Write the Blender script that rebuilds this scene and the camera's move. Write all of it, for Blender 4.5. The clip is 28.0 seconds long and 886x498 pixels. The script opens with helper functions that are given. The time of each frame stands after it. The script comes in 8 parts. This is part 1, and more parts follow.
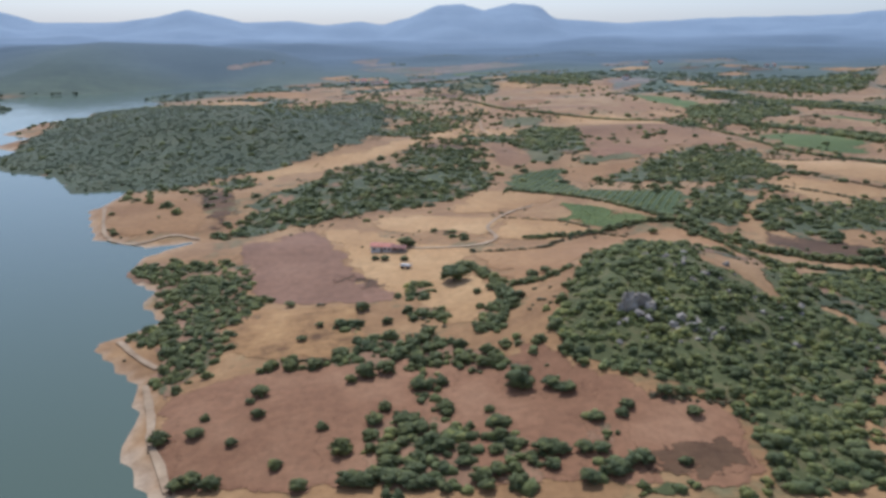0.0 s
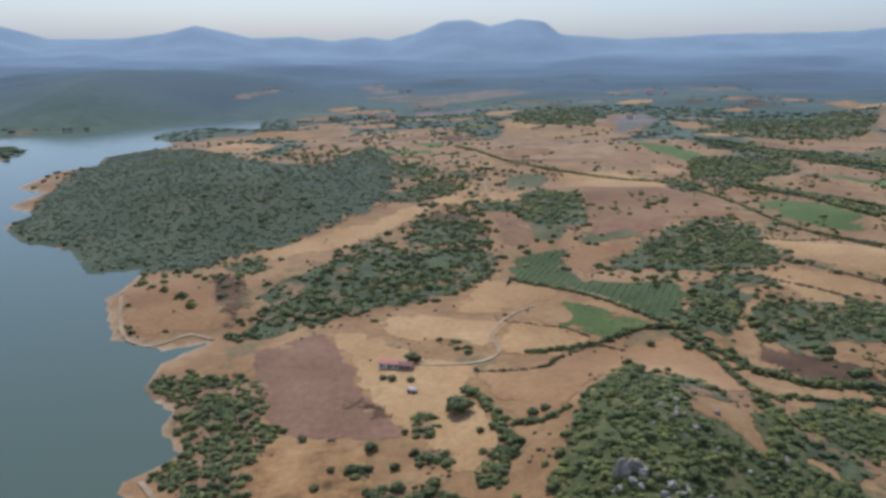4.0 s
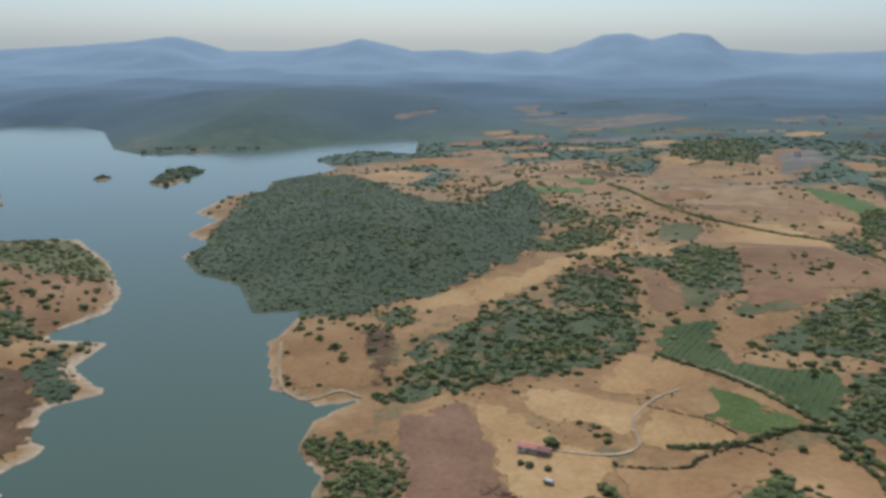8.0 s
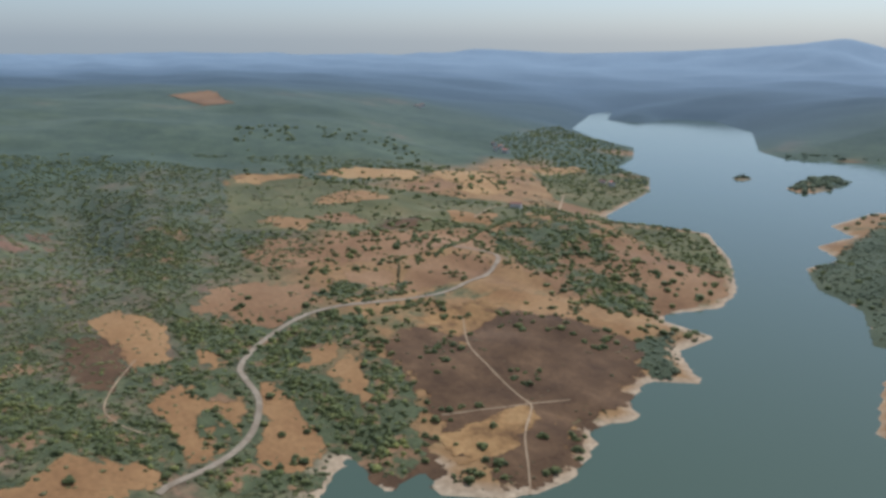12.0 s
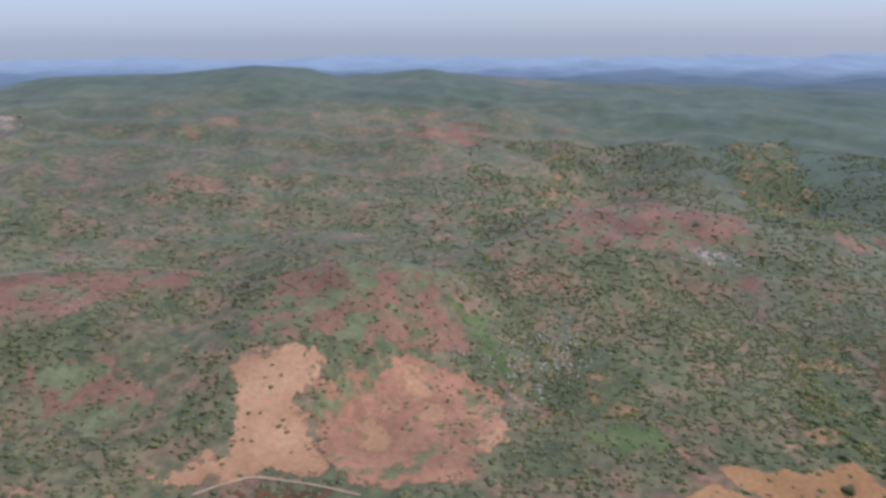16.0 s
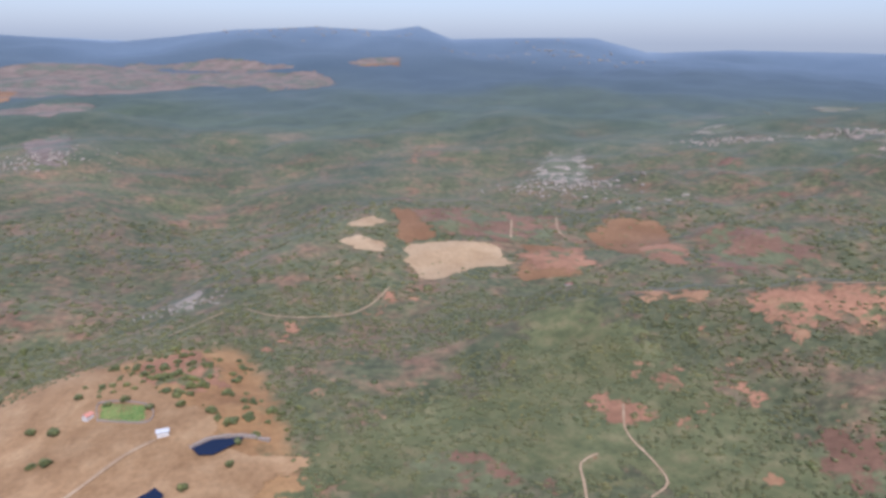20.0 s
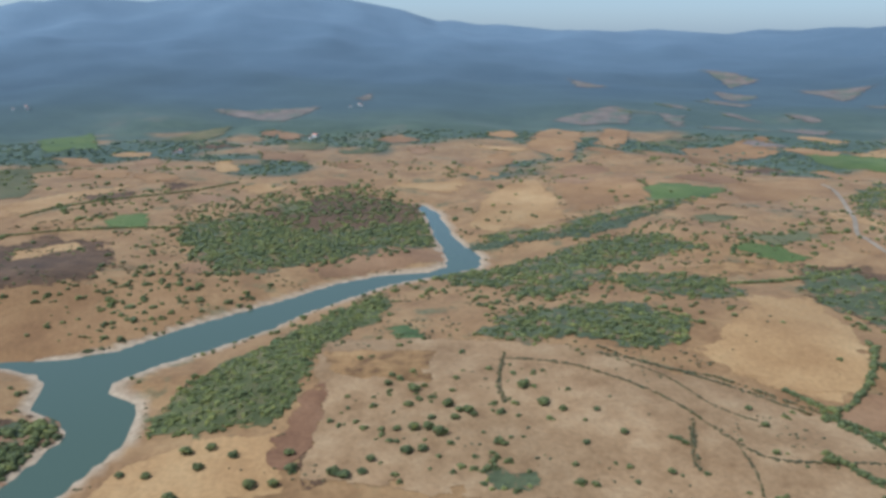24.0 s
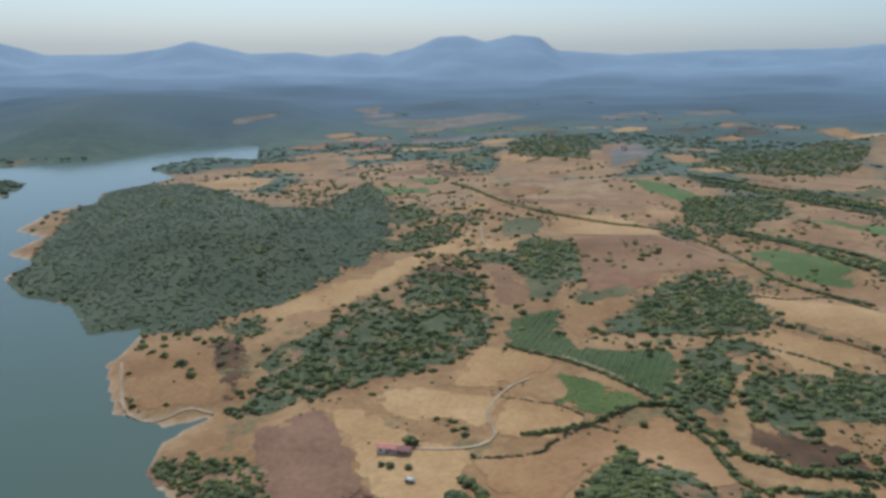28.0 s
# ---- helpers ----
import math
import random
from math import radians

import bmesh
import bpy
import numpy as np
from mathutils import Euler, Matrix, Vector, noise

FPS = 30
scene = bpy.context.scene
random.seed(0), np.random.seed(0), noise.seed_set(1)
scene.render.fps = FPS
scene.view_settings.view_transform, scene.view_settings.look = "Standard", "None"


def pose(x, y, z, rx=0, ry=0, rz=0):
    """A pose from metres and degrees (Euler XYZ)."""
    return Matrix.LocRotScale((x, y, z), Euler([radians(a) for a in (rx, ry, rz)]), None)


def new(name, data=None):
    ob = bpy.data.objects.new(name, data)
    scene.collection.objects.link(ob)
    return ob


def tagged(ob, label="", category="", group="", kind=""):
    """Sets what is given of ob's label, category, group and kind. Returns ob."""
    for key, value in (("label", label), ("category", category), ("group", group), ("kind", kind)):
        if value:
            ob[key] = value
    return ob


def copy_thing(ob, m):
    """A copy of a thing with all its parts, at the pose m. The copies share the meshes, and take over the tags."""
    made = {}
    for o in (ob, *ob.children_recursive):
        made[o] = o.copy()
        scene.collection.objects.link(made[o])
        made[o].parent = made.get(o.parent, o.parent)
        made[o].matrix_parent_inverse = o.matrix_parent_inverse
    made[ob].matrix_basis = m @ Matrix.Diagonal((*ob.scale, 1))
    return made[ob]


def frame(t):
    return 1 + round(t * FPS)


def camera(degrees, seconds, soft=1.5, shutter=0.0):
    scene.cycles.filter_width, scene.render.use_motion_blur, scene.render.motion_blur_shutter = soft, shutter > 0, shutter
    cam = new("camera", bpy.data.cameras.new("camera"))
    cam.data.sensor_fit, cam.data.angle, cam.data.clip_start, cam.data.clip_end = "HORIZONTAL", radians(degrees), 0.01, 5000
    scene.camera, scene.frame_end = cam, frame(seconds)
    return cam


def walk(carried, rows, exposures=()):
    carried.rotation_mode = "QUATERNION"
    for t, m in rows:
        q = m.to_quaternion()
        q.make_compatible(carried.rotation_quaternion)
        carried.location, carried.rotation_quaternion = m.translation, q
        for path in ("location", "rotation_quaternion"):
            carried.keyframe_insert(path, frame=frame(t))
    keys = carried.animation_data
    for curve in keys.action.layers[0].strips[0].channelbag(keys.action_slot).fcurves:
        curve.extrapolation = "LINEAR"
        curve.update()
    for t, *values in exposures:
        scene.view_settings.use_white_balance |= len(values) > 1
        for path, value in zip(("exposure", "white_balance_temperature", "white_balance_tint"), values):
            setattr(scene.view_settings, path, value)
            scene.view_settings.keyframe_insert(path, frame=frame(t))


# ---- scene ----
# ---- camera and path ----
cam = camera(58.4, 28.0, soft=3.3)
# seconds, x, y, height, yaw, pitch, roll: a rise of ninety metres, then a full turn on the spot
PATH = [
    (0.0, 0.23, -1.38, 101.34, 354.59, -15.28, -0.01),
    (1.0, 0.22, -1.51, 114.44, 354.54, -15.20, -0.01),
    (2.0, 0.27, -1.52, 127.46, 354.65, -15.10, -0.01),
    (3.0, 0.42, -2.33, 140.71, 354.81, -14.98, -0.02),
    (3.5, 0.27, -2.27, 147.08, 354.89, -14.96, -0.04),
    (5.5, 0.59, -0.68, 172.04, 355.39, -14.82, -0.04),
    (6.0, 0.44, 0.13, 178.11, 355.40, -14.79, -0.03),
    (6.5, 0.82, 0.66, 184.23, 355.52, -14.73, -0.05),
    (7.0, 0.61, 1.20, 190.17, 355.52, -14.67, -0.07),
    (8.0, 0.00, 0.00, 190.00, 366.02, -14.58, -0.31),
    (8.5, 0.00, 0.00, 190.00, 370.05, -14.60, -0.27),
    (9.0, 0.00, 0.00, 190.00, 374.68, -14.61, -0.23),
    (9.5, 0.00, 0.00, 190.00, 379.35, -14.63, -0.29),
    (10.0, 0.00, 0.00, 190.00, 384.38, -14.64, -0.28),
    (10.5, 0.00, 0.00, 190.00, 389.69, -14.65, -0.30),
    (11.0, 0.00, 0.00, 190.00, 396.24, -14.68, -0.36),
    (11.5, 0.00, 0.00, 190.00, 403.10, -14.69, -0.37),
    (12.0, 0.00, 0.00, 190.00, 410.35, -14.70, -0.39),
    (12.5, 0.00, 0.00, 190.00, 417.32, -14.67, -0.21),
    (14.5, 0.00, 0.00, 190.00, 446.09, -14.66, 0.07),
    (15.0, 0.00, 0.00, 190.00, 453.34, -14.74, 0.54),
    (15.5, 0.00, 0.00, 190.00, 460.40, -14.68, 0.40),
    (16.0, 0.00, 0.00, 190.00, 467.80, -14.62, 0.29),
    (16.5, 0.00, 0.00, 190.00, 474.89, -14.57, 0.24),
    (17.0, 0.00, 0.00, 190.00, 483.07, -14.53, 0.08),
    (17.5, 0.00, 0.00, 190.00, 490.93, -14.50, -0.07),
    (18.0, 0.00, 0.00, 190.00, 499.79, -14.51, -0.12),
    (18.5, 0.00, 0.00, 190.00, 508.59, -14.53, -0.25),
    (19.0, 0.00, 0.00, 190.00, 517.79, -14.54, -0.27),
    (19.5, 0.00, 0.00, 190.00, 526.58, -14.58, -0.44),
    (20.0, 0.00, 0.00, 190.00, 535.92, -14.63, -0.55),
    (20.5, 0.00, 0.00, 190.00, 544.83, -14.67, -0.58),
    (22.5, 0.00, 0.00, 190.00, 584.44, -14.82, -0.48),
    (23.0, 0.00, 0.00, 190.00, 595.18, -14.80, -0.07),
    (23.5, 0.00, 0.00, 190.00, 605.44, -14.81, 0.00),
    (24.0, 0.00, 0.00, 190.00, 616.50, -14.74, -0.03),
    (24.5, 0.00, 0.00, 190.00, 627.76, -14.70, -0.12),
    (25.0, 0.00, 0.00, 190.00, 639.97, -14.69, -0.16),
    (25.5, 0.00, 0.00, 190.00, 651.92, -14.67, -0.22),
    (26.0, 0.00, 0.00, 190.00, 664.31, -14.58, -0.05),
    (26.5, 0.00, 0.00, 190.00, 676.34, -14.53, 0.04),
    (27.0, 0.00, 0.00, 190.00, 689.31, -14.52, 0.15),
    (27.5, 0.00, 0.00, 190.00, 701.83, -14.44, 0.02),
    (28.0, 0.00, 0.00, 190.00, 714.73, -14.38, -0.09),
]
walk(cam, [(t, pose(x, y, z, 90 + p, r, w)) for t, x, y, z, w, p, r in PATH],
     exposures=[(0.0, 0.07, 5300, 12), (3.0, -0.04, 5250, 11), (7.0, -0.17, 5400, 4), (9.0, -0.18, 5450, 3), (12.0, -0.12, 5450, 6), (15.0, 0.08, 5350, 18),
                (20.0, 0.26, 5400, 20), (23.0, 0.02, 5100, 7), (25.0, 0.06, 5100, 1), (26.0, 0.08, 5100, 1), (28.0, -0.14, 5250, 3)])

# ---- world, sun ----
SUN_AZ, SUN_EL = 8.0, 52.0          # degrees, counted like the camera's yaw
world = bpy.data.worlds.new("hazy_sky")
scene.world = world
world.use_nodes = True
wn = world.node_tree
sky = wn.nodes.new("ShaderNodeTexSky")
sky.sky_type = "NISHITA"
sky.sun_disc = False
sky.sun_elevation = radians(SUN_EL)
sky.sun_rotation = radians(-SUN_AZ)
sky.altitude = 300
sky.air_density, sky.dust_density, sky.ozone_density = 1.0, 2.0, 1.8
haze = wn.nodes.new("ShaderNodeMix")          # thin bright summer haze over the whole sky
haze.data_type = "RGBA"
haze.inputs[0].default_value = 0.42
haze.inputs[7].default_value = (4.5, 4.75, 5.1, 1)
wn.links.new(sky.outputs[0], haze.inputs[6])
wn.links.new(haze.outputs[2], wn.nodes["Background"].inputs[0])
wn.nodes["Background"].inputs[1].default_value = 0.13
sun = new("sun", bpy.data.lights.new("sun", "SUN"))
sun.data.energy, sun.data.angle, sun.data.color = 3.2, radians(0.6), (1.0, 0.95, 0.87)
sun.matrix_world = pose(0, 0, 900, SUN_EL - 90, 0, SUN_AZ)
# ---- plan: lake and relief ----
EAST_BANK = [(-40, 110), (-52, 162), (-65, 184), (-65, 202), (-71, 224), (-88, 246), (-92, 257), (-84, 264), (-76, 279), (-90, 298),
             (-87, 312), (-106, 337), (-106, 366), (-87, 392), (-107, 383), (-139, 401), (-163, 468), (-158, 506), (-157, 536), (-192, 526),
             (-226, 591), (-272, 618), (-308, 668), (-304, 722), (-341, 753), (-335, 821), (-373, 852), (-373, 967), (-337, 992), (-354, 1069)]
FAR_BANK = [(-286, 1193), (-354, 1295), (-294, 1404), (-194, 1375), (-214, 1571), (-300, 1650), (-449, 1430), (-658, 1299), (-740, 1361),
            (-910, 1640), (-1100, 1800), (-1208, 1742), (-1178, 1624), (-1287, 1612), (-1477, 1877), (-1411, 1681), (-1204, 1374),
            (-1057, 1277), (-909, 1216), (-816, 1092), (-775, 999), (-686, 961), (-616, 864), (-556, 701), (-524, 676), (-437, 719)]
WEST_BANK = [(-363, 639), (-310, 561), (-296, 514), (-314, 471), (-305, 457), (-264, 457), (-265, 415), (-227, 385), (-250, 363),
             (-241, 334), (-224, 321), (-234, 292), (-221, 283), (-206, 248), (-212, 215), (-236, 192), (-256, 206), (-250, 176),
             (-290, 185), (-272, 162), (-240, 120), (-180, 20), (-100, -80), (0, -140), (100, -180), (164, -238), (181, -266),
             (198, -292), (217, -313), (226, -319), (213, -294), (201, -267), (197, -243), (198, -150), (215, -50), (250, 50)]
SOUTH_RIVER = [(294, 105), (320, 97), (347, 84), (374, 71), (407, 67), (422, 72), (436, 86), (454, 86), (472, 65), (494, 31), (522, -6),
               (551, -33), (602, -99), (617, -143), (632, -184), (664, -194), (743, -190), (860, -200), (905, -194)]
NORTH_RIVER = [(903, -184), (858, -186), (751, -172), (676, -166), (643, -158), (629, -141), (630, -103), (613, -58), (579, -14), (540, 47),
               (503, 91), (495, 119), (500, 157), (499, 187), (491, 185), (494, 159), (475, 132), (457, 123), (425, 123), (404, 103),
               (390, 98), (350, 114), (314, 125), (299, 141), (288, 166), (277, 183), (250, 130), (200, 75), (120, 50), (30, 60)]
LAKE = EAST_BANK + FAR_BANK + WEST_BANK + SOUTH_RIVER + NORTH_RIVER
ISLANDS = [[(-517, 1033), (-482, 1008), (-472, 1061), (-484, 1164), (-526, 1182), (-539, 1129)],
           [(-613, 1053), (-588, 1037), (-584, 1066), (-611, 1083)]]

# height of the land, by direction (degrees) and distance from the camera, fitted to its view
RANGE = np.array([0, 200, 400, 600, 900, 1300, 1800, 2500, 3300, 4300, 5300], float)
RELIEF = {
    0: (8, 12, 12, 16, 22, 20, 22, 36, 60, 80, 60),
    20: (8, 8, 10, 12, 20, 15, 30, 60, 75, 85, 60),
    40: (8, 8, 8, 12, 15, 15, 35, 60, 80, 100, 60),
    60: (8, 10, 18, 28, 45, 75, 95, 90, 95, 130, 60),
    80: (8, 12, 30, 44, 66, 90, 95, 80, 85, 115, 60),
    100: (8, 12, 24, 38, 62, 104, 100, 80, 85, 112, 60),
    120: (8, 15, 22, 34, 58, 104, 120, 90, 90, 112, 60),
    140: (8, 15, 22, 34, 48, 62, 74, 84, 98, 118, 60),
    160: (8, 15, 20, 30, 38, 60, 90, 130, 150, 140, 60),
    180: (8, 14, 20, 26, 30, 48, 80, 140, 190, 150, 60),
    200: (8, 14, 18, 24, 34, 50, 75, 110, 135, 140, 60),
    220: (8, 12, 14, 18, 20, 22, 30, 60, 120, 265, 60),
    240: (8, 14, 16, 20, 20, 22, 30, 70, 140, 235, 60),
    260: (8, 12, 14, 14, 15, 18, 30, 90, 180, 300, 60),
    280: (8, 12, 12, 14, 16, 18, 25, 90, 190, 330, 60),
    300: (8, 12, 14, 18, 20, 22, 30, 90, 180, 285, 60),
    320: (8, 12, 16, 20, 25, 30, 36, 66, 120, 170, 60),
    340: (8, 14, 14, 18, 24, 30, 36, 50, 80, 110, 60),
}
# single hills: direction, distance, height, half width across, half width along
HILLS = [(15, 820, 28, 110, 150), (8, 700, 14, 90, 90),
         (340, 232, 16, 40, 45), (336, 280, 14, 50, 40), 
         (30, 2300, 20, 300, 300), (5, 2600, 30, 400, 250), (325, 1500, 26, 120, 120), (287, 640, 14, 70, 60), (31, 640, 8, 80, 100),
         (76, 700, -22, 45, 160), (101, 440, -12, 18, 110), (192, 900, -26, 90, 300), (96, 800, -20, 45, 200), (127, 700, -12, 120, 50),
         (83, 810, -24, 80, 80), (146, 760, -10, 60, 140), (170, 1300, 16, 90, 120), (200, 1150, 14, 120, 120)]

# ridge lines: slope towards the camera, slope behind, roundness of the crest, and the crest's points
# crests placed to fit the skyline as the camera sees it, distances guessed
CRESTS = [
    # heath ridge
    (0.26, 0.42, 14, [(-146, -447, 44), (-215, -435, 50), (-251, -421, 60), (-290, -395, 66), (-334, -358, 67), (-364, -313, 64), (-377, -280, 62), (-386, -254, 57), (-391, -222, 68), (-398, -187, 72), (-402, -151, 70), (-385, -108, 36), (-356, -80, 20)]),
    # rocky hill
    (0.22, 0.4, 22, [(-548, -115, 54), (-614, -84, 61), (-649, -33, 64), (-640, 14, 61), (-618, 49, 54), (-563, 87, 37), (-498, 108, 19), (-447, 110, 11)]),
    # wooded crest
    (0.13, 0.22, 60, [(-997, -1053, 120), (-1077, -1015, 137), (-1207, -891, 138), (-1287, -770, 151), (-1331, -691, 145), (-1358, -637, 129), (-1383, -580, 133), (-1417, -492, 142), (-1442, -413, 131), (-1481, -241, 119), (-1499, -42, 110), (-1499, 53, 114), (-1493, 145, 103), (-1433, 225, 90), (-1532, 234, 90), (-1553, 385, 87), (-1566, 521, 97), (-1556, 686, 102), (-1569, 881, 66), (-1510, 1153, 21)]),
    # pale field hill
    (0.16, 0.36, 25, [(140, -375, 36), (120, -423, 32), (85, -493, 32), (43, -629, 41), (-9, -720, 47), (-92, -754, 37), (-175, -750, 31)]),
    # valley spur
    (0.2, 0.28, 40, [(833, -1247, 65), (662, -1290, 69), (470, -1297, 79), (378, -1244, 64), (244, -1124, 34), (143, -990, 19)]),
    # granite mountain
    (0.13, 0.2, 80, [(1526, -2641, 195), (1254, -2780, 199), (936, -2903, 177), (756, -2955, 198), (528, -3004, 226), (248, -3040, 239), (1, -3050, 228), (-125, -3047, 245), (-250, -3040, 200), (-459, -3015, 206), (-762, -2953, 209), (-958, -2896, 157), (-1227, -2792, 171), (-1631, -2577, 166)]),
    # dark shore hill
    (0.11, 0.2, 90, [(-104, 2047, 29), (-241, 2036, 79), (-439, 2002, 99), (-623, 1953, 102), (-842, 1869, 96), (-673, 1989, 98), (-810, 1937, 109), (-1067, 1809, 97), (-1201, 1536, 93), (-1342, 1345, 81), (-1455, 1222, 74), (-1339, 1746, 92), (-1639, 1541, 62), (-1788, 1447, -6)]),
    # settled hill
    (0.1, 0.2, 40, [(-891, 330, 20), (-860, 404, 39), (-793, 523, 46), (-696, 616, 51), (-631, 642, 51), (-553, 646, 48)]),
    # northern range
    (0.16, 0.2, 60, [(2311, 3567, 157), (1966, 3768, 150), (1491, 3980, 139), (1229, 4069, 152), (981, 4135, 168), (867, 4161, 238), (753, 4183, 246), (611, 4206, 212), (495, 4221, 243), (379, 4233, 237), (203, 4245, 172), (86, 4249, 144), (-31, 4250, 158), (-206, 4245, 138), (-377, 4233, 158), (-602, 4207, 149), (-710, 4190, 177), (-869, 4160, 212), (-1028, 4124, 172), (-1181, 4083, 150), (-1512, 3972, 146), (-1720, 3886, 217), (-1584, 3944, 180), (-1744, 3876, 221), (-1902, 3801, 195), (-2153, 3664, 171), (-2389, 3515, 154), (-2808, 3191, 137), (-3148, 2855, 157)]),
    # eastern range
    (0.2, 0.2, 60, [(4121, -1037, 266), (4183, -754, 349), (4224, -471, 400), (4250, -20, 416), (4249, 83, 416), (4225, 459, 372), (4173, 805, 389), (4154, 898, 368), (4137, 974, 366), (4107, 1092, 335), (4061, 1254, 295), (4033, 1340, 275), (4007, 1417, 267), (3824, 1855, 286), (3689, 2110, 292), (3407, 2541, 266), (3233, 2758, 234), (3112, 2894, 181), (3056, 2954, 194), (2898, 3108, 181), (2705, 3278, 238), (2453, 3470, 216), (2209, 3631, 183), (1691, 3899, 171), (1370, 4023, 152)]),
    # southern range
    (0.14, 0.2, 80, [(1214, -3706, 185), (1532, -3587, 197), (1858, -3429, 211), (2078, -3300, 242), (2294, -3154, 266), (2622, -2887, 273), (2887, -2622, 252), (3059, -2420, 224), (3214, -2209, 209), (3589, -1877, 243), (3470, -1780, 224), (3571, -1569, 237), (3757, -1514, 235), (3851, -1255, 262), (3724, -1158, 224)]),
]

def inside(poly, x, y):
    """Which of the points lie in the polygon."""
    p = np.array(poly, float)
    q = np.roll(p, -1, 0)
    hit = np.zeros(x.shape, bool)
    for (ax, ay), (bx, by) in zip(p, q):
        if ay != by:
            hit ^= ((ay > y) != (by > y)) & (x < (bx - ax) * (y - ay) / (by - ay) + ax)
    return hit


def distance(line, x, y, closed=True):
    """How far the points lie from a line."""
    p = np.array(line, float)
    q = np.roll(p, -1, 0)
    if not closed:
        p, q = p[:-1], q[:-1]
    best = np.full(x.shape, 1e12)
    for (ax, ay), (bx, by) in zip(p, q):
        dx, dy = bx - ax, by - ay
        k = np.clip(((x - ax) * dx + (y - ay) * dy) / (dx * dx + dy * dy + 1e-9), 0, 1)
        best = np.minimum(best, (x - ax - k * dx) ** 2 + (y - ay - k * dy) ** 2)
    return np.sqrt(best)


WAVES = np.random.default_rng(5)


def waves(x, y, size, count=7):
    """Smooth rolling noise of about that wavelength, between -1 and 1."""
    out = np.zeros(x.shape)
    for _ in range(count):
        a, k, f = WAVES.uniform(0, 6.28), 6.28 / (size * WAVES.uniform(0.7, 1.6)), WAVES.uniform(0, 6.28)
        out += np.sin(k * (x * math.cos(a) + y * math.sin(a)) + f)
    return out / count ** 0.5 / 1.4


def smoothstep(a, b, v):
    k = np.clip((v - a) / (b - a), 0, 1)
    return k * k * (3 - 2 * k)


def crest_land(z, x, y, r):
    """Raise the land to the ridge lines, each a rounded crest with two unlike flanks."""
    far = smoothstep(900, 1600, r)
    spurs = (0.7 * waves(x, y, 150) + 0.4 * waves(x, y, 60)) * (1 - far) + (0.7 * waves(x, y, 520) + 0.35 * waves(x, y, 260)) * far
    for front, back, width, pts in CRESTS:
        p = np.array(pts, float)
        near, tops, radii = [], [], []
        for (ax, ay, az), (bx, by, bz) in zip(p, p[1:]):
            dx, dy = bx - ax, by - ay
            k = np.clip(((x - ax) * dx + (y - ay) * dy) / (dx * dx + dy * dy + 1e-9), 0, 1)
            qx, qy = ax + k * dx, ay + k * dy
            near.append(np.hypot(x - qx, y - qy))
            tops.append(az + (bz - az) * k)
            radii.append(np.hypot(qx, qy))
        d = np.minimum.reduce(near)
        share = [np.exp(-(n - d) / (4 + 0.12 * d)) for n in near]
        top = sum(w * t for w, t in zip(share, tops)) / sum(share)
        rc = sum(w * q for w, q in zip(share, radii)) / sum(share)
        slope = front + (back - front) * smoothstep(-width, width, r - rc)
        fall = slope * (np.sqrt(d * d + width * width) - width)
        h = top - fall + spurs * np.minimum(fall * 0.5, 4 + 0.006 * r)
        gap = np.clip((h - z) / 10, -1, 1)
        z = np.where(h > z, h, z) + 2.5 * (1 - np.abs(gap)) ** 2 * smoothstep(width, width * 2, d)
    return z


def relief(x, y):
    """Height of the ground above the water, and the signed distance from the shore (land positive)."""
    global WAVES
    WAVES = np.random.default_rng(5)
    r, az = np.hypot(x, y), np.degrees(np.arctan2(-x, y)) % 360
    table = np.array([RELIEF[a] for a in range(0, 360, 20)], float)
    rings = np.arange(0, 5300, 50.0)
    fine = np.array([np.interp(rings, RANGE, row) for row in table])
    kern = np.ones(7) / 7
    fine = np.array([np.convolve(np.pad(row, 3, mode="edge"), kern, "valid") for row in fine])
    i, k = np.floor(az / 20).astype(int) % 18, (az / 20) % 1
    k = k * k * (3 - 2 * k)
    j = np.clip(r / 50, 0, len(rings) - 1.001)
    j0, jf = np.floor(j).astype(int), j % 1

    def row(n):
        return fine[n, j0] * (1 - jf) + fine[n, j0 + 1] * jf
    z = row(i) * (1 - k) + row((i + 1) % 18) * k
    for a, d, up, wide, deep in HILLS:
        hx, hy = -math.sin(radians(a)), math.cos(radians(a))
        along, across = x * hx + y * hy - d, x * hy - y * hx
        z = z + up * np.exp(-(along / deep) ** 2 - (across / wide) ** 2)
    z = z + waves(x, y, 170) * 2.2 + waves(x, y, 420) * 7 * smoothstep(500, 1300, r)
    z = z + waves(x, y, 900) * 9 * smoothstep(1500, 3000, r) + waves(x, y, 300) * 6 * smoothstep(1800, 3000, r) 
    west = smoothstep(60, 90, az) * smoothstep(215, 195, az) * smoothstep(330, 480, r)
    z = z + west * (waves(x, y, 110) * 2.5 + np.abs(waves(x, y, 300)) * 9 - 5)
    z = crest_land(z, x, y, r)
    z = np.maximum(z, 2.5)
    d = distance(LAKE, x, y)
    wet = inside(LAKE, x, y)
    for isle in ISLANDS:
        on = inside(isle, x, y)
        wet &= ~on
        d = np.minimum(d, distance(isle, x, y))
        z = np.where(on, 9.0, z)
    d = np.where(wet, -d, d)
    rise = np.clip(d, 0, None)
    land = 0.25 + np.minimum(rise, 12) * 0.09 + z * (1 - np.exp(-np.maximum(rise - 5, 0) / (50 + 0.12 * r)))
    return np.where(wet, -0.3 - np.minimum(-d, 60) * 0.12, land), d


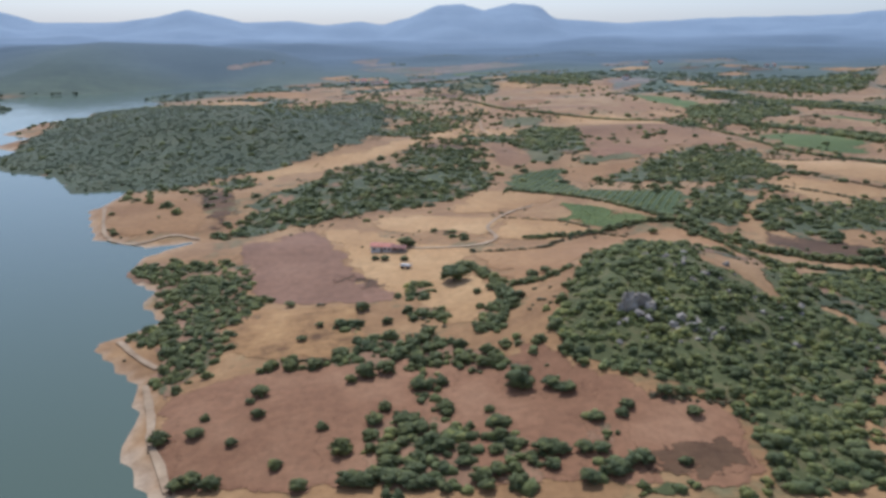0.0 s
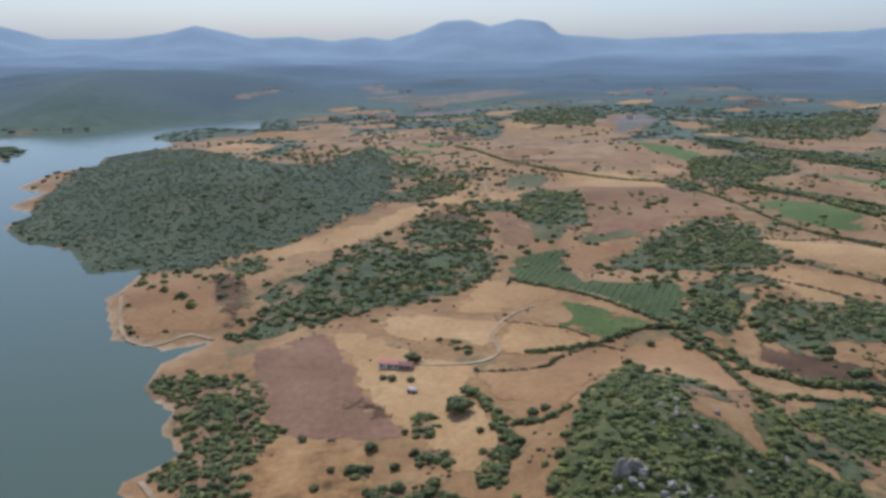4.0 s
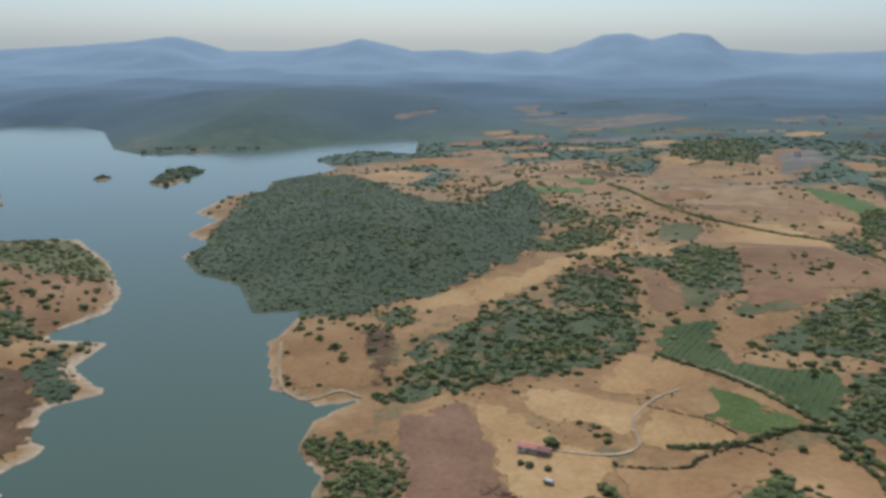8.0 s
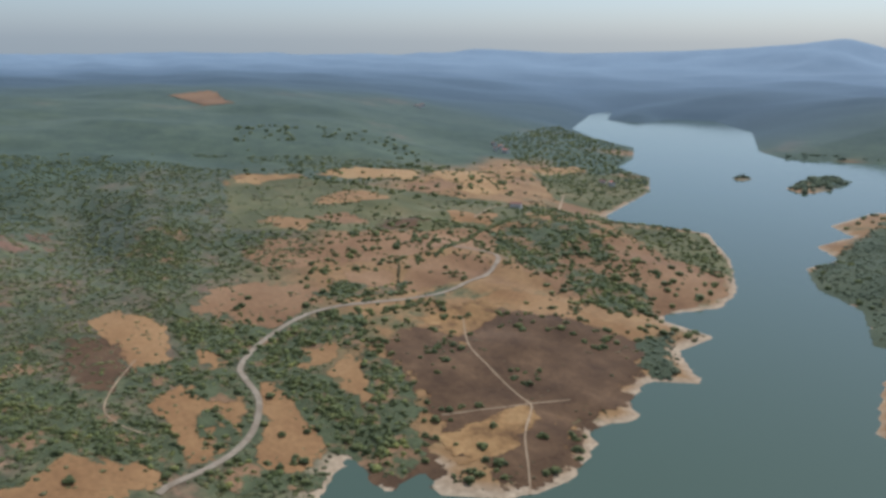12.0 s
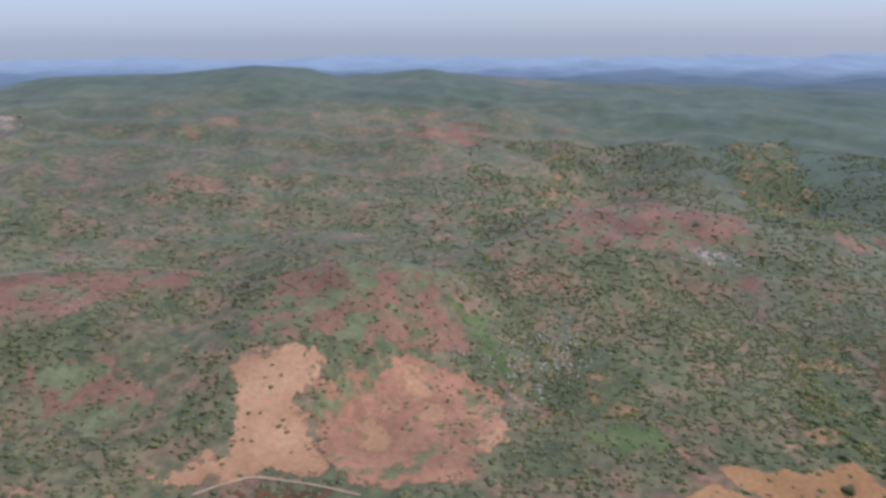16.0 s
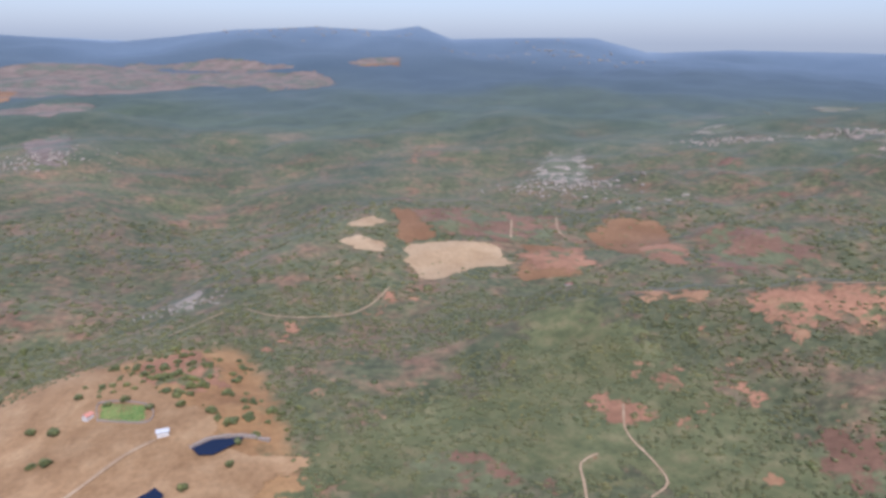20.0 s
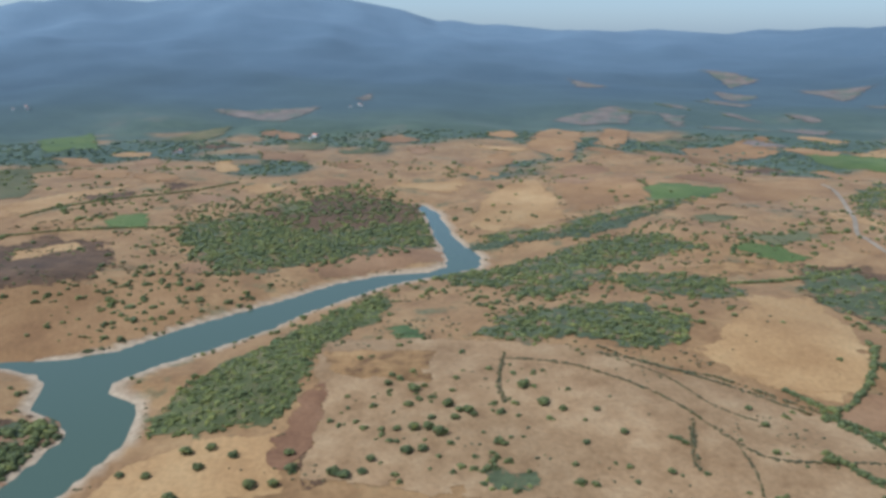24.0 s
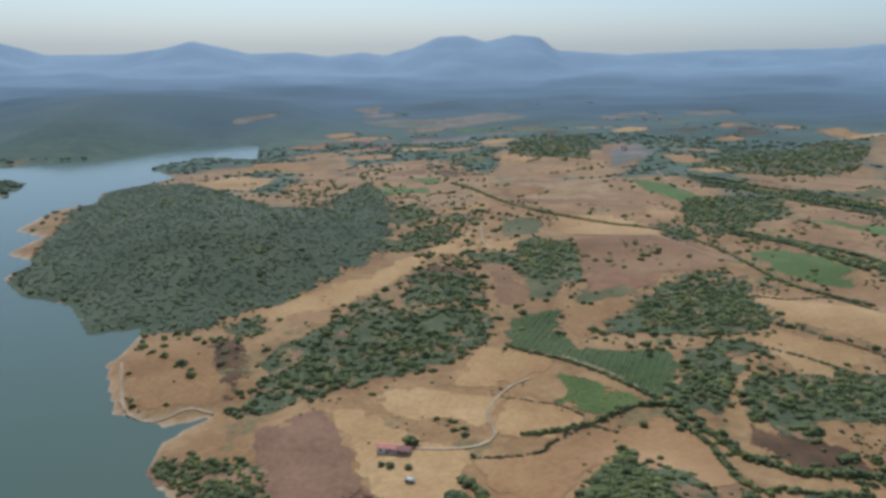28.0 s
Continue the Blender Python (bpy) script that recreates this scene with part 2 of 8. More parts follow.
def lines():
    c, step = [0.0], 6.0
    while c[-1] < 5200:
        if c[-1] > 640:
            step *= 1.026
        c.append(c[-1] + step)
    return np.array([-v for v in c[:0:-1]] + c)


LX = lines()
LY = lines()
GX, GY = np.meshgrid(LX, LY)
GZ, GD = relief(GX, GY)


def cell(x, y):
    i = np.clip(np.searchsorted(LX, x) - 1, 0, len(LX) - 2)
    j = np.clip(np.searchsorted(LY, y) - 1, 0, len(LY) - 2)
    return i, j, (x - LX[i]) / (LX[i + 1] - LX[i]), (y - LY[j]) / (LY[j + 1] - LY[j])


def sample(grid, x, y):
    i, j, u, v = cell(x, y)
    return (grid[j, i] * (1 - u) * (1 - v) + grid[j, i + 1] * u * (1 - v) + grid[j + 1, i] * (1 - u) * v + grid[j + 1, i + 1] * u * v)


def ground_z(x, y):
    return sample(GZ, np.asarray(x, float), np.asarray(y, float))
# ---- materials ----
def material(name, rough=0.9, sheen=0.0):
    m = bpy.data.materials.new(name)
    m.use_nodes = True
    b = m.node_tree.nodes["Principled BSDF"]
    b.inputs["Roughness"].default_value = rough
    b.inputs["Specular IOR Level"].default_value = 0.15
    if sheen:
        b.inputs["Sheen Weight"].default_value = sheen
        b.inputs["Sheen Roughness"].default_value = 0.35
        b.inputs["Sheen Tint"].default_value = (0.9, 0.92, 0.9, 1)
    return m, m.node_tree, b


def node(tree, kind, **values):
    n = tree.nodes.new(kind)
    for key, v in values.items():
        n.inputs[key.replace("_", " ")].default_value = v
    return n


def noise_tex(tree, scale, detail=4.0, rough=0.6):
    """Noise in metres: scale is one over its size."""
    geo = tree.nodes.new("ShaderNodeNewGeometry")
    n = node(tree, "ShaderNodeTexNoise", Scale=scale, Detail=detail, Roughness=rough)
    tree.links.new(geo.outputs["Position"], n.inputs["Vector"])
    return n.outputs["Fac"]


def ramp(tree, fac, stops):
    r = tree.nodes.new("ShaderNodeValToRGB")
    el = r.color_ramp.elements
    while len(el) < len(stops):
        el.new(0.5)
    for e, (p, c) in zip(el, stops):
        e.position, e.color = p, (*c, 1)
    tree.links.new(fac, r.inputs[0])
    return r.outputs[0]


def mix(tree, fac, a, b, mode="MIX"):
    n = tree.nodes.new("ShaderNodeMix")
    n.data_type, n.blend_type = "RGBA", mode
    for value, slot in ((fac, 0), (a, 6), (b, 7)):
        if isinstance(value, (int, float)):
            n.inputs[slot].default_value = value
        elif isinstance(value, tuple):
            n.inputs[slot].default_value = (*value, 1)
        else:
            tree.links.new(value, n.inputs[slot])
    return n.outputs[2]


def bump(tree, bsdf, fac, strength, size):
    b = node(tree, "ShaderNodeBump", Strength=strength, Distance=size)
    tree.links.new(fac, b.inputs["Height"])
    tree.links.new(b.outputs[0], bsdf.inputs["Normal"])


def ragged(t, b):
    """The sheet thins out unevenly towards its own rim, so that the ground shows between."""
    rim = t.nodes.new("ShaderNodeAttribute")
    rim.attribute_name = "rim"
    add = t.nodes.new("ShaderNodeMath")
    add.operation = "ADD"
    t.links.new(rim.outputs["Fac"], add.inputs[0])
    t.links.new(ramp(t, noise_tex(t, 0.13, 5, 0.7), ((0.3, (0, 0, 0)), (0.7, (0.85, 0.85, 0.85)))), add.inputs[1])
    t.links.new(ramp(t, add.outputs[0], ((0.6, (0, 0, 0)), (0.66, (1, 1, 1)))), b.inputs["Alpha"])


def earth(name, low, mid, high, patch=0.02, grain=0.35, sheen=0.1, relief_size=0.5, fade=True):
    """Soil, grass or scrub: three tones at two scales, with fine relief."""
    m, t, b = material(name, 0.95, sheen)
    big = noise_tex(t, patch, 5, 0.62)
    small = noise_tex(t, grain, 4, 0.7)
    tone = ramp(t, big, ((0.32, low), (0.5, mid), (0.68, high)))
    wide = ramp(t, noise_tex(t, patch * 0.22, 3, 0.5), ((0.35, (0.79, 0.78, 0.75)), (0.65, (1.02, 1.02, 1.0))))
    tone = mix(t, 1.0, tone, wide, "MULTIPLY")
    fine = ramp(t, small, ((0.3, (0.8, 0.8, 0.8)), (0.7, (1.14, 1.14, 1.14))))
    t.links.new(mix(t, 1.0, tone, fine, "MULTIPLY"), b.inputs["Base Color"])
    bump(t, b, small, 0.5, relief_size)
    if fade:
        ragged(t, b)
    return m


def broken(name, bare, plants, patch=0.05, cut=0.5, sheen=0.12):
    """Bare ground or rock broken up by patches of low plants."""
    m, t, b = material(name, 0.95, sheen)
    small = noise_tex(t, 0.3, 4, 0.7)
    tone = ramp(t, noise_tex(t, 0.03, 5, 0.6), ((0.35, tuple(c * 0.75 for c in bare)), (0.65, tuple(c * 1.2 for c in bare))))
    green = ramp(t, noise_tex(t, 0.09, 5, 0.6), ((0.35, tuple(c * 0.8 for c in plants)), (0.65, tuple(c * 1.25 for c in plants))))
    where = ramp(t, noise_tex(t, patch, 6, 0.68), ((cut - 0.03, (0, 0, 0)), (cut + 0.03, (1, 1, 1))))
    tone = mix(t, where, green, tone)
    fine = ramp(t, small, ((0.3, (0.75, 0.75, 0.75)), (0.7, (1.18, 1.18, 1.18))))
    t.links.new(mix(t, 1.0, tone, fine, "MULTIPLY"), b.inputs["Base Color"])
    bump(t, b, small, 0.6, 0.7)
    ragged(t, b)
    return m
M_GROUND, gt, gb = material("open_ground", 0.95, 0.14)
cover = gt.nodes.new("ShaderNodeVertexColor")
cover.layer_name = "cover"
split = gt.nodes.new("ShaderNodeSeparateColor")
gt.links.new(cover.outputs[0], split.inputs[0])
g_big, g_mid, g_small = noise_tex(gt, 0.006, 5, 0.6), noise_tex(gt, 0.035, 5, 0.65), noise_tex(gt, 0.25, 4, 0.7)
dry = ramp(gt, g_mid, ((0.3, (0.218, 0.114, 0.048)), (0.5, (0.295, 0.163, 0.069)), (0.7, (0.375, 0.222, 0.097))))
scrub = ramp(gt, g_mid, ((0.28, (0.088, 0.095, 0.05)), (0.45, (0.124, 0.124, 0.063)), (0.54, (0.155, 0.13, 0.074)), (0.68, (0.235, 0.14, 0.088))))
sand = ramp(gt, g_small, ((0.3, (0.38, 0.262, 0.16)), (0.7, (0.48, 0.352, 0.23))))
distant = ramp(gt, g_big, ((0.36, (0.072, 0.092, 0.06)), (0.6, (0.098, 0.118, 0.075)), (0.72, (0.18, 0.145, 0.1))))
g_tuft = noise_tex(gt, 0.022, 6, 0.7)
dry = mix(gt, ramp(gt, g_tuft, ((0.55, (0, 0, 0)), (0.66, (1, 1, 1)))), dry, ramp(gt, g_small, ((0.35, (0.115, 0.105, 0.045)), (0.65, (0.19, 0.15, 0.07)))))
g_rust = noise_tex(gt, 0.013, 6, 0.66)
scrub = mix(gt, ramp(gt, g_rust, ((0.59, (0, 0, 0)), (0.66, (1, 1, 1)))), scrub, ramp(gt, g_mid, ((0.35, (0.16, 0.095, 0.058)), (0.65, (0.27, 0.15, 0.09)))))
g_bare = noise_tex(gt, 0.028, 6, 0.7)
scrub = mix(gt, ramp(gt, g_bare, ((0.645, (0, 0, 0)), (0.685, (1, 1, 1)))), scrub, ramp(gt, g_small, ((0.35, (0.27, 0.14, 0.08)), (0.65, (0.37, 0.2, 0.115)))))
g_speck = noise_tex(gt, 0.075, 5, 0.72)
scrub = mix(gt, ramp(gt, g_speck, ((0.6, (0, 0, 0)), (0.65, (0.8, 0.8, 0.8)))), scrub, ramp(gt, g_small, ((0.35, (0.21, 0.125, 0.072)), (0.65, (0.31, 0.19, 0.115)))))
scrub = mix(gt, 1.0, scrub, ramp(gt, noise_tex(gt, 0.16, 3, 0.6), ((0.36, (0.66, 0.7, 0.68)), (0.64, (1.22, 1.18, 1.1)))), "MULTIPLY")
scrub = mix(gt, 1.0, scrub, ramp(gt, g_big, ((0.35, (0.78, 0.8, 0.84)), (0.65, (1.1, 1.1, 1.08)))), "MULTIPLY")
backdrop = ramp(gt, g_big, ((0.35, (0.93, 0.94, 0.95)), (0.65, (1.06, 1.05, 1.04))))
tone = mix(gt, split.outputs[0], dry, scrub)
distant = mix(gt, 1.0, distant, ramp(gt, g_mid, ((0.35, (0.76, 0.78, 0.8)), (0.65, (1.2, 1.17, 1.1)))), "MULTIPLY")
tone = mix(gt, split.outputs[2], tone, distant)
# distance haze painted into the base colour: bluer and paler further off
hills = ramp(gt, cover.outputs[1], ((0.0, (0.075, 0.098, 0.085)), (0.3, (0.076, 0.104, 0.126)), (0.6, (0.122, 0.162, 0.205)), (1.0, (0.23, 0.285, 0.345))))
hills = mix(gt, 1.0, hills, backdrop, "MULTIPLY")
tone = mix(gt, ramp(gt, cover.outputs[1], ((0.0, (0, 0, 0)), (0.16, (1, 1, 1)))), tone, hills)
tone = mix(gt, split.outputs[1], tone, sand)
fine = ramp(gt, g_small, ((0.3, (0.8, 0.8, 0.8)), (0.7, (1.14, 1.14, 1.14))))
gt.links.new(mix(gt, 1.0, tone, fine, "MULTIPLY"), gb.inputs["Base Color"])
bump(gt, gb, g_small, 0.5, 0.6)

M_WATER, wt, wb = material("lake_water", 0.09)
wb.inputs["Base Color"].default_value = (0.074, 0.1, 0.067, 1)
wb.inputs["Specular IOR Level"].default_value = 0.22
bump(wt, wb, noise_tex(wt, 0.7, 3), 0.25, 0.12)


# ---- ground and water ----
def grid_mesh(name, xs, ys, zs):
    nx, ny = len(xs), len(ys)
    gx, gy = np.meshgrid(xs, ys)
    co = np.stack([gx, gy, zs], -1).reshape(-1, 3)
    i, j = np.meshgrid(np.arange(nx - 1), np.arange(ny - 1))
    a = (j * nx + i).ravel()
    quads = np.stack([a, a + 1, a + nx + 1, a + nx], -1)
    return raw_mesh(name, co, quads)


def raw_mesh(name, co, faces, smooth=True):
    """A mesh from arrays of corners and of faces with one number of corners."""
    me = bpy.data.meshes.new(name)
    co, faces = np.asarray(co, np.float32), np.asarray(faces, np.int32)
    n, k = faces.shape
    me.vertices.add(len(co))
    me.vertices.foreach_set("co", co.ravel())
    me.loops.add(n * k)
    me.loops.foreach_set("vertex_index", faces.ravel())
    me.polygons.add(n)
    me.polygons.foreach_set("loop_start", np.arange(0, n * k, k, dtype=np.int32))
    if smooth:
        me.polygons.foreach_set("use_smooth", np.ones(n, bool))
    me.update(calc_edges=True)
    me.validate()
    return me


GR, GA = np.hypot(GX, GY), np.degrees(np.arctan2(-GX, GY)) % 360
WAVES = np.random.default_rng(8)
uneven = waves(GX, GY, 150)
fringe = 14 * uneven
east_edge = 213 + np.clip(GR - 430, 0, 2000) * 0.006
west_edge = np.interp(GR, [330, 450, 550, 700, 1000, 1400], [56, 57, 63, 61, 50, 44])
inner = 235 + 195 * smoothstep(184, 192, GA)
west = smoothstep(-4, 4, GA - west_edge + 0.2 * fringe) * smoothstep(4, -4, GA - east_edge + 0.2 * fringe) * smoothstep(-12, 12, GR - inner + fringe)
scrub_part = np.clip(west, 0, 1)
wide = 4 * np.exp(-((GX - 208) ** 2 + (GY + 285) ** 2) / 3600) + 4 * np.exp(-((GX + 262) ** 2 + (GY - 180) ** 2) / 2500)
narrow = smoothstep(60, 30, distance(EAST_BANK, GX, GY, False)) * smoothstep(60, 120, GY)
beach = smoothstep(8, 3.2, GD - 1.6 * wide + 3 * uneven + 3.5 * narrow) * smoothstep(-14, -6, GD) * smoothstep(1250, 950, GR)
far_part = smoothstep(-0.12 - 0.4 * scrub_part, 0.12 + 0.3 * scrub_part, (GR - 1180 + 420 * scrub_part * smoothstep(104, 84, GA) - 120 * smoothstep(66, 25, np.abs(GA - 250))) / 650 + (0.42 * waves(GX, GY, 330) + 0.2 * waves(GX, GY, 110)) * (1 - 0.5 * scrub_part))
# painted haze, growing with distance from the camera; kept in cover's alpha
distance_haze = smoothstep(1150, 4000, GR + 120 * waves(GX, GY, 500)) * (1 - 0.28 * smoothstep(66, 25, np.abs(GA - 250)) - 0.1 * smoothstep(24, 8, np.abs(GA - 222)))
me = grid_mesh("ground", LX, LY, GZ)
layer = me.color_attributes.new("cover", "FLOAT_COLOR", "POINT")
layer.data.foreach_set("color", np.stack([scrub_part, beach, far_part, distance_haze], -1).astype(np.float32).ravel())
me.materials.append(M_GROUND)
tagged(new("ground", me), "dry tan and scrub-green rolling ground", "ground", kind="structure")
wx, wy = np.linspace(-1700, 1000, 28), np.linspace(-420, 2000, 25)
me = grid_mesh("water", wx, wy, np.zeros((25, 28)))
me.materials.append(M_WATER)
tagged(new("water", me), "calm green-blue reservoir water with faint ripples", "lake", kind="structure")
M_FALLOW = earth("fallow_soil", (0.222, 0.116, 0.058), (0.285, 0.155, 0.077), (0.34, 0.194, 0.1), 0.018)
M_STUBBLE = earth("stubble", (0.348, 0.196, 0.084), (0.432, 0.252, 0.110), (0.498, 0.309, 0.144), 0.02)
M_STRAW = earth("straw_grass", (0.362, 0.198, 0.082), (0.437, 0.252, 0.108), (0.498, 0.309, 0.141), 0.02)
M_PASTURE = earth("dry_pasture", (0.263, 0.135, 0.058), (0.338, 0.183, 0.079), (0.404, 0.231, 0.105), 0.018)
M_RUST = earth("rust_pasture", (0.2, 0.097, 0.05), (0.262, 0.132, 0.068), (0.32, 0.172, 0.092), 0.03)
M_GOLD = earth("golden_grass", (0.13, 0.068, 0.03), (0.33, 0.18, 0.072), (0.43, 0.25, 0.105), 0.07)
M_HEATH = earth("brown_heath", (0.09, 0.05, 0.027), (0.132, 0.073, 0.038), (0.19, 0.108, 0.056), 0.05)
M_RED = broken("red_heath", (0.2, 0.11, 0.068), (0.13, 0.132, 0.064), 0.04, 0.48)
M_BARE = broken("bare_red_earth", (0.315, 0.16, 0.09), (0.135, 0.132, 0.06), 0.05, 0.45)
M_SLABS = broken("granite_slabs", (0.33, 0.265, 0.205), (0.125, 0.128, 0.075), 0.05, 0.55)
M_CLAY = earth("bare_clay", (0.30, 0.162, 0.086), (0.37, 0.205, 0.11), (0.43, 0.252, 0.142), 0.03)
M_DUSTY = earth("dusty_pasture", (0.278, 0.16, 0.076), (0.358, 0.216, 0.108), (0.43, 0.276, 0.146), 0.05)
M_PLOUGH = earth("ploughed_soil", (0.2, 0.106, 0.062), (0.25, 0.134, 0.08), (0.3, 0.166, 0.1), 0.03)
M_PALE_STRAW = earth("pale_straw", (0.36, 0.235, 0.128), (0.43, 0.295, 0.168), (0.49, 0.35, 0.21), 0.03)
M_GREEN_SCRUB = earth("green_maquis", (0.092, 0.102, 0.047), (0.138, 0.14, 0.063), (0.2, 0.172, 0.085), 0.09)
M_RUSSET = broken("russet_heath", (0.205, 0.108, 0.07), (0.14, 0.122, 0.066), 0.05, 0.47)
M_QUARRY = broken("quarry_ground", (0.27, 0.2, 0.155), (0.12, 0.122, 0.078), 0.035, 0.53)
M_PALE_ROCK = earth("quarry_rock", (0.27, 0.205, 0.155), (0.38, 0.305, 0.24), (0.48, 0.395, 0.32), 0.06)
# mottled heath and far fields; the muted tone stands in for distance haze
M_HAZY_UPLAND = broken("hazy_upland_heath", (0.2, 0.148, 0.116), (0.125, 0.128, 0.09), 0.02, 0.47)
M_MEADOW = earth("olive_meadow", (0.105, 0.102, 0.046), (0.15, 0.136, 0.06), (0.215, 0.166, 0.08), 0.02)
M_MARSH = earth("marsh_grass", (0.20, 0.21, 0.07), (0.28, 0.27, 0.09), (0.33, 0.29, 0.12), 0.03)
M_GULLY = earth("green_gully", (0.06, 0.085, 0.03), (0.10, 0.13, 0.045), (0.15, 0.16, 0.065), 0.04)
M_CROP = earth("green_crop", (0.095, 0.125, 0.034), (0.12, 0.152, 0.042), (0.155, 0.175, 0.056), 0.03)
M_VINE = earth("vine_rows", (0.06, 0.082, 0.028), (0.08, 0.102, 0.036), (0.105, 0.12, 0.046), 0.03)
M_ROAD = earth("worn_asphalt", (0.29, 0.215, 0.15), (0.36, 0.275, 0.195), (0.43, 0.34, 0.25), 0.1, fade=False)
M_TRACK = earth("pale_dirt", (0.34, 0.225, 0.135), (0.41, 0.285, 0.175), (0.48, 0.345, 0.22), 0.1, fade=False)
M_FLOOR = broken("grove_floor", (0.26, 0.145, 0.078), (0.10, 0.10, 0.045), 0.07, 0.44)
# thicket and wood floors: undergrowth, darkened below the leaves' tone as painted shade
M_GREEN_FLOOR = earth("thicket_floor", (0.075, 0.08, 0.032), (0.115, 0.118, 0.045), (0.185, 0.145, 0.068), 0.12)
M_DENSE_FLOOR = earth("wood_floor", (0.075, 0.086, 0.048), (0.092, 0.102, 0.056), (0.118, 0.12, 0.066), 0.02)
M_MIXED_FLOOR = broken("mixed_wood_floor", (0.23, 0.13, 0.066), (0.09, 0.096, 0.046), 0.06, 0.56)
M_POND = material("pond_water", 0.06)[0]
M_POND.node_tree.nodes["Principled BSDF"].inputs["Base Color"].default_value = (0.012, 0.02, 0.045, 1)


def foliage(name, low, mid, high, sheen=0.12):
    """Leaves: each crown has its own tone, with mottled light and dark clumps."""
    m, t, b = material(name, 0.75, sheen)
    b.inputs["Sheen Tint"].default_value = (0.8, 0.9, 0.5, 1)
    geo = t.nodes.new("ShaderNodeNewGeometry")
    tone = ramp(t, geo.outputs["Random Per Island"], ((0.0, low), (0.5, mid), (1.0, high)))
    stand = ramp(t, noise_tex(t, 0.06, 4, 0.6), ((0.35, (0.72, 0.77, 0.84)), (0.5, (0.9, 0.9, 0.9)), (0.66, (1.14, 1.07, 0.9))))
    tone = mix(t, 1.0, tone, stand, "MULTIPLY")
    small = noise_tex(t, 1.1, 5, 0.8)
    fine = ramp(t, small, ((0.32, (0.68, 0.7, 0.7)), (0.5, (1, 1, 1)), (0.68, (1.42, 1.36, 1.2))))
    t.links.new(mix(t, 1.0, tone, fine, "MULTIPLY"), b.inputs["Base Color"])
    bump(t, b, small, 0.9, 1.4)
    return m


M_OAK = foliage("oak_leaves", (0.098, 0.108, 0.041), (0.14, 0.148, 0.052), (0.215, 0.212, 0.07), 0.2)
M_BUSH = foliage("thicket_leaves", (0.105, 0.118, 0.04), (0.165, 0.178, 0.054), (0.3, 0.288, 0.085), 0.2)
M_MAQUIS = foliage("maquis_leaves", (0.122, 0.122, 0.050), (0.160, 0.153, 0.063), (0.206, 0.182, 0.077), 0.2)
M_DENSE = foliage("pine_leaves", (0.095, 0.108, 0.062), (0.11, 0.124, 0.07), (0.132, 0.14, 0.078), 0.3)
# paler and bluer than the oaks: distance haze worked into the leaf colour
M_FAR = foliage("hazed_far_leaves", (0.1, 0.122, 0.078), (0.12, 0.144, 0.088), (0.145, 0.16, 0.098), 0.3)
M_TUFT = foliage("dry_scrub_leaves", (0.085, 0.085, 0.036), (0.125, 0.105, 0.05), (0.18, 0.125, 0.065), 0.2)
M_BARK = earth("oak_bark", (0.07, 0.05, 0.035), (0.10, 0.075, 0.055), (0.15, 0.11, 0.08), 0.8, 4.0, 0.0, 0.05, False)
M_STONE = earth("granite_boulder", (0.22, 0.182, 0.145), (0.345, 0.292, 0.238), (0.46, 0.395, 0.325), 0.5, 2.5, 0.0, 0.3, False)

# ---- drapes: fields and tracks laid on the ground ----
PATCHES, LAYERS = [], []
rng = np.random.default_rng(21)


def frayed(poly, step=7.0, wobble=1.3):
    """The outline with more corners and an uneven edge."""
    out = []
    for (ax, ay), (bx, by) in zip(poly, poly[1:] + poly[:1]):
        n = max(1, int(math.hypot(bx - ax, by - ay) / step))
        s = wobble * min(3.0, 0.5 + math.hypot(ax, ay) / 500)
        for k in range(n):
            u = k / n
            out.append((ax + (bx - ax) * u + rng.normal() * s * (k > 0), ay + (by - ay) * u + rng.normal() * s * (k > 0)))
    return out


def clip(poly, axis, bound, keep_less):
    out = []
    for p, q in zip(poly, poly[1:] + poly[:1]):
        a = p[axis] <= bound if keep_less else p[axis] >= bound
        b = q[axis] <= bound if keep_less else q[axis] >= bound
        if a:
            out.append(p)
        if a != b:
            u = (bound - p[axis]) / (q[axis] - p[axis])
            out.append((p[0] + (q[0] - p[0]) * u, p[1] + (q[1] - p[1]) * u))
    return out


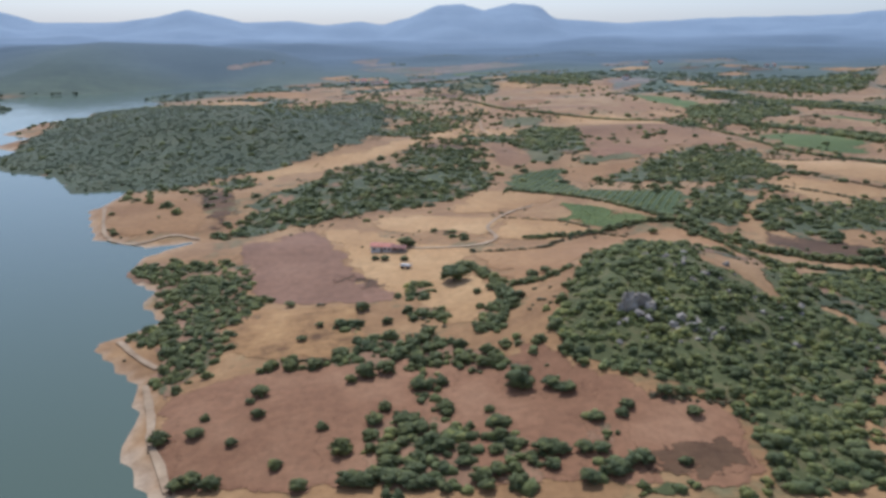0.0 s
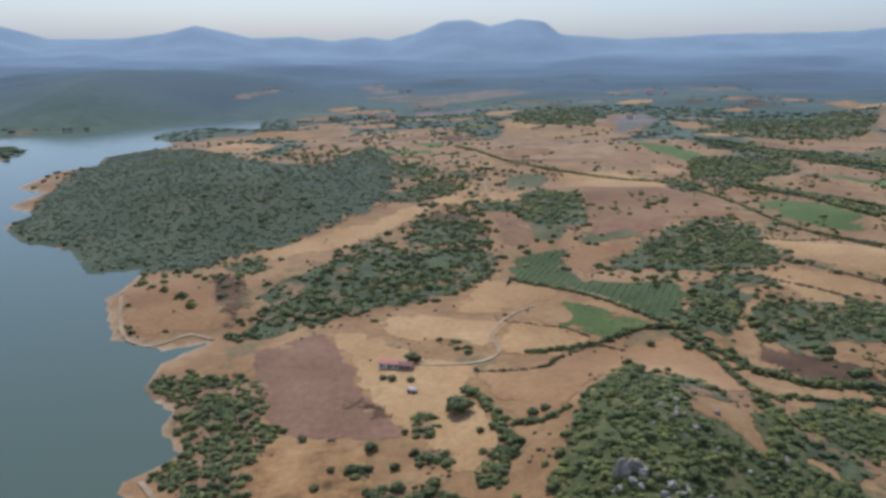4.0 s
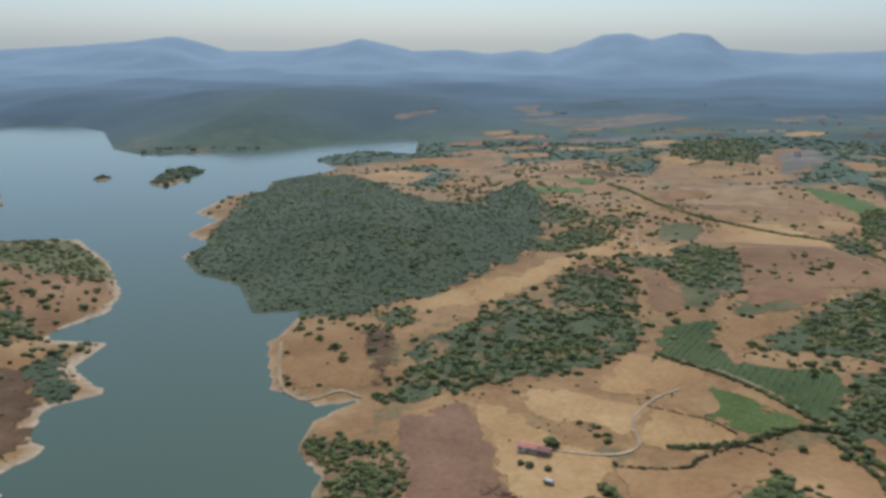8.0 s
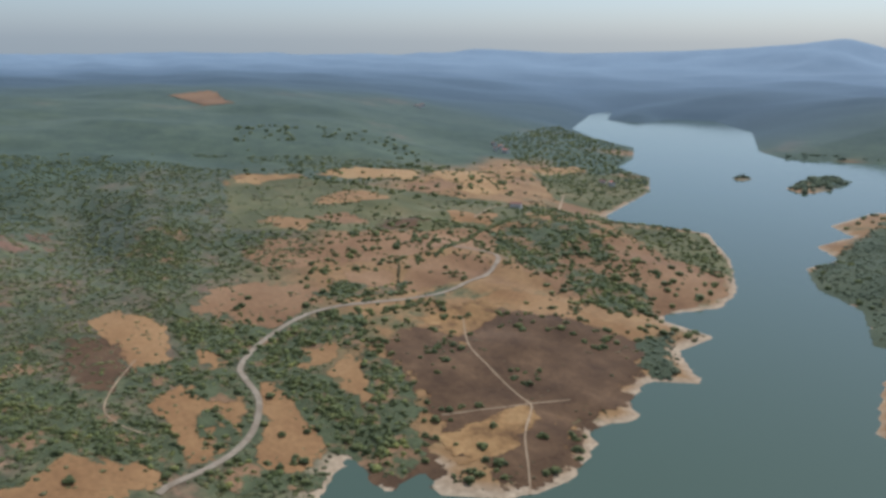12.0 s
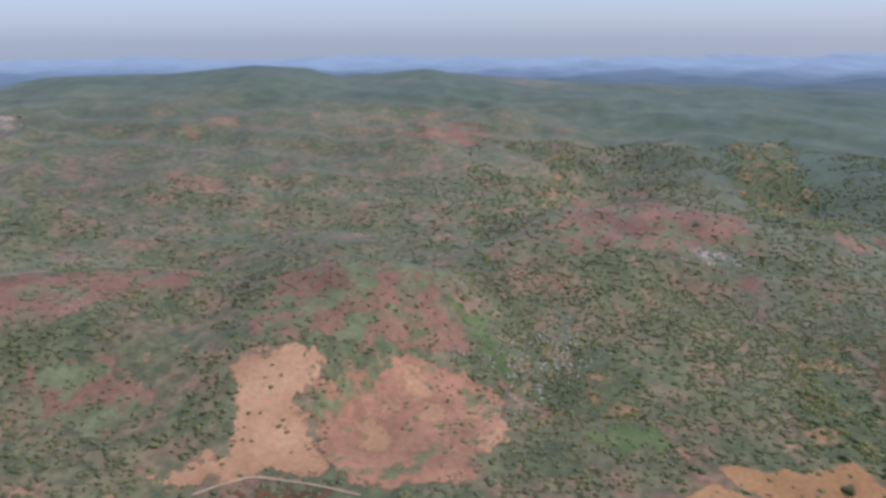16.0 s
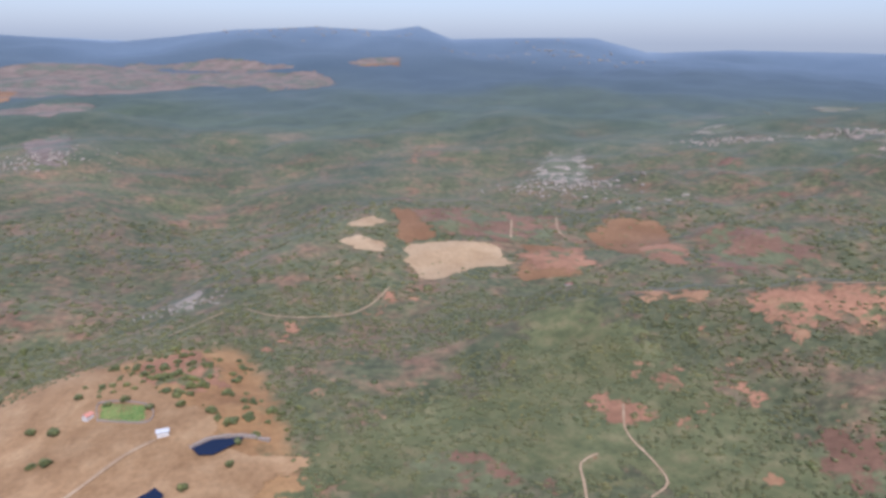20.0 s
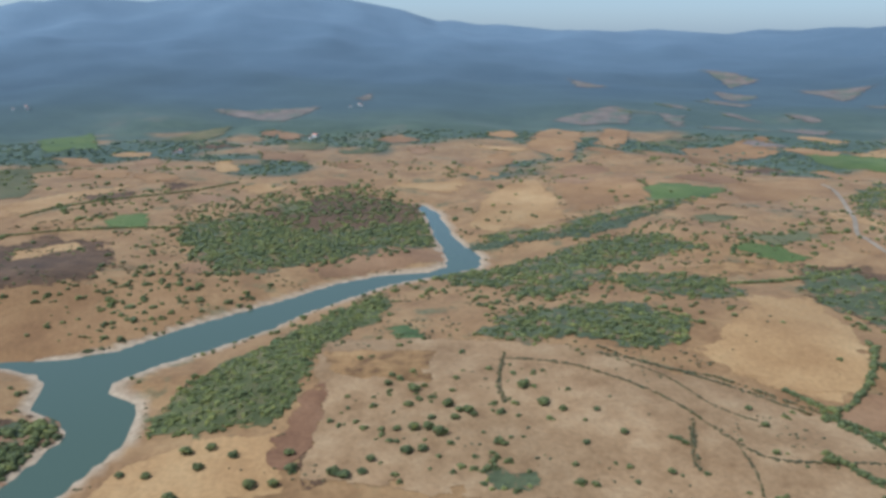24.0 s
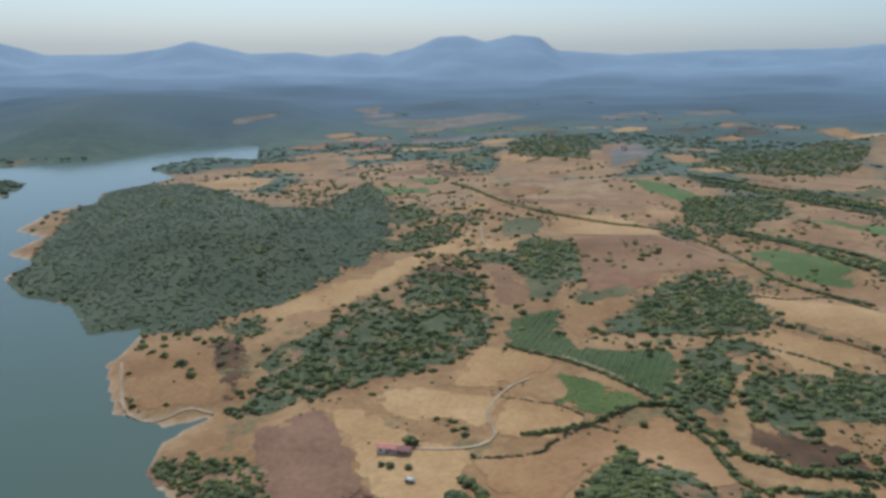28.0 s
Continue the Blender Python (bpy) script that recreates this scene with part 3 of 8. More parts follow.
def drape(name, poly, mat, lift=None, fray=1.0):
    """A sheet with that outline that follows the ground's own cells, a little above them."""
    px, py = np.array([p[0] for p in poly]), np.array([p[1] for p in poly])
    if (px * np.roll(py, -1) - np.roll(px, -1) * py).sum() < 0:
        poly = poly[::-1]
    i0, j0, _, _ = cell(px.min(), py.min())
    i1, j1, _, _ = cell(px.max(), py.max())
    sub_x, sub_y = np.meshgrid(LX[i0:i1 + 2], LY[j0:j1 + 2])
    inn = inside(poly, sub_x, sub_y)
    edge = set()
    for (ax, ay), (bx, by) in zip(poly, poly[1:] + poly[:1]):
        n = max(2, int(math.hypot(bx - ax, by - ay) / 1.2))
        u = np.linspace(0, 1, n)
        ci, cj, _, _ = cell(ax + (bx - ax) * u, ay + (by - ay) * u)
        edge.update(zip(ci.tolist(), cj.tolist()))
    if lift is None:
        box_of = (px.min(), px.max(), py.min(), py.max())
        over = [n for a, b, c, d, n in LAYERS if a < box_of[1] and b > box_of[0] and c < box_of[3] and d > box_of[2]]
        level = 1 + max(over, default=0)
        LAYERS.append((*box_of, level))
        lift = 0.06 + 0.022 * level
    verts, faces, seen = [], [], {}

    def corner(x, y):
        key = (round(x, 2), round(y, 2))
        if key not in seen:
            i, j, _, _ = cell(x, y)
            seen[key] = len(verts)
            size = (LX[i + 1] - LX[i]) / 6
            verts.append((x, y, float(ground_z(x, y)) + lift + min(0.7, 0.045 * size * size)))
        return seen[key]
    for j in range(j0, j1 + 1):
        for i in range(i0, i1 + 1):
            x0, x1, y0, y1 = LX[i], LX[i + 1], LY[j], LY[j + 1]
            if (i, j) in edge:
                piece = clip(clip(clip(clip(poly, 0, x0, False), 0, x1, True), 1, y0, False), 1, y1, True)
                ids = []
                for p in piece:
                    k = corner(*p)
                    if k not in ids:
                        ids.append(k)
                if len(ids) > 2:
                    turn = sum(verts[a][0] * verts[b][1] - verts[b][0] * verts[a][1] for a, b in zip(ids, ids[1:] + ids[:1]))
                    faces.append(ids if turn > 0 else ids[::-1])
            elif inn[j - j0:j - j0 + 2, i - i0:i - i0 + 2].all():
                faces.append([corner(x0, y0), corner(x1, y0), corner(x1, y1), corner(x0, y1)])
    me = bpy.data.meshes.new(name)
    me.from_pydata(verts, [], faces)
    me.polygons.foreach_set("use_smooth", np.ones(len(me.polygons), bool))
    vx, vy = np.array([v[0] for v in verts]), np.array([v[1] for v in verts])
    rim = me.attributes.new("rim", "FLOAT", "POINT")
    rim.data.foreach_set("value", np.clip(distance(poly, vx, vy) / ((3.5 + np.hypot(vx, vy) * 0.006) * fray), 0, 1).astype(np.float32))
    me.materials.append(mat)
    ob = new(name, me)
    PATCHES.append(poly)
    return ob


OPEN_FIELDS, ROUGH_FIELDS, TRACKS = [], [], []


def field(name, label, mat, poly):
    if mat not in (M_GREEN_SCRUB, M_DUSTY):
        (ROUGH_FIELDS if mat in (M_HEATH, M_RED, M_GULLY, M_MEADOW, M_BARE, M_RUSSET, M_SLABS, M_QUARRY) else OPEN_FIELDS).append(poly)
    rough_edge = mat in (M_RED, M_BARE, M_SLABS, M_HEATH, M_GULLY, M_RUSSET, M_QUARRY, M_CLAY, M_GREEN_SCRUB)
    return tagged(drape(name, frayed(poly, 7.0, 2.8) if rough_edge else frayed(poly), mat, None, 6.0 if mat is M_GREEN_SCRUB else 2.4 if rough_edge else 1.0), label, "field", kind="structure")


def smooth_line(pts, step=4.0):
    p = [Vector((*q, 0)) for q in pts]
    p = [p[0] * 2 - p[1]] + p + [p[-1] * 2 - p[-2]]
    out = []
    for a, b, c, d in zip(p, p[1:], p[2:], p[3:]):
        n = max(1, int((c - b).length / step))
        for k in range(n):
            u = k / n
            out.append(0.5 * (2 * b + (c - a) * u + (2 * a - 5 * b + 4 * c - d) * u * u + (3 * b - a - 3 * c + d) * u ** 3))
    return out + [p[-2]]


def track(name, label, mat, width, pts):
    line, width = smooth_line(pts), width * (0.65 if mat is M_TRACK else 1.0)
    TRACKS.append(([(v.x, v.y) for v in line], width))
    left, right = [], []
    for k, v in enumerate(line):
        d = (line[min(k + 1, len(line) - 1)] - line[max(k - 1, 0)]).normalized()
        w = width * 0.5 * (1 + 0.12 * rng.normal() * (mat is M_TRACK))
        left.append((v.x - d.y * w, v.y + d.x * w))
        right.append((v.x + d.y * w, v.y - d.x * w))
    kind = "road" if name == "road" else "track"
    return tagged(drape(name, left + right[::-1], mat, 0.1 + 0.022 * max(n for *_, n in LAYERS) + 0.004 * len(TRACKS)), label, kind, kind="structure")


# ---- plants ----
def lump(seed, level, rough=0.28, flat=0.45):
    """A crown of leaves: an uneven, lobed ball with a flattened foot."""
    r = np.random.default_rng(seed)
    bm = bmesh.new()
    bmesh.ops.create_icosphere(bm, subdivisions=level, radius=1)
    off = Vector(r.uniform(-50, 50, 3))
    for v in bm.verts:
        n = v.co.normalized()
        k = 1 + rough * noise.noise(n * 1.7 + off) * 1.6 + rough * noise.noise(n * 4.1 + off) * 1.1
        v.co = n * k * r.uniform(0.84, 1.16)
        v.co.z = v.co.z * 0.85 + 0.55 if v.co.z > -flat else -flat * 0.85 + 0.55
    co = np.array([v.co[:] for v in bm.verts])
    tri = np.array([[v.index for v in f.verts] for f in bm.faces])
    bm.free()
    return co, tri


LUMPS = [lump(s, 2, 0.36) for s in range(8)]
BUSHES = [lump(40 + s, 1, 0.4) for s in range(8)]


def clump(seed):
    """A low crown of five or six lobes, each with a tone of its own."""
    r = random.Random(seed)
    cos, tris, base = [], [], 0
    for k in range(r.randint(5, 6)):
        co, tri = BUSHES[r.randrange(8)]
        a, d = k * 2.4 + r.uniform(-0.5, 0.5), 0.0 if k == 0 else r.uniform(0.4, 0.75)
        s = 0.68 if k == 0 else r.uniform(0.32, 0.55)
        cos.append(co * [s, s, s] + [math.cos(a) * d, math.sin(a) * d, 0.45 if k == 0 else r.uniform(0.0, 0.55)])
        tris.append(tri + base)
        base += len(co)
    return np.concatenate(cos), np.concatenate(tris)


CLUMPS = [clump(60 + s) for s in range(10)]


def scatter(name, label, mat, shapes, x, y, size, high=0.85, category="trees", sink=0.25):
    """Many crowns or bushes in one mesh."""
    if not len(x):
        return None
    z = ground_z(x, y)
    r = np.random.default_rng(len(x))
    pick = r.integers(0, len(shapes), len(x))
    cos, tris, base = [], [], 0
    for s, (co, tri) in enumerate(shapes):
        on = np.nonzero(pick == s)[0]
        if not len(on):
            continue
        a, k = r.uniform(0, 6.28, len(on)), size[on]
        c, sn = np.cos(a), np.sin(a)
        wx, wy, wz = k * r.uniform(0.8, 1.25, len(on)), k * r.uniform(0.8, 1.25, len(on)), k * high * r.uniform(0.8, 1.2, len(on))
        ux, uy = co[None, :, 0] * wx[:, None], co[None, :, 1] * wy[:, None]
        px = ux * c[:, None] - uy * sn[:, None] + x[on][:, None]
        py = ux * sn[:, None] + uy * c[:, None] + y[on][:, None]
        pz = co[None, :, 2] * wz[:, None] + z[on][:, None] - sink * wz[:, None]
        cos.append(np.stack([px, py, pz], -1).reshape(-1, 3))
        tris.append((tri[None] + (np.arange(len(on)) * len(co))[:, None, None] + base).reshape(-1, 3))
        base += len(on) * len(co)
    me = raw_mesh(name, np.concatenate(cos), np.concatenate(tris), False)
    me.materials.append(mat)
    return tagged(new(name, me), label, category, kind="stuff")


def limb(bm, a, b, ra, rb, sides=6):
    a, b = Vector(a), Vector(b)
    turn = (b - a).to_track_quat("Z", "Y").to_matrix()
    rings = [[bm.verts.new(p + turn @ Vector((math.cos(i * 6.283 / sides) * r, math.sin(i * 6.283 / sides) * r, 0))) for i in range(sides)]
             for p, r in ((a, ra), (a.lerp(b, 0.5) + Vector((0.03, 0.04, 0)), (ra + rb) / 2), (b, rb))]
    for lo, hi in zip(rings, rings[1:]):
        for i in range(sides):
            bm.faces.new((lo[i], lo[(i + 1) % sides], hi[(i + 1) % sides], hi[i]))


def part(name, bm, mat, parent, label=""):
    """One mesh object under a thing or a part."""
    me = bpy.data.meshes.new(name)
    bm.to_mesh(me)
    bm.free()
    me.materials.append(mat)
    ob = new(name, me)
    ob.parent = parent
    return tagged(ob, label)


def oak(seed):
    """An oak of crown radius one: short trunk with limbs, a crown of lobes with loose leaf clumps."""
    r = random.Random(seed)
    tree = new("oak_tree")
    bm = bmesh.new()
    limb(bm, (0, 0, -0.15), (0.04, 0.02, 0.4), 0.10, 0.07)
    for k in range(4):
        a = k * 1.57 + r.uniform(-0.4, 0.4)
        limb(bm, (0.04, 0.02, 0.36), (math.cos(a) * 0.45, math.sin(a) * 0.45, r.uniform(0.6, 0.85)), 0.055, 0.02, 5)
    part("trunk", bm, M_BARK, tree)
    cos, tris, base = [], [], 0
    for k in range(r.randint(30, 36)):
        co, tri = LUMPS[r.randrange(8)] if k < 4 else BUSHES[r.randrange(8)]
        a, d = k * 2.4 + r.uniform(-0.3, 0.3), 0.0 if k == 0 else r.uniform(0.3, 0.72) if k < 9 else r.uniform(0.35, 0.92)
        s = 0.62 if k == 0 else r.uniform(0.32, 0.46) if k < 9 else r.uniform(0.13, 0.26)
        p = np.array([math.cos(a) * d, math.sin(a) * d, r.uniform(0.15, 0.72) * (1.25 - 0.5 * d) if k else 0.4])
        cos.append(co * [s, s, s * 0.8] + p)
        tris.append(tri + base)
        base += len(co)
    for k in range(170):
        n = Vector((r.gauss(0, 1), r.gauss(0, 1), abs(r.gauss(0, 0.8)))).normalized()
        c = n * r.uniform(0.78, 1.0)
        c = np.array([c.x, c.y, c.z * 0.72 + 0.4])
        w = r.uniform(0.06, 0.14)
        cos.append(c + np.array([[r.uniform(-w, w) for _ in range(3)] for _ in range(3)]))
        tris.append(np.array([[0, 1, 2]]) + base)
        base += 3
    me = raw_mesh("crown", np.concatenate(cos), np.concatenate(tris), False)
    me.materials.append(M_OAK)
    crown = new("crown", me)
    crown.parent = tree
    return tree


OAKS = []
PLANTED = []
PARKED = Matrix.Translation((0, 0, 0))


def plant(x, y, size, label="round dark green holm oak on dry pasture"):
    if len(OAKS) < 5:
        tree = oak(len(OAKS))
        OAKS.append(tree)
    else:
        tree = copy_thing(OAKS[len(PLANTED) % 5], PARKED)
    a, s = rng.uniform(0, 6.28), size * rng.uniform(0.85, 1.15)
    tree.matrix_basis = Matrix.LocRotScale((x, y, float(ground_z(x, y))), Euler((0, 0, a)), (s, s * rng.uniform(0.9, 1.1), s * rng.uniform(0.85, 1.05)))
    tagged(tree, label, "tree", "oaks on the pastures")
    PLANTED.append((x, y))


def fill(poly, density):
    """Random places in a polygon, so many to a hundred square metres, none in the water or on a road."""
    p = np.array(poly, float)
    q = np.roll(p, -1, 0)
    area = abs((p[:, 0] * q[:, 1] - q[:, 0] * p[:, 1]).sum()) / 2
    lo, hi = p.min(0), p.max(0)
    n = int(area / 100 * density)
    x, y = np.empty(0), np.empty(0)
    while len(x) < n:
        a, b = rng.uniform(lo[0], hi[0], 4 * n + 8), rng.uniform(lo[1], hi[1], 4 * n + 8)
        ok = inside(poly, a, b)
        x, y = np.concatenate([x, a[ok]]), np.concatenate([y, b[ok]])
    x, y = x[:n], y[:n]
    ok = sample(GD, x, y) > 3
    for line, width in TRACKS:
        ok &= distance(line, x, y, False) > width * 0.5 + 1.5
    return x[ok], y[ok]


WOOD_LABELS = {"oak_grove": "dense grove of rounded dark green oaks", "thicket": "dense mixed green thicket of shrubs and small oaks",
               "mixed_wood": "dark green oak wood with gaps", "dense_wood": "closed dark green wood on a hillside",
               "open_wood": "loose scatter of dark green trees on dry grass", "hedge": "dark green hedge of bushes and small trees"}


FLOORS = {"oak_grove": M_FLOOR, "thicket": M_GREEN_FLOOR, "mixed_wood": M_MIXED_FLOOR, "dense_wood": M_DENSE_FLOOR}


WOODS = []


def wood(name, density, size, poly):
    if name in FLOORS:
        WOODS.append(poly)
    if name in FLOORS:
        tagged(drape("woodland_floor", frayed(poly, 8.0, 3.2), FLOORS[name]), "undergrowth below the trees, darkened as shade in the denser woods", "undergrowth", kind="structure")
    x, y = fill(poly, density * {"thicket": 6.5, "oak_grove": 6.0, "dense_wood": 4.6, "mixed_wood": 3.8}.get(name, 1.4))
    k = size * (0.66 if name == "thicket" else 0.72 if name in FLOORS else 0.8) * rng.uniform(0.42, 1.45, len(x)) ** 1.1
    if name in FLOORS:
        x, y = x + rng.normal(0, size * 0.9, len(x)), y + rng.normal(0, size * 0.9, len(x))
        dry = sample(GD, x, y) > 3
        x, y, k = x[dry], y[dry], k[dry]
    if name == "mixed_wood":
        clear = waves(x, y, 36) + 0.5 * waves(x, y, 16) > -0.5
        x, y, k = x[clear], y[clear], k[clear]
    near = (np.abs(x) < 115) & (y > 140) & (y < 330) & (name != "thicket") & (name != "hedge")
    for a, b, c in zip(x[near], y[near], k[near]):
        if len(PLANTED) < 170:
            plant(a, b, c, "dark green oak in a dense grove")
    if len(PLANTED) >= 170:
        near[:] = False
    mat = {"thicket": M_BUSH, "dense_wood": M_DENSE}.get(name, M_OAK)
    scatter(name, WOOD_LABELS[name], mat, CLUMPS if np.hypot(*np.mean(poly, axis=0)) < 620 else BUSHES, x[~near], y[~near], k[~near], 0.42 if name == "dense_wood" else 0.85)
    if name == "thicket":
        x, y = fill(poly, density * 0.8)
        scatter("thicket_oaks", "darker oaks standing above the thicket", M_OAK, CLUMPS, x, y, size * rng.uniform(0.7, 1.35, len(x)), 0.95)
    if name in ("oak_grove", "thicket", "dense_wood", "mixed_wood"):
        x, y = fill(poly, density * (5.0 if name in ("thicket", "oak_grove") else 2.2))
        scatter("undergrowth", "low green bushes between the trees", M_BUSH if name != "dense_wood" else M_DENSE, BUSHES, x, y,
                size * rng.uniform(0.25, 0.8, len(x)), 0.8, "bushes")


def hedge(name, size, pts):
    line = smooth_line(pts, size * 0.6)
    x = np.array([v.x for v in line]) + rng.normal(0, size * 0.35, len(line))
    y = np.array([v.y for v in line]) + rng.normal(0, size * 0.35, len(line))
    thin = size < 1.5
    keep = rng.uniform(0, 1, len(x)) > (0.3 if thin else 0.07)
    size *= 0.75 if thin else 1.0
    scatter(name, "thin brown-green hedge of low bushes" if thin else WOOD_LABELS["hedge"], M_TUFT if thin else M_OAK, CLUMPS if np.hypot(x.mean(), y.mean()) < 420 else BUSHES, x[keep], y[keep], size * rng.uniform(0.65, 1.35, keep.sum()), 0.9, "hedge")


def trees(name, size, pts):
    for x, y in pts:
        plant(x, y, size * rng.uniform(0.75, 1.2) if size < 5 else size)


# ---- the plan of the land ----
field("pasture_field", "broad reddish-tan pasture on the peninsula", M_RUST,[(-48, 161), (-57, 189), (-57, 210), (-38, 218), (-7, 220), (20, 218), (49, 208), (53, 193), (70, 174), (88, 166), (85, 149), (83, 134)])
field("plough_field", "bare pinkish-brown fallow field on a gentle slope", M_PLOUGH,[(-61, 366), (-29, 384), (-17, 355), (-6, 309), (12, 277), (9, 263), (-22, 270), (-40, 281), (-53, 313)])
field("stubble_field", "pale straw-coloured farmyard pasture round the barn", M_STUBBLE,[(-29, 387), (-6, 380), (10, 351), (44, 321), (38, 296), (46, 259), (44, 245), (34, 234), (25, 231), (15, 261), (5, 273), (-6, 309), (-16, 351)])
field("stubble_field", "pale straw-coloured mown field with a hedge", M_STUBBLE,[(-3, 384), (9, 405), (32, 395), (57, 379), (69, 379), (59, 360), (54, 341), (47, 342), (37, 356), (21, 355), (10, 362)])
field("stubble_field", "pale straw-coloured mown field beside the dirt track", M_STRAW,[(70, 380), (94, 364), (103, 347), (98, 336), (81, 328), (58, 334), (57, 352), (63, 368)])
field("stubble_field", "pale straw-coloured mown field below the vineyard", M_STRAW,[(42, 397), (45, 415), (56, 440), (64, 453), (105, 419), (100, 407), (71, 390), (56, 388)])
field("pasture_field", "tan pasture with dark hedges round it", M_PASTURE,[(42, 313), (72, 313), (99, 330), (144, 349), (157, 316), (149, 274), (122, 261), (92, 295), (70, 262), (60, 257), (50, 260), (48, 277)])
field("vineyard", "dark green rectangular vineyard in rows", M_VINE,[(90, 496), (126, 510), (119, 466), (122, 436), (147, 429), (175, 431), (168, 392), (146, 364), (127, 396), (109, 422), (81, 450)])
field("crop_field", "bright green irrigated crop field", M_CROP,[(99, 403), (119, 390), (127, 376), (141, 362), (126, 355), (108, 349), (89, 367), (101, 379)])
field("pasture_field", "tan pasture strip beside the vineyard", M_PASTURE,[(130, 508), (187, 515), (177, 497), (144, 476), (124, 441), (123, 465)])
field("meadow_field", "dull olive-green meadow", M_MEADOW,[(126, 629), (142, 561), (130, 527), (111, 532), (116, 596)])
field("meadow_field", "dull olive-green meadow with pale dry spots", M_MEADOW,[(151, 547), (195, 552), (191, 527), (139, 514)])
field("pasture_field", "dusty pink pasture with scattered bushes", M_FALLOW,[(97, 626), (115, 634), (115, 542), (108, 518), (86, 523)])
field("pasture_field", "broad dusty pink pasture", M_FALLOW,[(211, 712), (268, 691), (293, 627), (234, 588), (195, 552), (162, 555), (180, 637)])
field("stubble_field", "pale yellow mown field with a few bushes", M_STRAW,[(253, 449), (264, 424), (274, 395), (249, 375), (232, 379), (231, 413)])
field("crop_field", "grass-green crop field", M_CROP,[(319, 601), (343, 592), (362, 541), (347, 523), (322, 538)])
field("crop_field", "long green crop field", M_CROP,[(323, 979), (360, 941), (382, 842), (345, 830), (322, 891)])
field("pasture_field", "tan pasture on a rounded headland by the water", M_PASTURE,[(-154, 479), (-124, 508), (-111, 490), (-91, 442), (-87, 405), (-106, 401), (-123, 399), (-135, 416), (-148, 452)])
field("grass_field", "golden dry grass with brown tufts", M_GOLD,[(-54, 264), (-41, 276), (-5, 261), (-1, 237), (-8, 220), (-33, 225), (-45, 234)])
field("pasture_field", "reddish-tan bare pasture with scattered oaks", M_RUST,[(-54, 197), (-44, 207), (-26, 216), (-5, 216), (13, 212), (11, 186), (-2, 177), (-9, 184), (-14, 172), (-8, 150), (-46, 160)])
field("pasture_field", "reddish-tan bare pasture between oak clumps", M_RUST,[(22, 205), (37, 197), (33, 184), (43, 183), (50, 162), (47, 149), (39, 139), (39, 147), (36, 161), (29, 176), (19, 176)])
field("pasture_field", "reddish-tan bare pasture below the rocky hill", M_RUST,[(46, 207), (51, 205), (53, 193), (61, 184), (70, 174), (86, 168), (86, 156), (81, 140), (63, 141), (57, 152), (59, 165), (49, 183), (45, 191)])
field("scrub_patch", "dark brown dry heath patch on pasture", M_HEATH,[(57, 154), (69, 155), (84, 151), (81, 141), (69, 140), (58, 143)])
field("heath_field", "dark brown dry heath patch", M_HEATH,[(177, 336), (190, 324), (208, 307), (206, 293), (185, 296), (173, 315)])
field("bush_patch", "brown heath hollow on the fallow field", M_HEATH,[(-17, 296), (-5, 303), (8, 283), (5, 271), (-5, 282)])
field("bush_patch", "brown heath between groves", M_HEATH,[(-112, 484), (-86, 494), (-74, 458), (-72, 422), (-80, 400), (-89, 433)])
field("heath_field", "broad dark brown dry heath by the shore", M_HEATH,[(-379, 272), (-376, 311), (-381, 350), (-369, 366), (-332, 383), (-298, 399), (-266, 381), (-250, 343), (-237, 304), (-248, 272), (-270, 270), (-290, 260), (-307, 246), (-345, 252)])
field("heath_field", "dark brown dry heath with bushes", M_HEATH,[(-355, 235), (-355, 259), (-311, 248), (-293, 221), (-299, 200), (-323, 201)])
field("pasture_field", "tan bank of dry grass below the road", M_PASTURE,[(-395, 318), (-396, 381), (-377, 409), (-326, 410), (-283, 422), (-271, 387), (-298, 399), (-333, 384), (-371, 368), (-382, 352)])
field("grass_field", "pale trodden dry grass at a track crossing", M_GOLD,[(-299, 248), (-269, 269), (-266, 300), (-235, 288), (-223, 265), (-241, 253), (-247, 229), (-273, 230)])
field("stubble_field", "long yellow-tan field beside the winding road", M_PASTURE,[(-360, 172), (-358, 186), (-330, 190), (-306, 183), (-284, 165), (-284, 150), (-294, 137), (-304, 142), (-325, 158)])
field("pasture_field", "small tan field among trees", M_PASTURE,[(-370, 192), (-386, 201), (-386, 236), (-369, 228), (-363, 205)])
field("pasture_field", "small tan field on the slope", M_PASTURE,[(-358, 211), (-369, 236), (-333, 236), (-312, 213), (-338, 209)])
field("pasture_field", "tan hillside pasture above the road", M_FALLOW,[(-469, 176), (-500, 212), (-500, 242), (-467, 277), (-438, 255), (-421, 214), (-417, 196), (-457, 186)])
field("pasture_field", "tan clearing on a wooded slope", M_PASTURE,[(-484, 123), (-488, 144), (-449, 161), (-406, 147), (-400, 123), (-435, 121)])
field("pasture_field", "terraced tan field with bushes", M_PASTURE,[(-364, 117), (-379, 142), (-364, 156), (-348, 159), (-321, 142), (-309, 125), (-309, 113), (-332, 117)])
field("stubble_field", "yellow-tan field at the foot of the scrub slope", M_PASTURE,[(-332, 61), (-341, 71), (-327, 88), (-304, 104), (-297, 89), (-315, 50)])
field("pasture_field", "pink-tan field above the road", M_FALLOW,[(-479, 361), (-453, 423), (-422, 400), (-423, 355), (-429, 320)])
field("pasture_field", "pink-tan field above the road", M_FALLOW,[(-487, 304), (-469, 347), (-430, 315), (-432, 288)])
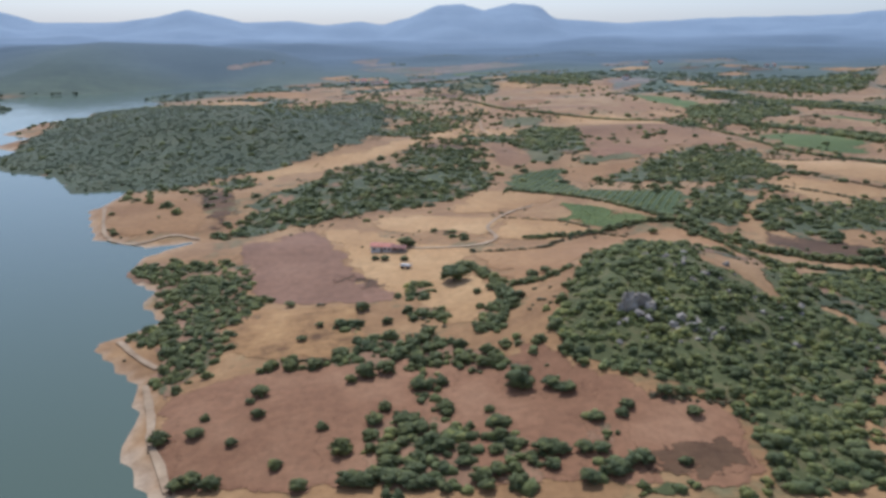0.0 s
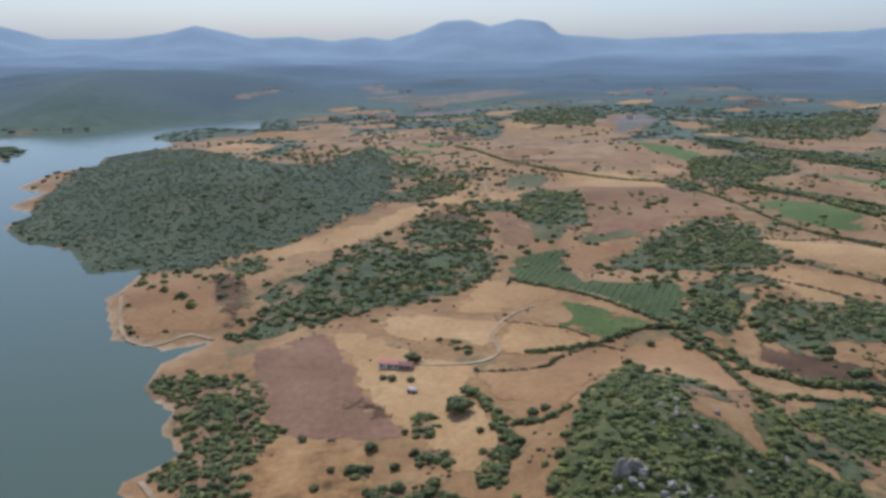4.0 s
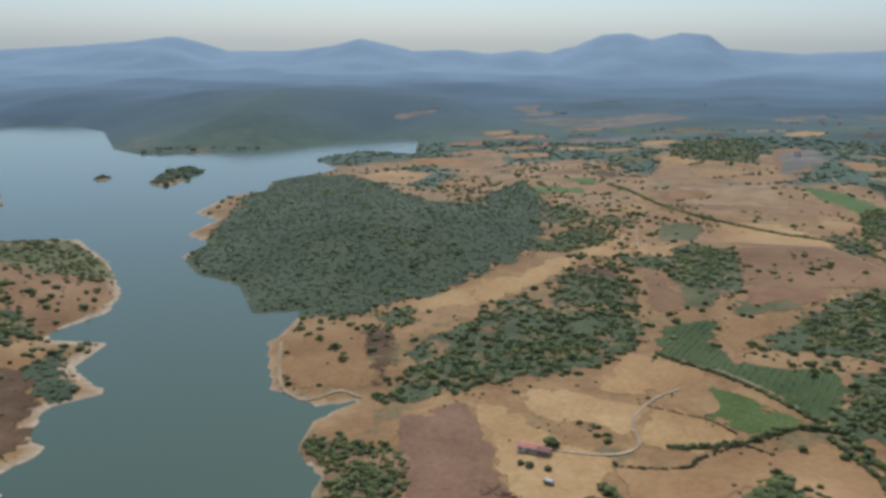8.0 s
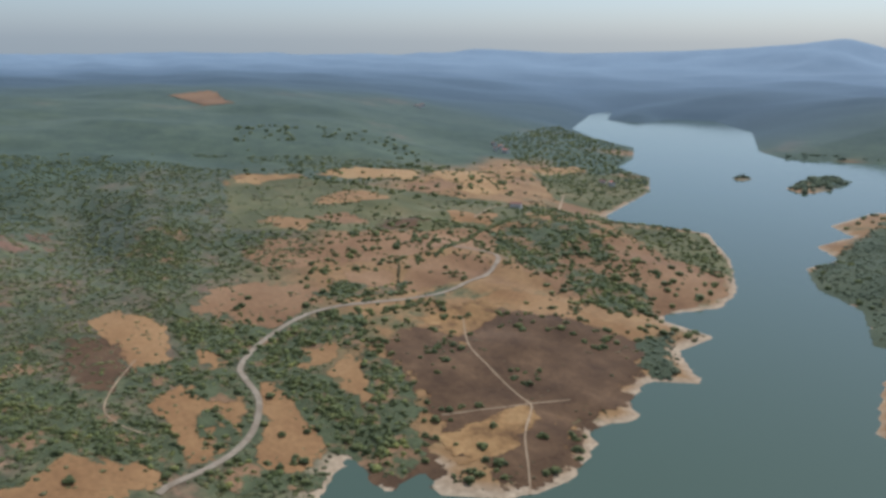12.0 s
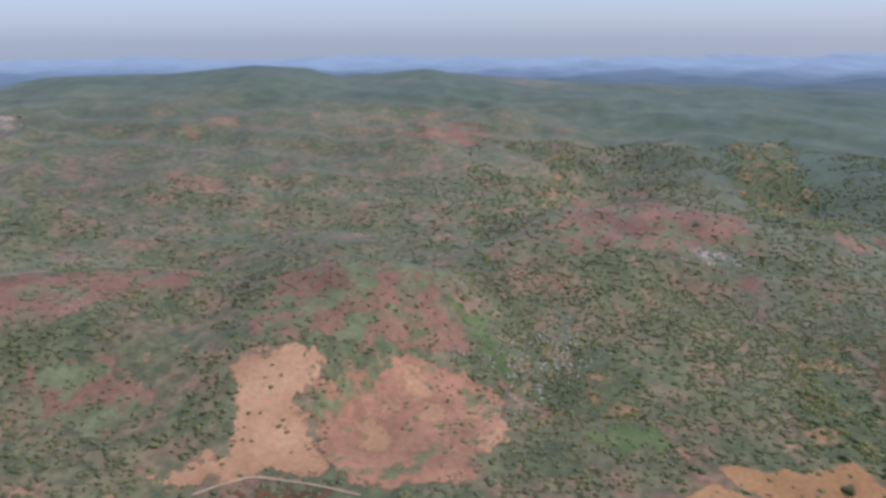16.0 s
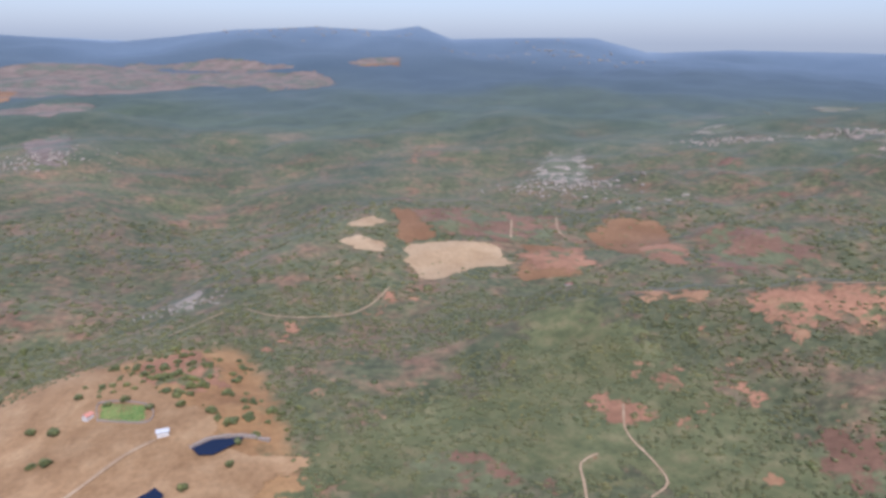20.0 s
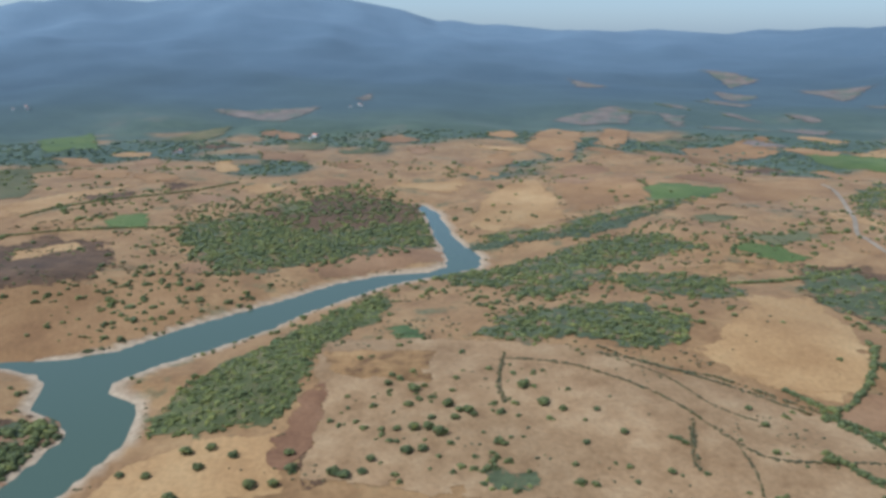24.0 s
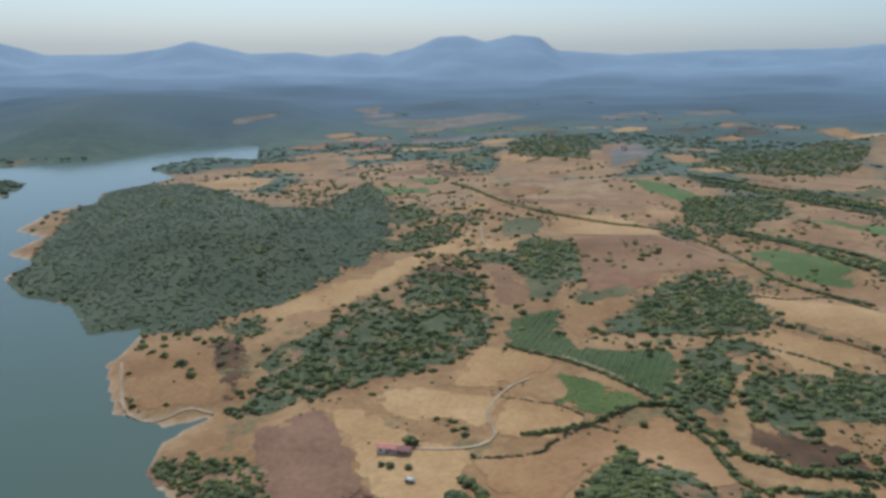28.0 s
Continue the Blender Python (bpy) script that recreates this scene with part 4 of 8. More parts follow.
field("pasture_field", "tan slope with scattered oaks", M_FALLOW,[(-564, 331), (-565, 414), (-499, 493), (-465, 433), (-485, 366), (-499, 311)])
field("pasture_field", "tan headland slope dotted with bushes", M_FALLOW,[(-436, 432), (-447, 511), (-432, 570), (-363, 599), (-327, 576), (-306, 502), (-319, 446), (-369, 424)])
field("grass_field", "pale dry grass on a hilltop", M_GOLD,[(-720, 570), (-808, 755), (-762, 920), (-729, 867), (-684, 676), (-672, 516)])
field("heath_field", "red-brown scrub patch on the slope", M_HEATH,[(-462, 101), (-457, 127), (-414, 128), (-372, 102), (-396, 91)])
field("heath_field", "russet heath on a hill crest", M_RED,[(-776, -116), (-778, -39), (-648, 42), (-589, 47), (-561, 3), (-543, -52), (-553, -85)])
field("stubble_field", "tan field with a shrubby edge below the slope", M_PASTURE,[(-321, 15), (-323, 51), (-338, 70), (-314, 86), (-298, 87), (-292, 47), (-307, 24)])
field("stubble_field", "pale tan field beside the road", M_PASTURE,[(-291, -2), (-307, 15), (-299, 40), (-291, 58), (-282, 63), (-285, 0)])
field("stubble_field", "golden yellow stubble field", M_STRAW,[(468, -332), (448, -365), (360, -335), (339, -320), (315, -289), (335, -259), (391, -239), (403, -294)])
field("grass_field", "orange-gold dry strip", M_GOLD,[(358, -365), (344, -390), (320, -409), (317, -388), (336, -364)])
field("grass_field", "orange dry paddock by the road", M_GOLD,[(241, -371), (225, -365), (201, -353), (189, -324), (186, -308), (208, -330)])
field("pasture_field", "pinkish pasture with hedges", M_FALLOW,[(316, -285), (320, -316), (281, -334), (250, -318), (251, -290), (299, -270)])
field("pasture_field", "pinkish pasture beside the road", M_PASTURE,[(344, -341), (317, -388), (281, -396), (249, -364), (246, -323), (281, -334), (324, -320)])
field("pasture_field", "tan pasture crossed by hedges", M_PASTURE,[(401, -135), (380, -167), (340, -197), (289, -209), (287, -182), (256, -166), (325, -125), (356, -120)])
field("pasture_field", "broad tan pasture", M_PASTURE,[(298, -196), (271, -222), (264, -238), (228, -249), (208, -220), (253, -170), (283, -179)])
field("stubble_field", "pale field in the valley", M_STRAW,[(966, -313), (998, -370), (757, -314), (733, -261), (844, -282)])
field("crop_field", "green field in the valley", M_CROP,[(1073, -831), (986, -919), (881, -846), (937, -779)])
field("meadow_field", "green meadow in the valley", M_MEADOW,[(854, -437), (878, -510), (816, -520), (776, -464), (789, -422)])
field("crop_field", "small green crop field", M_CROP,[(825, 153), (864, 109), (792, 106), (797, 136)])
field("vineyard", "dark green vineyard on the plain", M_VINE,[(586, 442), (694, 481), (834, 474), (833, 435), (657, 399), (604, 406)])
field("vineyard", "dark green vineyard on the plain", M_VINE,[(632, 526), (728, 549), (699, 497), (598, 456), (570, 477)])
field("crop_field", "green crop field on the plain", M_CROP,[(1510, 370), (1615, 288), (1371, 239), (1276, 303)])
field("meadow_field", "broad pale green meadow on the plain", M_MEADOW,[(962, 472), (1122, 458), (1173, 297), (1010, 248), (901, 312), (852, 406)])
field("heath_field", "grey-brown heath on a low hill", M_HEATH,[(539, 280), (604, 302), (686, 284), (790, 189), (752, 134), (648, 115), (595, 171), (594, 227), (559, 247), (522, 258)])
field("pasture_field", "tan hill slope dotted with oaks above the river", M_PASTURE,[(523, 254), (594, 227), (606, 193), (620, 110), (596, 61), (560, 36), (517, 84), (501, 121), (502, 161), (490, 239)])
field("meadow_field", "yellow-green marshy strip at the river head", M_MARSH,[(463, 247), (481, 235), (494, 183), (478, 193), (455, 231)])
field("heath_field", "brown heath on the river bank with trees", M_HEATH,[(364, 250), (389, 206), (419, 118), (398, 106), (343, 124), (305, 143), (282, 186), (290, 240), (345, 267)])
field("stubble_field", "yellow-tan field above the river", M_STRAW,[(522, 440), (558, 442), (603, 400), (511, 379)])
field("stubble_field", "pale sandy-yellow field on the river bank", M_STRAW,[(302, 89), (348, 67), (362, 38), (358, -6), (302, -7), (293, 87)])
field("bush_patch", "brown bare patch among oaks", M_HEATH,[(335, -9), (343, -32), (321, -43), (304, -23), (302, -9)])
field("pasture_field", "tan pasture between the woods", M_PASTURE,[(367, 317), (392, 264), (389, 241), (346, 268), (294, 243), (285, 254)])
field("heath_field", "olive heath flat", M_MEADOW,[(404, 347), (443, 315), (449, 263), (415, 252), (376, 314)])
field("scrub_patch", "bright green shrubby slope above the river", M_GULLY,[(376, 61), (425, 49), (475, 5), (578, -91), (518, -83), (454, -32), (388, -15), (368, -4), (367, 30)])
field("pasture_field", "broad tan pasture in front of the river woods", M_PASTURE,[(275, 324), (325, 332), (373, 328), (400, 258), (349, 263), (298, 253), (270, 263), (277, 292)])
field("stubble_field", "pale straw field on the plain", M_STRAW,[(525, 460), (579, 455), (603, 399), (527, 378), (527, 426)])
field("heath_field", "brown heath field inside a hedge", M_HEATH,[(175, 342), (198, 326), (215, 297), (191, 286), (170, 311)])
field("crop_field", "green crop field on the plain", M_CROP,[(318, 630), (362, 629), (381, 558), (336, 542), (316, 570)])
field("crop_field", "long green crop strip on the plain", M_CROP,[(413, 737), (509, 699), (552, 599), (518, 596), (460, 671)])
field("meadow_field", "olive meadow by the stream", M_MEADOW,[(395, 358), (438, 332), (454, 272), (406, 262), (380, 310)])
field("stubble_field", "pale tan field dotted with trees", M_STUBBLE,[(262, 533), (328, 483), (370, 408), (304, 409), (262, 469)])
field("pasture_field", "pink-tan pasture behind the hedge", M_PASTURE,[(183, 284), (228, 272), (257, 247), (253, 200), (215, 203), (191, 222), (193, 263)])
field("grass_field", "pale dry hilltop grass", M_GOLD,[(-792, 349), (-822, 389), (-783, 462), (-760, 426), (-764, 346)])
field("grass_field", "pale bare ground on a far ridge", M_FALLOW,[(-1465, 559), (-1493, 658), (-1324, 625), (-1295, 553)])
field("stubble_field", "pale tan field high on the far hill", M_FALLOW,[(63, -2255), (-47, -2320), (-47, -2200), (91, -2158)])
field("pasture_field", "brown heathy far upland", M_HAZY_UPLAND,[(704, -2420), (511, -2074), (707, -1794), (815, -1774)])
field("pasture_field", "brown heathy far upland", M_HAZY_UPLAND,[(394, -2051), (178, -2137), (110, -1957), (245, -1759)])
field("grass_field", "pale bare ground on the far plain", M_GOLD,[(846, 1455), (936, 1491), (836, 1279), (792, 1305)])
field("grass_field", "orange-tan far field", M_GOLD,[(935, -1786), (870, -1872), (739, -1650), (811, -1616)])
field("pasture_field", "tan hillside field in the valley", M_PASTURE,[(663, -619), (628, -738), (476, -659), (432, -574), (485, -555), (534, -528)])
field("meadow_field", "small round green meadow by the stream", M_GULLY,[(406, -501), (435, -553), (417, -572), (383, -541), (376, -500), (384, -482)])
field("heath_field", "brown scrub ground beside the road", M_HEATH,[(533, -416), (512, -463), (426, -474), (364, -443), (380, -388), (446, -369)])
field("heath_field", "brown scrub ground on the hill", M_HEATH,[(768, 68), (841, 15), (991, -105), (901, -194), (767, -168), (706, -79), (659, 10), (643, 42)])
field("pasture_field", "bare pink bank above the river", M_FALLOW,[(652, -37), (707, -113), (693, -167), (654, -159), (639, -104), (620, -49)])
field("heath_field", "dark heath beside the wood", M_HEATH,[(491, 339), (616, 333), (576, 303), (485, 262), (477, 295)])
field("heath_field", "red-brown heath slope among maquis", M_RED,[(-664, 102), (-756, 172), (-661, 151), (-611, 103)])
field("heath_field", "brown heath on the slope", M_RED,[(-593, -118), (-799, -117), (-796, -50), (-572, -32), (-524, -78)])
field("heath_field", "brown mottled heath with bushes by the shore", M_HEATH,[(-245, 286), (-243, 320), (-248, 346), (-234, 300), (-222, 277), (-210, 259), (-203, 236), (-217, 218), (-237, 233), (-239, 262)])
field("heath_field", "brown heath between the stream inlets", M_HEATH,[(-300, 198), (-291, 219), (-269, 226), (-236, 198), (-256, 173)])
field("pasture_field", "small tan terrace among trees", M_PASTURE,[(-365, 116), (-377, 132), (-380, 140), (-368, 142), (-362, 150), (-337, 130), (-342, 121), (-357, 116)])
field("pasture_field", "small tan terrace among trees", M_PASTURE,[(-340, 122), (-337, 131), (-318, 127), (-306, 111)])
field("pasture_field", "narrow tan field inside the road bend", M_PASTURE,[(-370, 154), (-363, 161), (-347, 161), (-325, 148), (-316, 135), (-321, 131), (-342, 146)])
field("pasture_field", "small tan clearing above the road", M_PASTURE,[(-420, 162), (-410, 178), (-393, 175), (-379, 162), (-392, 155)])
field("pasture_field", "small red-brown ploughed strip", M_RUST,[(-394, 128), (-399, 148), (-388, 145), (-382, 125)])
field("stubble_field", "long orange-tan field beside the winding road", M_PASTURE,[(-365, 175), (-363, 186), (-346, 187), (-321, 185), (-298, 179), (-285, 164), (-283, 145), (-293, 135), (-310, 144), (-334, 164)])
field("pasture_field", "small tan field below the road", M_PASTURE,[(-386, 201), (-392, 220), (-385, 238), (-363, 226), (-365, 208), (-366, 190)])
field("stubble_field", "tan field at the scrub's foot", M_PASTURE,[(-334, 65), (-329, 84), (-311, 86), (-299, 90), (-317, 50)])
field("stubble_field", "small tan field beside it", M_PASTURE,[(-324, 89), (-322, 101), (-304, 104), (-301, 93), (-311, 87)])
field("grass_field", "pale dry verge of a heath track", M_GOLD,[(-346, 292), (-326, 285), (-303, 280), (-282, 287), (-264, 287), (-265, 278), (-285, 268), (-312, 274)])
field("grass_field", "pale dry grass below the road", M_GOLD,[(-389, 302), (-390, 364), (-368, 357), (-359, 331), (-368, 310)])
field("stubble_field", "pale straw strip beside the headland wood", M_STRAW,[(-36, 582), (3, 605), (41, 651), (89, 684), (109, 747), (90, 645), (61, 657), (40, 629), (20, 594), (-23, 568)])
field("stubble_field", "pale straw fields on the far plain", M_STRAW,[(189, 784), (247, 781), (268, 707), (262, 677), (169, 698)])
field("pasture_field", "dusty pink pasture on the far plain", M_FALLOW,[(171, 684), (258, 666), (307, 616), (278, 583), (184, 574), (163, 579)])
field("pasture_field", "reddish pasture on the far plain", M_RUST,[(162, 575), (223, 571), (209, 544), (155, 532)])
field("meadow_field", "olive meadow on the far plain", M_MEADOW,[(131, 786), (175, 775), (160, 717), (119, 699)])
field("stubble_field", "pale straw field on the far plain", M_STRAW,[(55, 870), (140, 925), (131, 828), (64, 813)])
field("pasture_field", "dusty pink pasture on the far plain", M_FALLOW,[(190, 1015), (244, 990), (326, 834), (290, 821), (199, 831), (148, 894)])
field("pasture_field", "dusty pink far pasture", M_FALLOW,[(395, 1335), (466, 1341), (389, 1091), (341, 1067), (338, 1139)])
field("heath_field", "dark grey-brown heath on the plain", M_HEATH,[(461, 549), (496, 529), (582, 493), (693, 521), (662, 482), (589, 457), (516, 464)])
field("stubble_field", "pale straw field on the plain", M_STRAW,[(400, 417), (440, 421), (482, 386), (454, 352), (421, 358), (386, 403)])
field("stubble_field", "pale straw field with a few bushes", M_STRAW,[(243, 450), (287, 413), (278, 394), (233, 379), (228, 425)])
field("heath_field", "brown heath between the groves of the wood", M_HEATH,[(29, 601), (59, 631), (80, 611), (86, 562), (49, 528), (19, 561)])
field("scrub_patch", "patchy green weeds on dry ground", M_GULLY,[(480, -74), (495, -97), (454, -103), (431, -80)])
field("scrub_patch", "patchy green weeds on dry ground", M_GULLY,[(466, -50), (476, -64), (447, -66), (435, -50)])
field("scrub_patch", "russet bare ground beside the shrubs", M_RUST,[(443, -32), (455, -49), (395, -47), (382, -32)])
field("grass_field", "pale trodden dry grass on the bank", M_STRAW,[(429, -68), (447, -123), (408, -157), (370, -145), (376, -106), (384, -68)])
# western hills
field("pasture_field", "broad pale dusty pasture with scattered bushes", M_DUSTY,[(473, -29), (456, -93), (431, -143), (395, -194), (353, -238), (304, -270), (267, -289), (243, -294), (214, -240), (265, -100), (312, -9), (370, -24)])
field("pasture_field", "pale dusty pasture with hedges", M_DUSTY,[(407, -131), (355, -192), (276, -227), (225, -253), (195, -228), (321, -77), (423, -109)])
field("scrub_slope", "bright green maquis slope with bare spots", M_GREEN_SCRUB,[(-86, -513), (-118, -451), (-148, -404), (-169, -367), (-182, -310), (-194, -262), (-197, -234), (-153, -237), (-46, -324)])
field("scrub_slope", "bright green maquis slope above the farm", M_GREEN_SCRUB,[(43, -289), (33, -333), (-21, -367), (-95, -389), (-147, -379), (-137, -336), (-92, -271), (46, -280)])
field("pasture_field", "brown heathy upland fields", M_HAZY_UPLAND,[(1173, -1908), (807, -2345), (533, -2192), (151, -2074), (153, -1914), (400, -1861), (582, -1610), (1041, -1754)])
field("pasture_field", "brown heathy upland fields", M_HAZY_UPLAND,[(1047, -1571), (883, -1605), (659, -1510), (543, -1564), (496, -1240), (853, -1484)])
field("pasture_field", "brown heathy upland fields", M_HAZY_UPLAND,[(784, -2378), (501, -2339), (188, -2160), (396, -2131)])
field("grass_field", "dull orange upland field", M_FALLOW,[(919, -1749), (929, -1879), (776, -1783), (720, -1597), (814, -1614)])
field("stubble_field", "dull tan field high on the mountain", M_HAZY_UPLAND,[(100, -2206), (56, -2287), (-55, -2335), (-38, -2224), (68, -2175)])
field("bare_slope", "stony red-brown clearing on the spur", M_HAZY_UPLAND,[(510, -1139), (451, -1190), (382, -1007), (384, -942), (430, -981)])
field("bare_slope", "stony red-brown clearing on the spur", M_HAZY_UPLAND,[(629, -926), (604, -947), (550, -864), (579, -849)])
field("bare_slope", "tan worn ground on the valley flank", M_BARE,[(424, -615), (437, -666), (406, -662), (377, -608), (394, -592)])
field("bare_slope", "tan worn ground on the valley flank", M_BARE,[(367, -599), (348, -622), (325, -575), (346, -564)])
field("bare_slope", "tan worn ground on the valley flank", M_BARE,[(364, -520), (318, -530), (275, -530), (258, -486), (294, -465), (284, -431), (309, -435)])
field("bare_slope", "tan worn ground on the valley flank", M_BARE,[(330, -551), (296, -582), (274, -545), (302, -531)])
field("rock_slope", "pale bare quarry ground", M_QUARRY,[(-585, -984), (-666, -1017), (-753, -1035), (-801, -926), (-827, -805), (-750, -794), (-666, -716), (-619, -752), (-579, -749), (-520, -760), (-576, -894)])
field("rock_slope", "white quarry terrace", M_PALE_ROCK,[(-515, -767), (-591, -839), (-593, -764), (-580, -750), (-535, -748)])
field("rock_slope", "white quarry terrace", M_PALE_ROCK,[(-594, -771), (-665, -803), (-679, -747), (-662, -732), (-611, -748)])
field("rock_slope", "white quarry terrace", M_PALE_ROCK,[(-584, -893), (-611, -892), (-639, -867), (-606, -834)])
field("rock_slope", "white quarry terrace", M_PALE_ROCK,[(-661, -896), (-698, -905), (-705, -875), (-672, -872)])
field("rock_slope", "pale granite outcrop", M_SLABS,[(-433, -1162), (-525, -1237), (-529, -1130), (-497, -1086), (-448, -1130)])
field("rock_slope", "pale granite outcrop", M_SLABS,[(-661, -1413), (-754, -1474), (-624, -1235)])
field("rock_slope", "pale granite outcrop", M_SLABS,[(-514, -1048), (-569, -1084), (-505, -957)])
field("rock_slope", "pale granite outcrop", M_SLABS,[(-809, -1491), (-934, -1501), (-702, -1193)])
field("rock_slope", "pale granite outcrop", M_SLABS,[(-174, -901), (-228, -974), (-249, -927), (-196, -860)])
field("rock_slope", "pale granite outcrop", M_SLABS,[(-205, -1070), (-245, -1079), (-275, -1088), (-263, -1046), (-209, -1006)])
field("rock_slope", "pale granite outcrop", M_SLABS,[(-220, -745), (-320, -790), (-323, -775), (-227, -721)])
field("heath_field", "russet heath patch on the hillside", M_RUSSET,[(-385, -950), (-436, -939), (-419, -897), (-389, -902)])
field("heath_field", "russet heath patch on the hillside", M_RUSSET,[(-370, -756), (-423, -748), (-389, -695)])
field("heath_field", "russet heath patch on the hillside", M_RUSSET,[(-620, -586), (-675, -586), (-616, -535)])
field("heath_field", "russet heath patch on the hillside", M_RUSSET,[(-274, -873), (-288, -843), (-280, -832)])
field("bare_slope", "dull red eroded patch high on the hill", M_RED,[(-827, -620), (-944, -595), (-913, -563), (-821, -562), (-794, -586)])
field("bare_slope", "dull red eroded patch high on the hill", M_RED,[(-601, -574), (-659, -579), (-607, -529), (-589, -556)])
field("heath_field", "russet heath high on the hill", M_RUSSET,[(-1016, -374), (-1050, -325), (-992, -237), (-911, -261), (-873, -311)])
field("heath_field", "russet heath high on the hill", M_RUSSET,[(-777, -342), (-806, -314), (-738, -294)])
field("heath_field", "russet heath high on the hill", M_RUSSET,[(-718, -205), (-757, -187), (-689, -175)])
field("pasture_field", "narrow pink clearing on the hill", M_FALLOW,[(-802, -243), (-884, -242), (-856, -230), (-798, -233)])
field("heath_field", "russet heath on the rocky hill's crest", M_RUSSET,[(-572, -77), (-656, -75), (-658, -48), (-654, -7), (-637, 35), (-606, 14), (-590, -33), (-546, -53)])
field("heath_field", "russet heath on the rocky hill's crest", M_RUSSET,[(-551, 30), (-564, 45), (-516, 53), (-465, 40)])
field("heath_field", "russet heath on the rocky hill's crest", M_RUSSET,[(-487, -46), (-485, -28), (-446, -31)])
field("rock_slope", "pale outcrops on the rocky hill", M_SLABS,[(-571, 1), (-598, 7), (-585, 15), (-581, 30), (-601, 50), (-562, 41), (-550, 26), (-556, 11)])
field("rock_slope", "pale outcrops on the rocky hill", M_SLABS,[(-643, -33), (-660, -12), (-634, -13), (-632, -30)])
field("rock_slope", "pale rocky gully side", M_SLABS,[(-431, -85), (-468, -75), (-457, -58), (-431, -62), (-407, -57), (-424, -67)])
field("rock_slope", "pale rocky gully side", M_SLABS,[(-394, -88), (-415, -82), (-379, -76), (-367, -59), (-376, -77)])
field("meadow_field", "light green grassy gully", M_GULLY,[(-398, -144), (-410, -127), (-420, -109), (-382, -87), (-364, -54), (-353, -63), (-363, -83), (-371, -100), (-397, -117)])
field("meadow_field", "light green grassy gully", M_GULLY,[(-333, -54), (-347, -25), (-346, 8), (-327, 1), (-321, -27)])
field("heath_field", "red-brown heath on a flat shoulder", M_RED,[(-343, -226), (-383, -219), (-400, -192), (-420, -158), (-403, -128), (-391, -111), (-376, -103), (-350, -138), (-333, -162), (-319, -185), (-316, -207)])
field("heath_field", "russet heath on the shoulder", M_RUSSET,[(-388, -173), (-405, -147), (-394, -122), (-387, -110), (-375, -126), (-370, -149)])
field("heath_field", "russet heath on the shoulder", M_RUSSET,[(-362, -215), (-385, -185), (-378, -168), (-354, -184)])
field("heath_field", "russet heath along a ridge", M_RUSSET,[(-289, -391), (-333, -356), (-364, -318), (-374, -282), (-368, -261), (-353, -286), (-341, -299), (-299, -297), (-280, -323), (-275, -356)])
field("heath_field", "russet heath along a ridge", M_RUSSET,[(-326, -363), (-344, -341), (-369, -293), (-403, -276), (-362, -258), (-345, -293), (-330, -310), (-308, -313), (-284, -322)])
field("bare_slope", "orange bare earth along a ridge", M_BARE,[(-209, -441), (-232, -429), (-268, -408), (-290, -388), (-268, -365), (-246, -361), (-241, -380), (-226, -377), (-213, -358), (-200, -361), (-210, -386), (-199, -392), (-203, -415)])
field("bare_slope", "orange clay scar below the ridge", M_CLAY,[(-152, -455), (-181, -450), (-197, -433), (-189, -420), (-172, -432), (-150, -435)])
field("bare_slope", "orange clay scar below the ridge", M_CLAY,[(-219, -420), (-230, -413), (-208, -385), (-202, -394)])
field("bare_slope", "orange clay scar below the ridge", M_CLAY,[(-210, -386), (-224, -377), (-212, -364), (-200, -362)])
field("bare_slope", "orange clay scar below the ridge", M_CLAY,[(-243, -388), (-255, -380), (-246, -364), (-241, -371)])
field("bare_slope", "orange clay scar below the ridge", M_CLAY,[(-218, -433), (-267, -405), (-285, -388), (-265, -391), (-227, -421)])
field("bare_slope", "orange bare earth patch among bushes", M_BARE,[(-174, -412), (-178, -404), (-177, -388), (-170, -392)])
field("bare_slope", "orange bare earth patch among bushes", M_BARE,[(-153, -423), (-163, -418), (-159, -411)])
field("bare_slope", "orange bare earth patch among bushes", M_BARE,[(-129, -359), (-147, -374), (-157, -375), (-147, -352), (-132, -349)])
field("bare_slope", "orange bare earth patch among bushes", M_BARE,[(-127, -380), (-136, -383), (-127, -362), (-124, -368)])
field("bare_slope", "orange bare earth patch among bushes", M_BARE,[(-167, -351), (-190, -336), (-180, -327), (-162, -335)])
field("bare_slope", "orange bare earth patch among bushes", M_BARE,[(-147, -343), (-160, -341), (-144, -320), (-142, -331)])
field("bare_slope", "orange bare earth patch among bushes", M_BARE,[(-88, -343), (-104, -362), (-130, -341), (-123, -322), (-103, -326)])
field("bare_slope", "orange bare earth patch among bushes", M_BARE,[(-130, -329), (-145, -320), (-137, -314)])
field("bare_slope", "orange bare earth patch among bushes", M_BARE,[(-202, -316), (-216, -320), (-203, -299), (-188, -288)])
field("bare_slope", "orange bare earth patch among bushes", M_BARE,[(-168, -359), (-191, -359), (-181, -352)])
field("bare_slope", "orange bare earth patch among bushes", M_BARE,[(-165, -368), (-179, -373), (-171, -364)])
field("bare_slope", "orange bare earth patch among bushes", M_BARE,[(-188, -273), (-195, -272), (-190, -265)])
field("bare_slope", "orange clay gully among bushes", M_CLAY,[(-152, -281), (-163, -287), (-160, -261), (-149, -259)])
field("bare_slope", "orange clay gully among bushes", M_CLAY,[(-81, -297), (-91, -311), (-91, -303), (-83, -295)])
field("bare_slope", "orange clay gully among bushes", M_CLAY,[(-179, -242), (-186, -245), (-177, -233)])
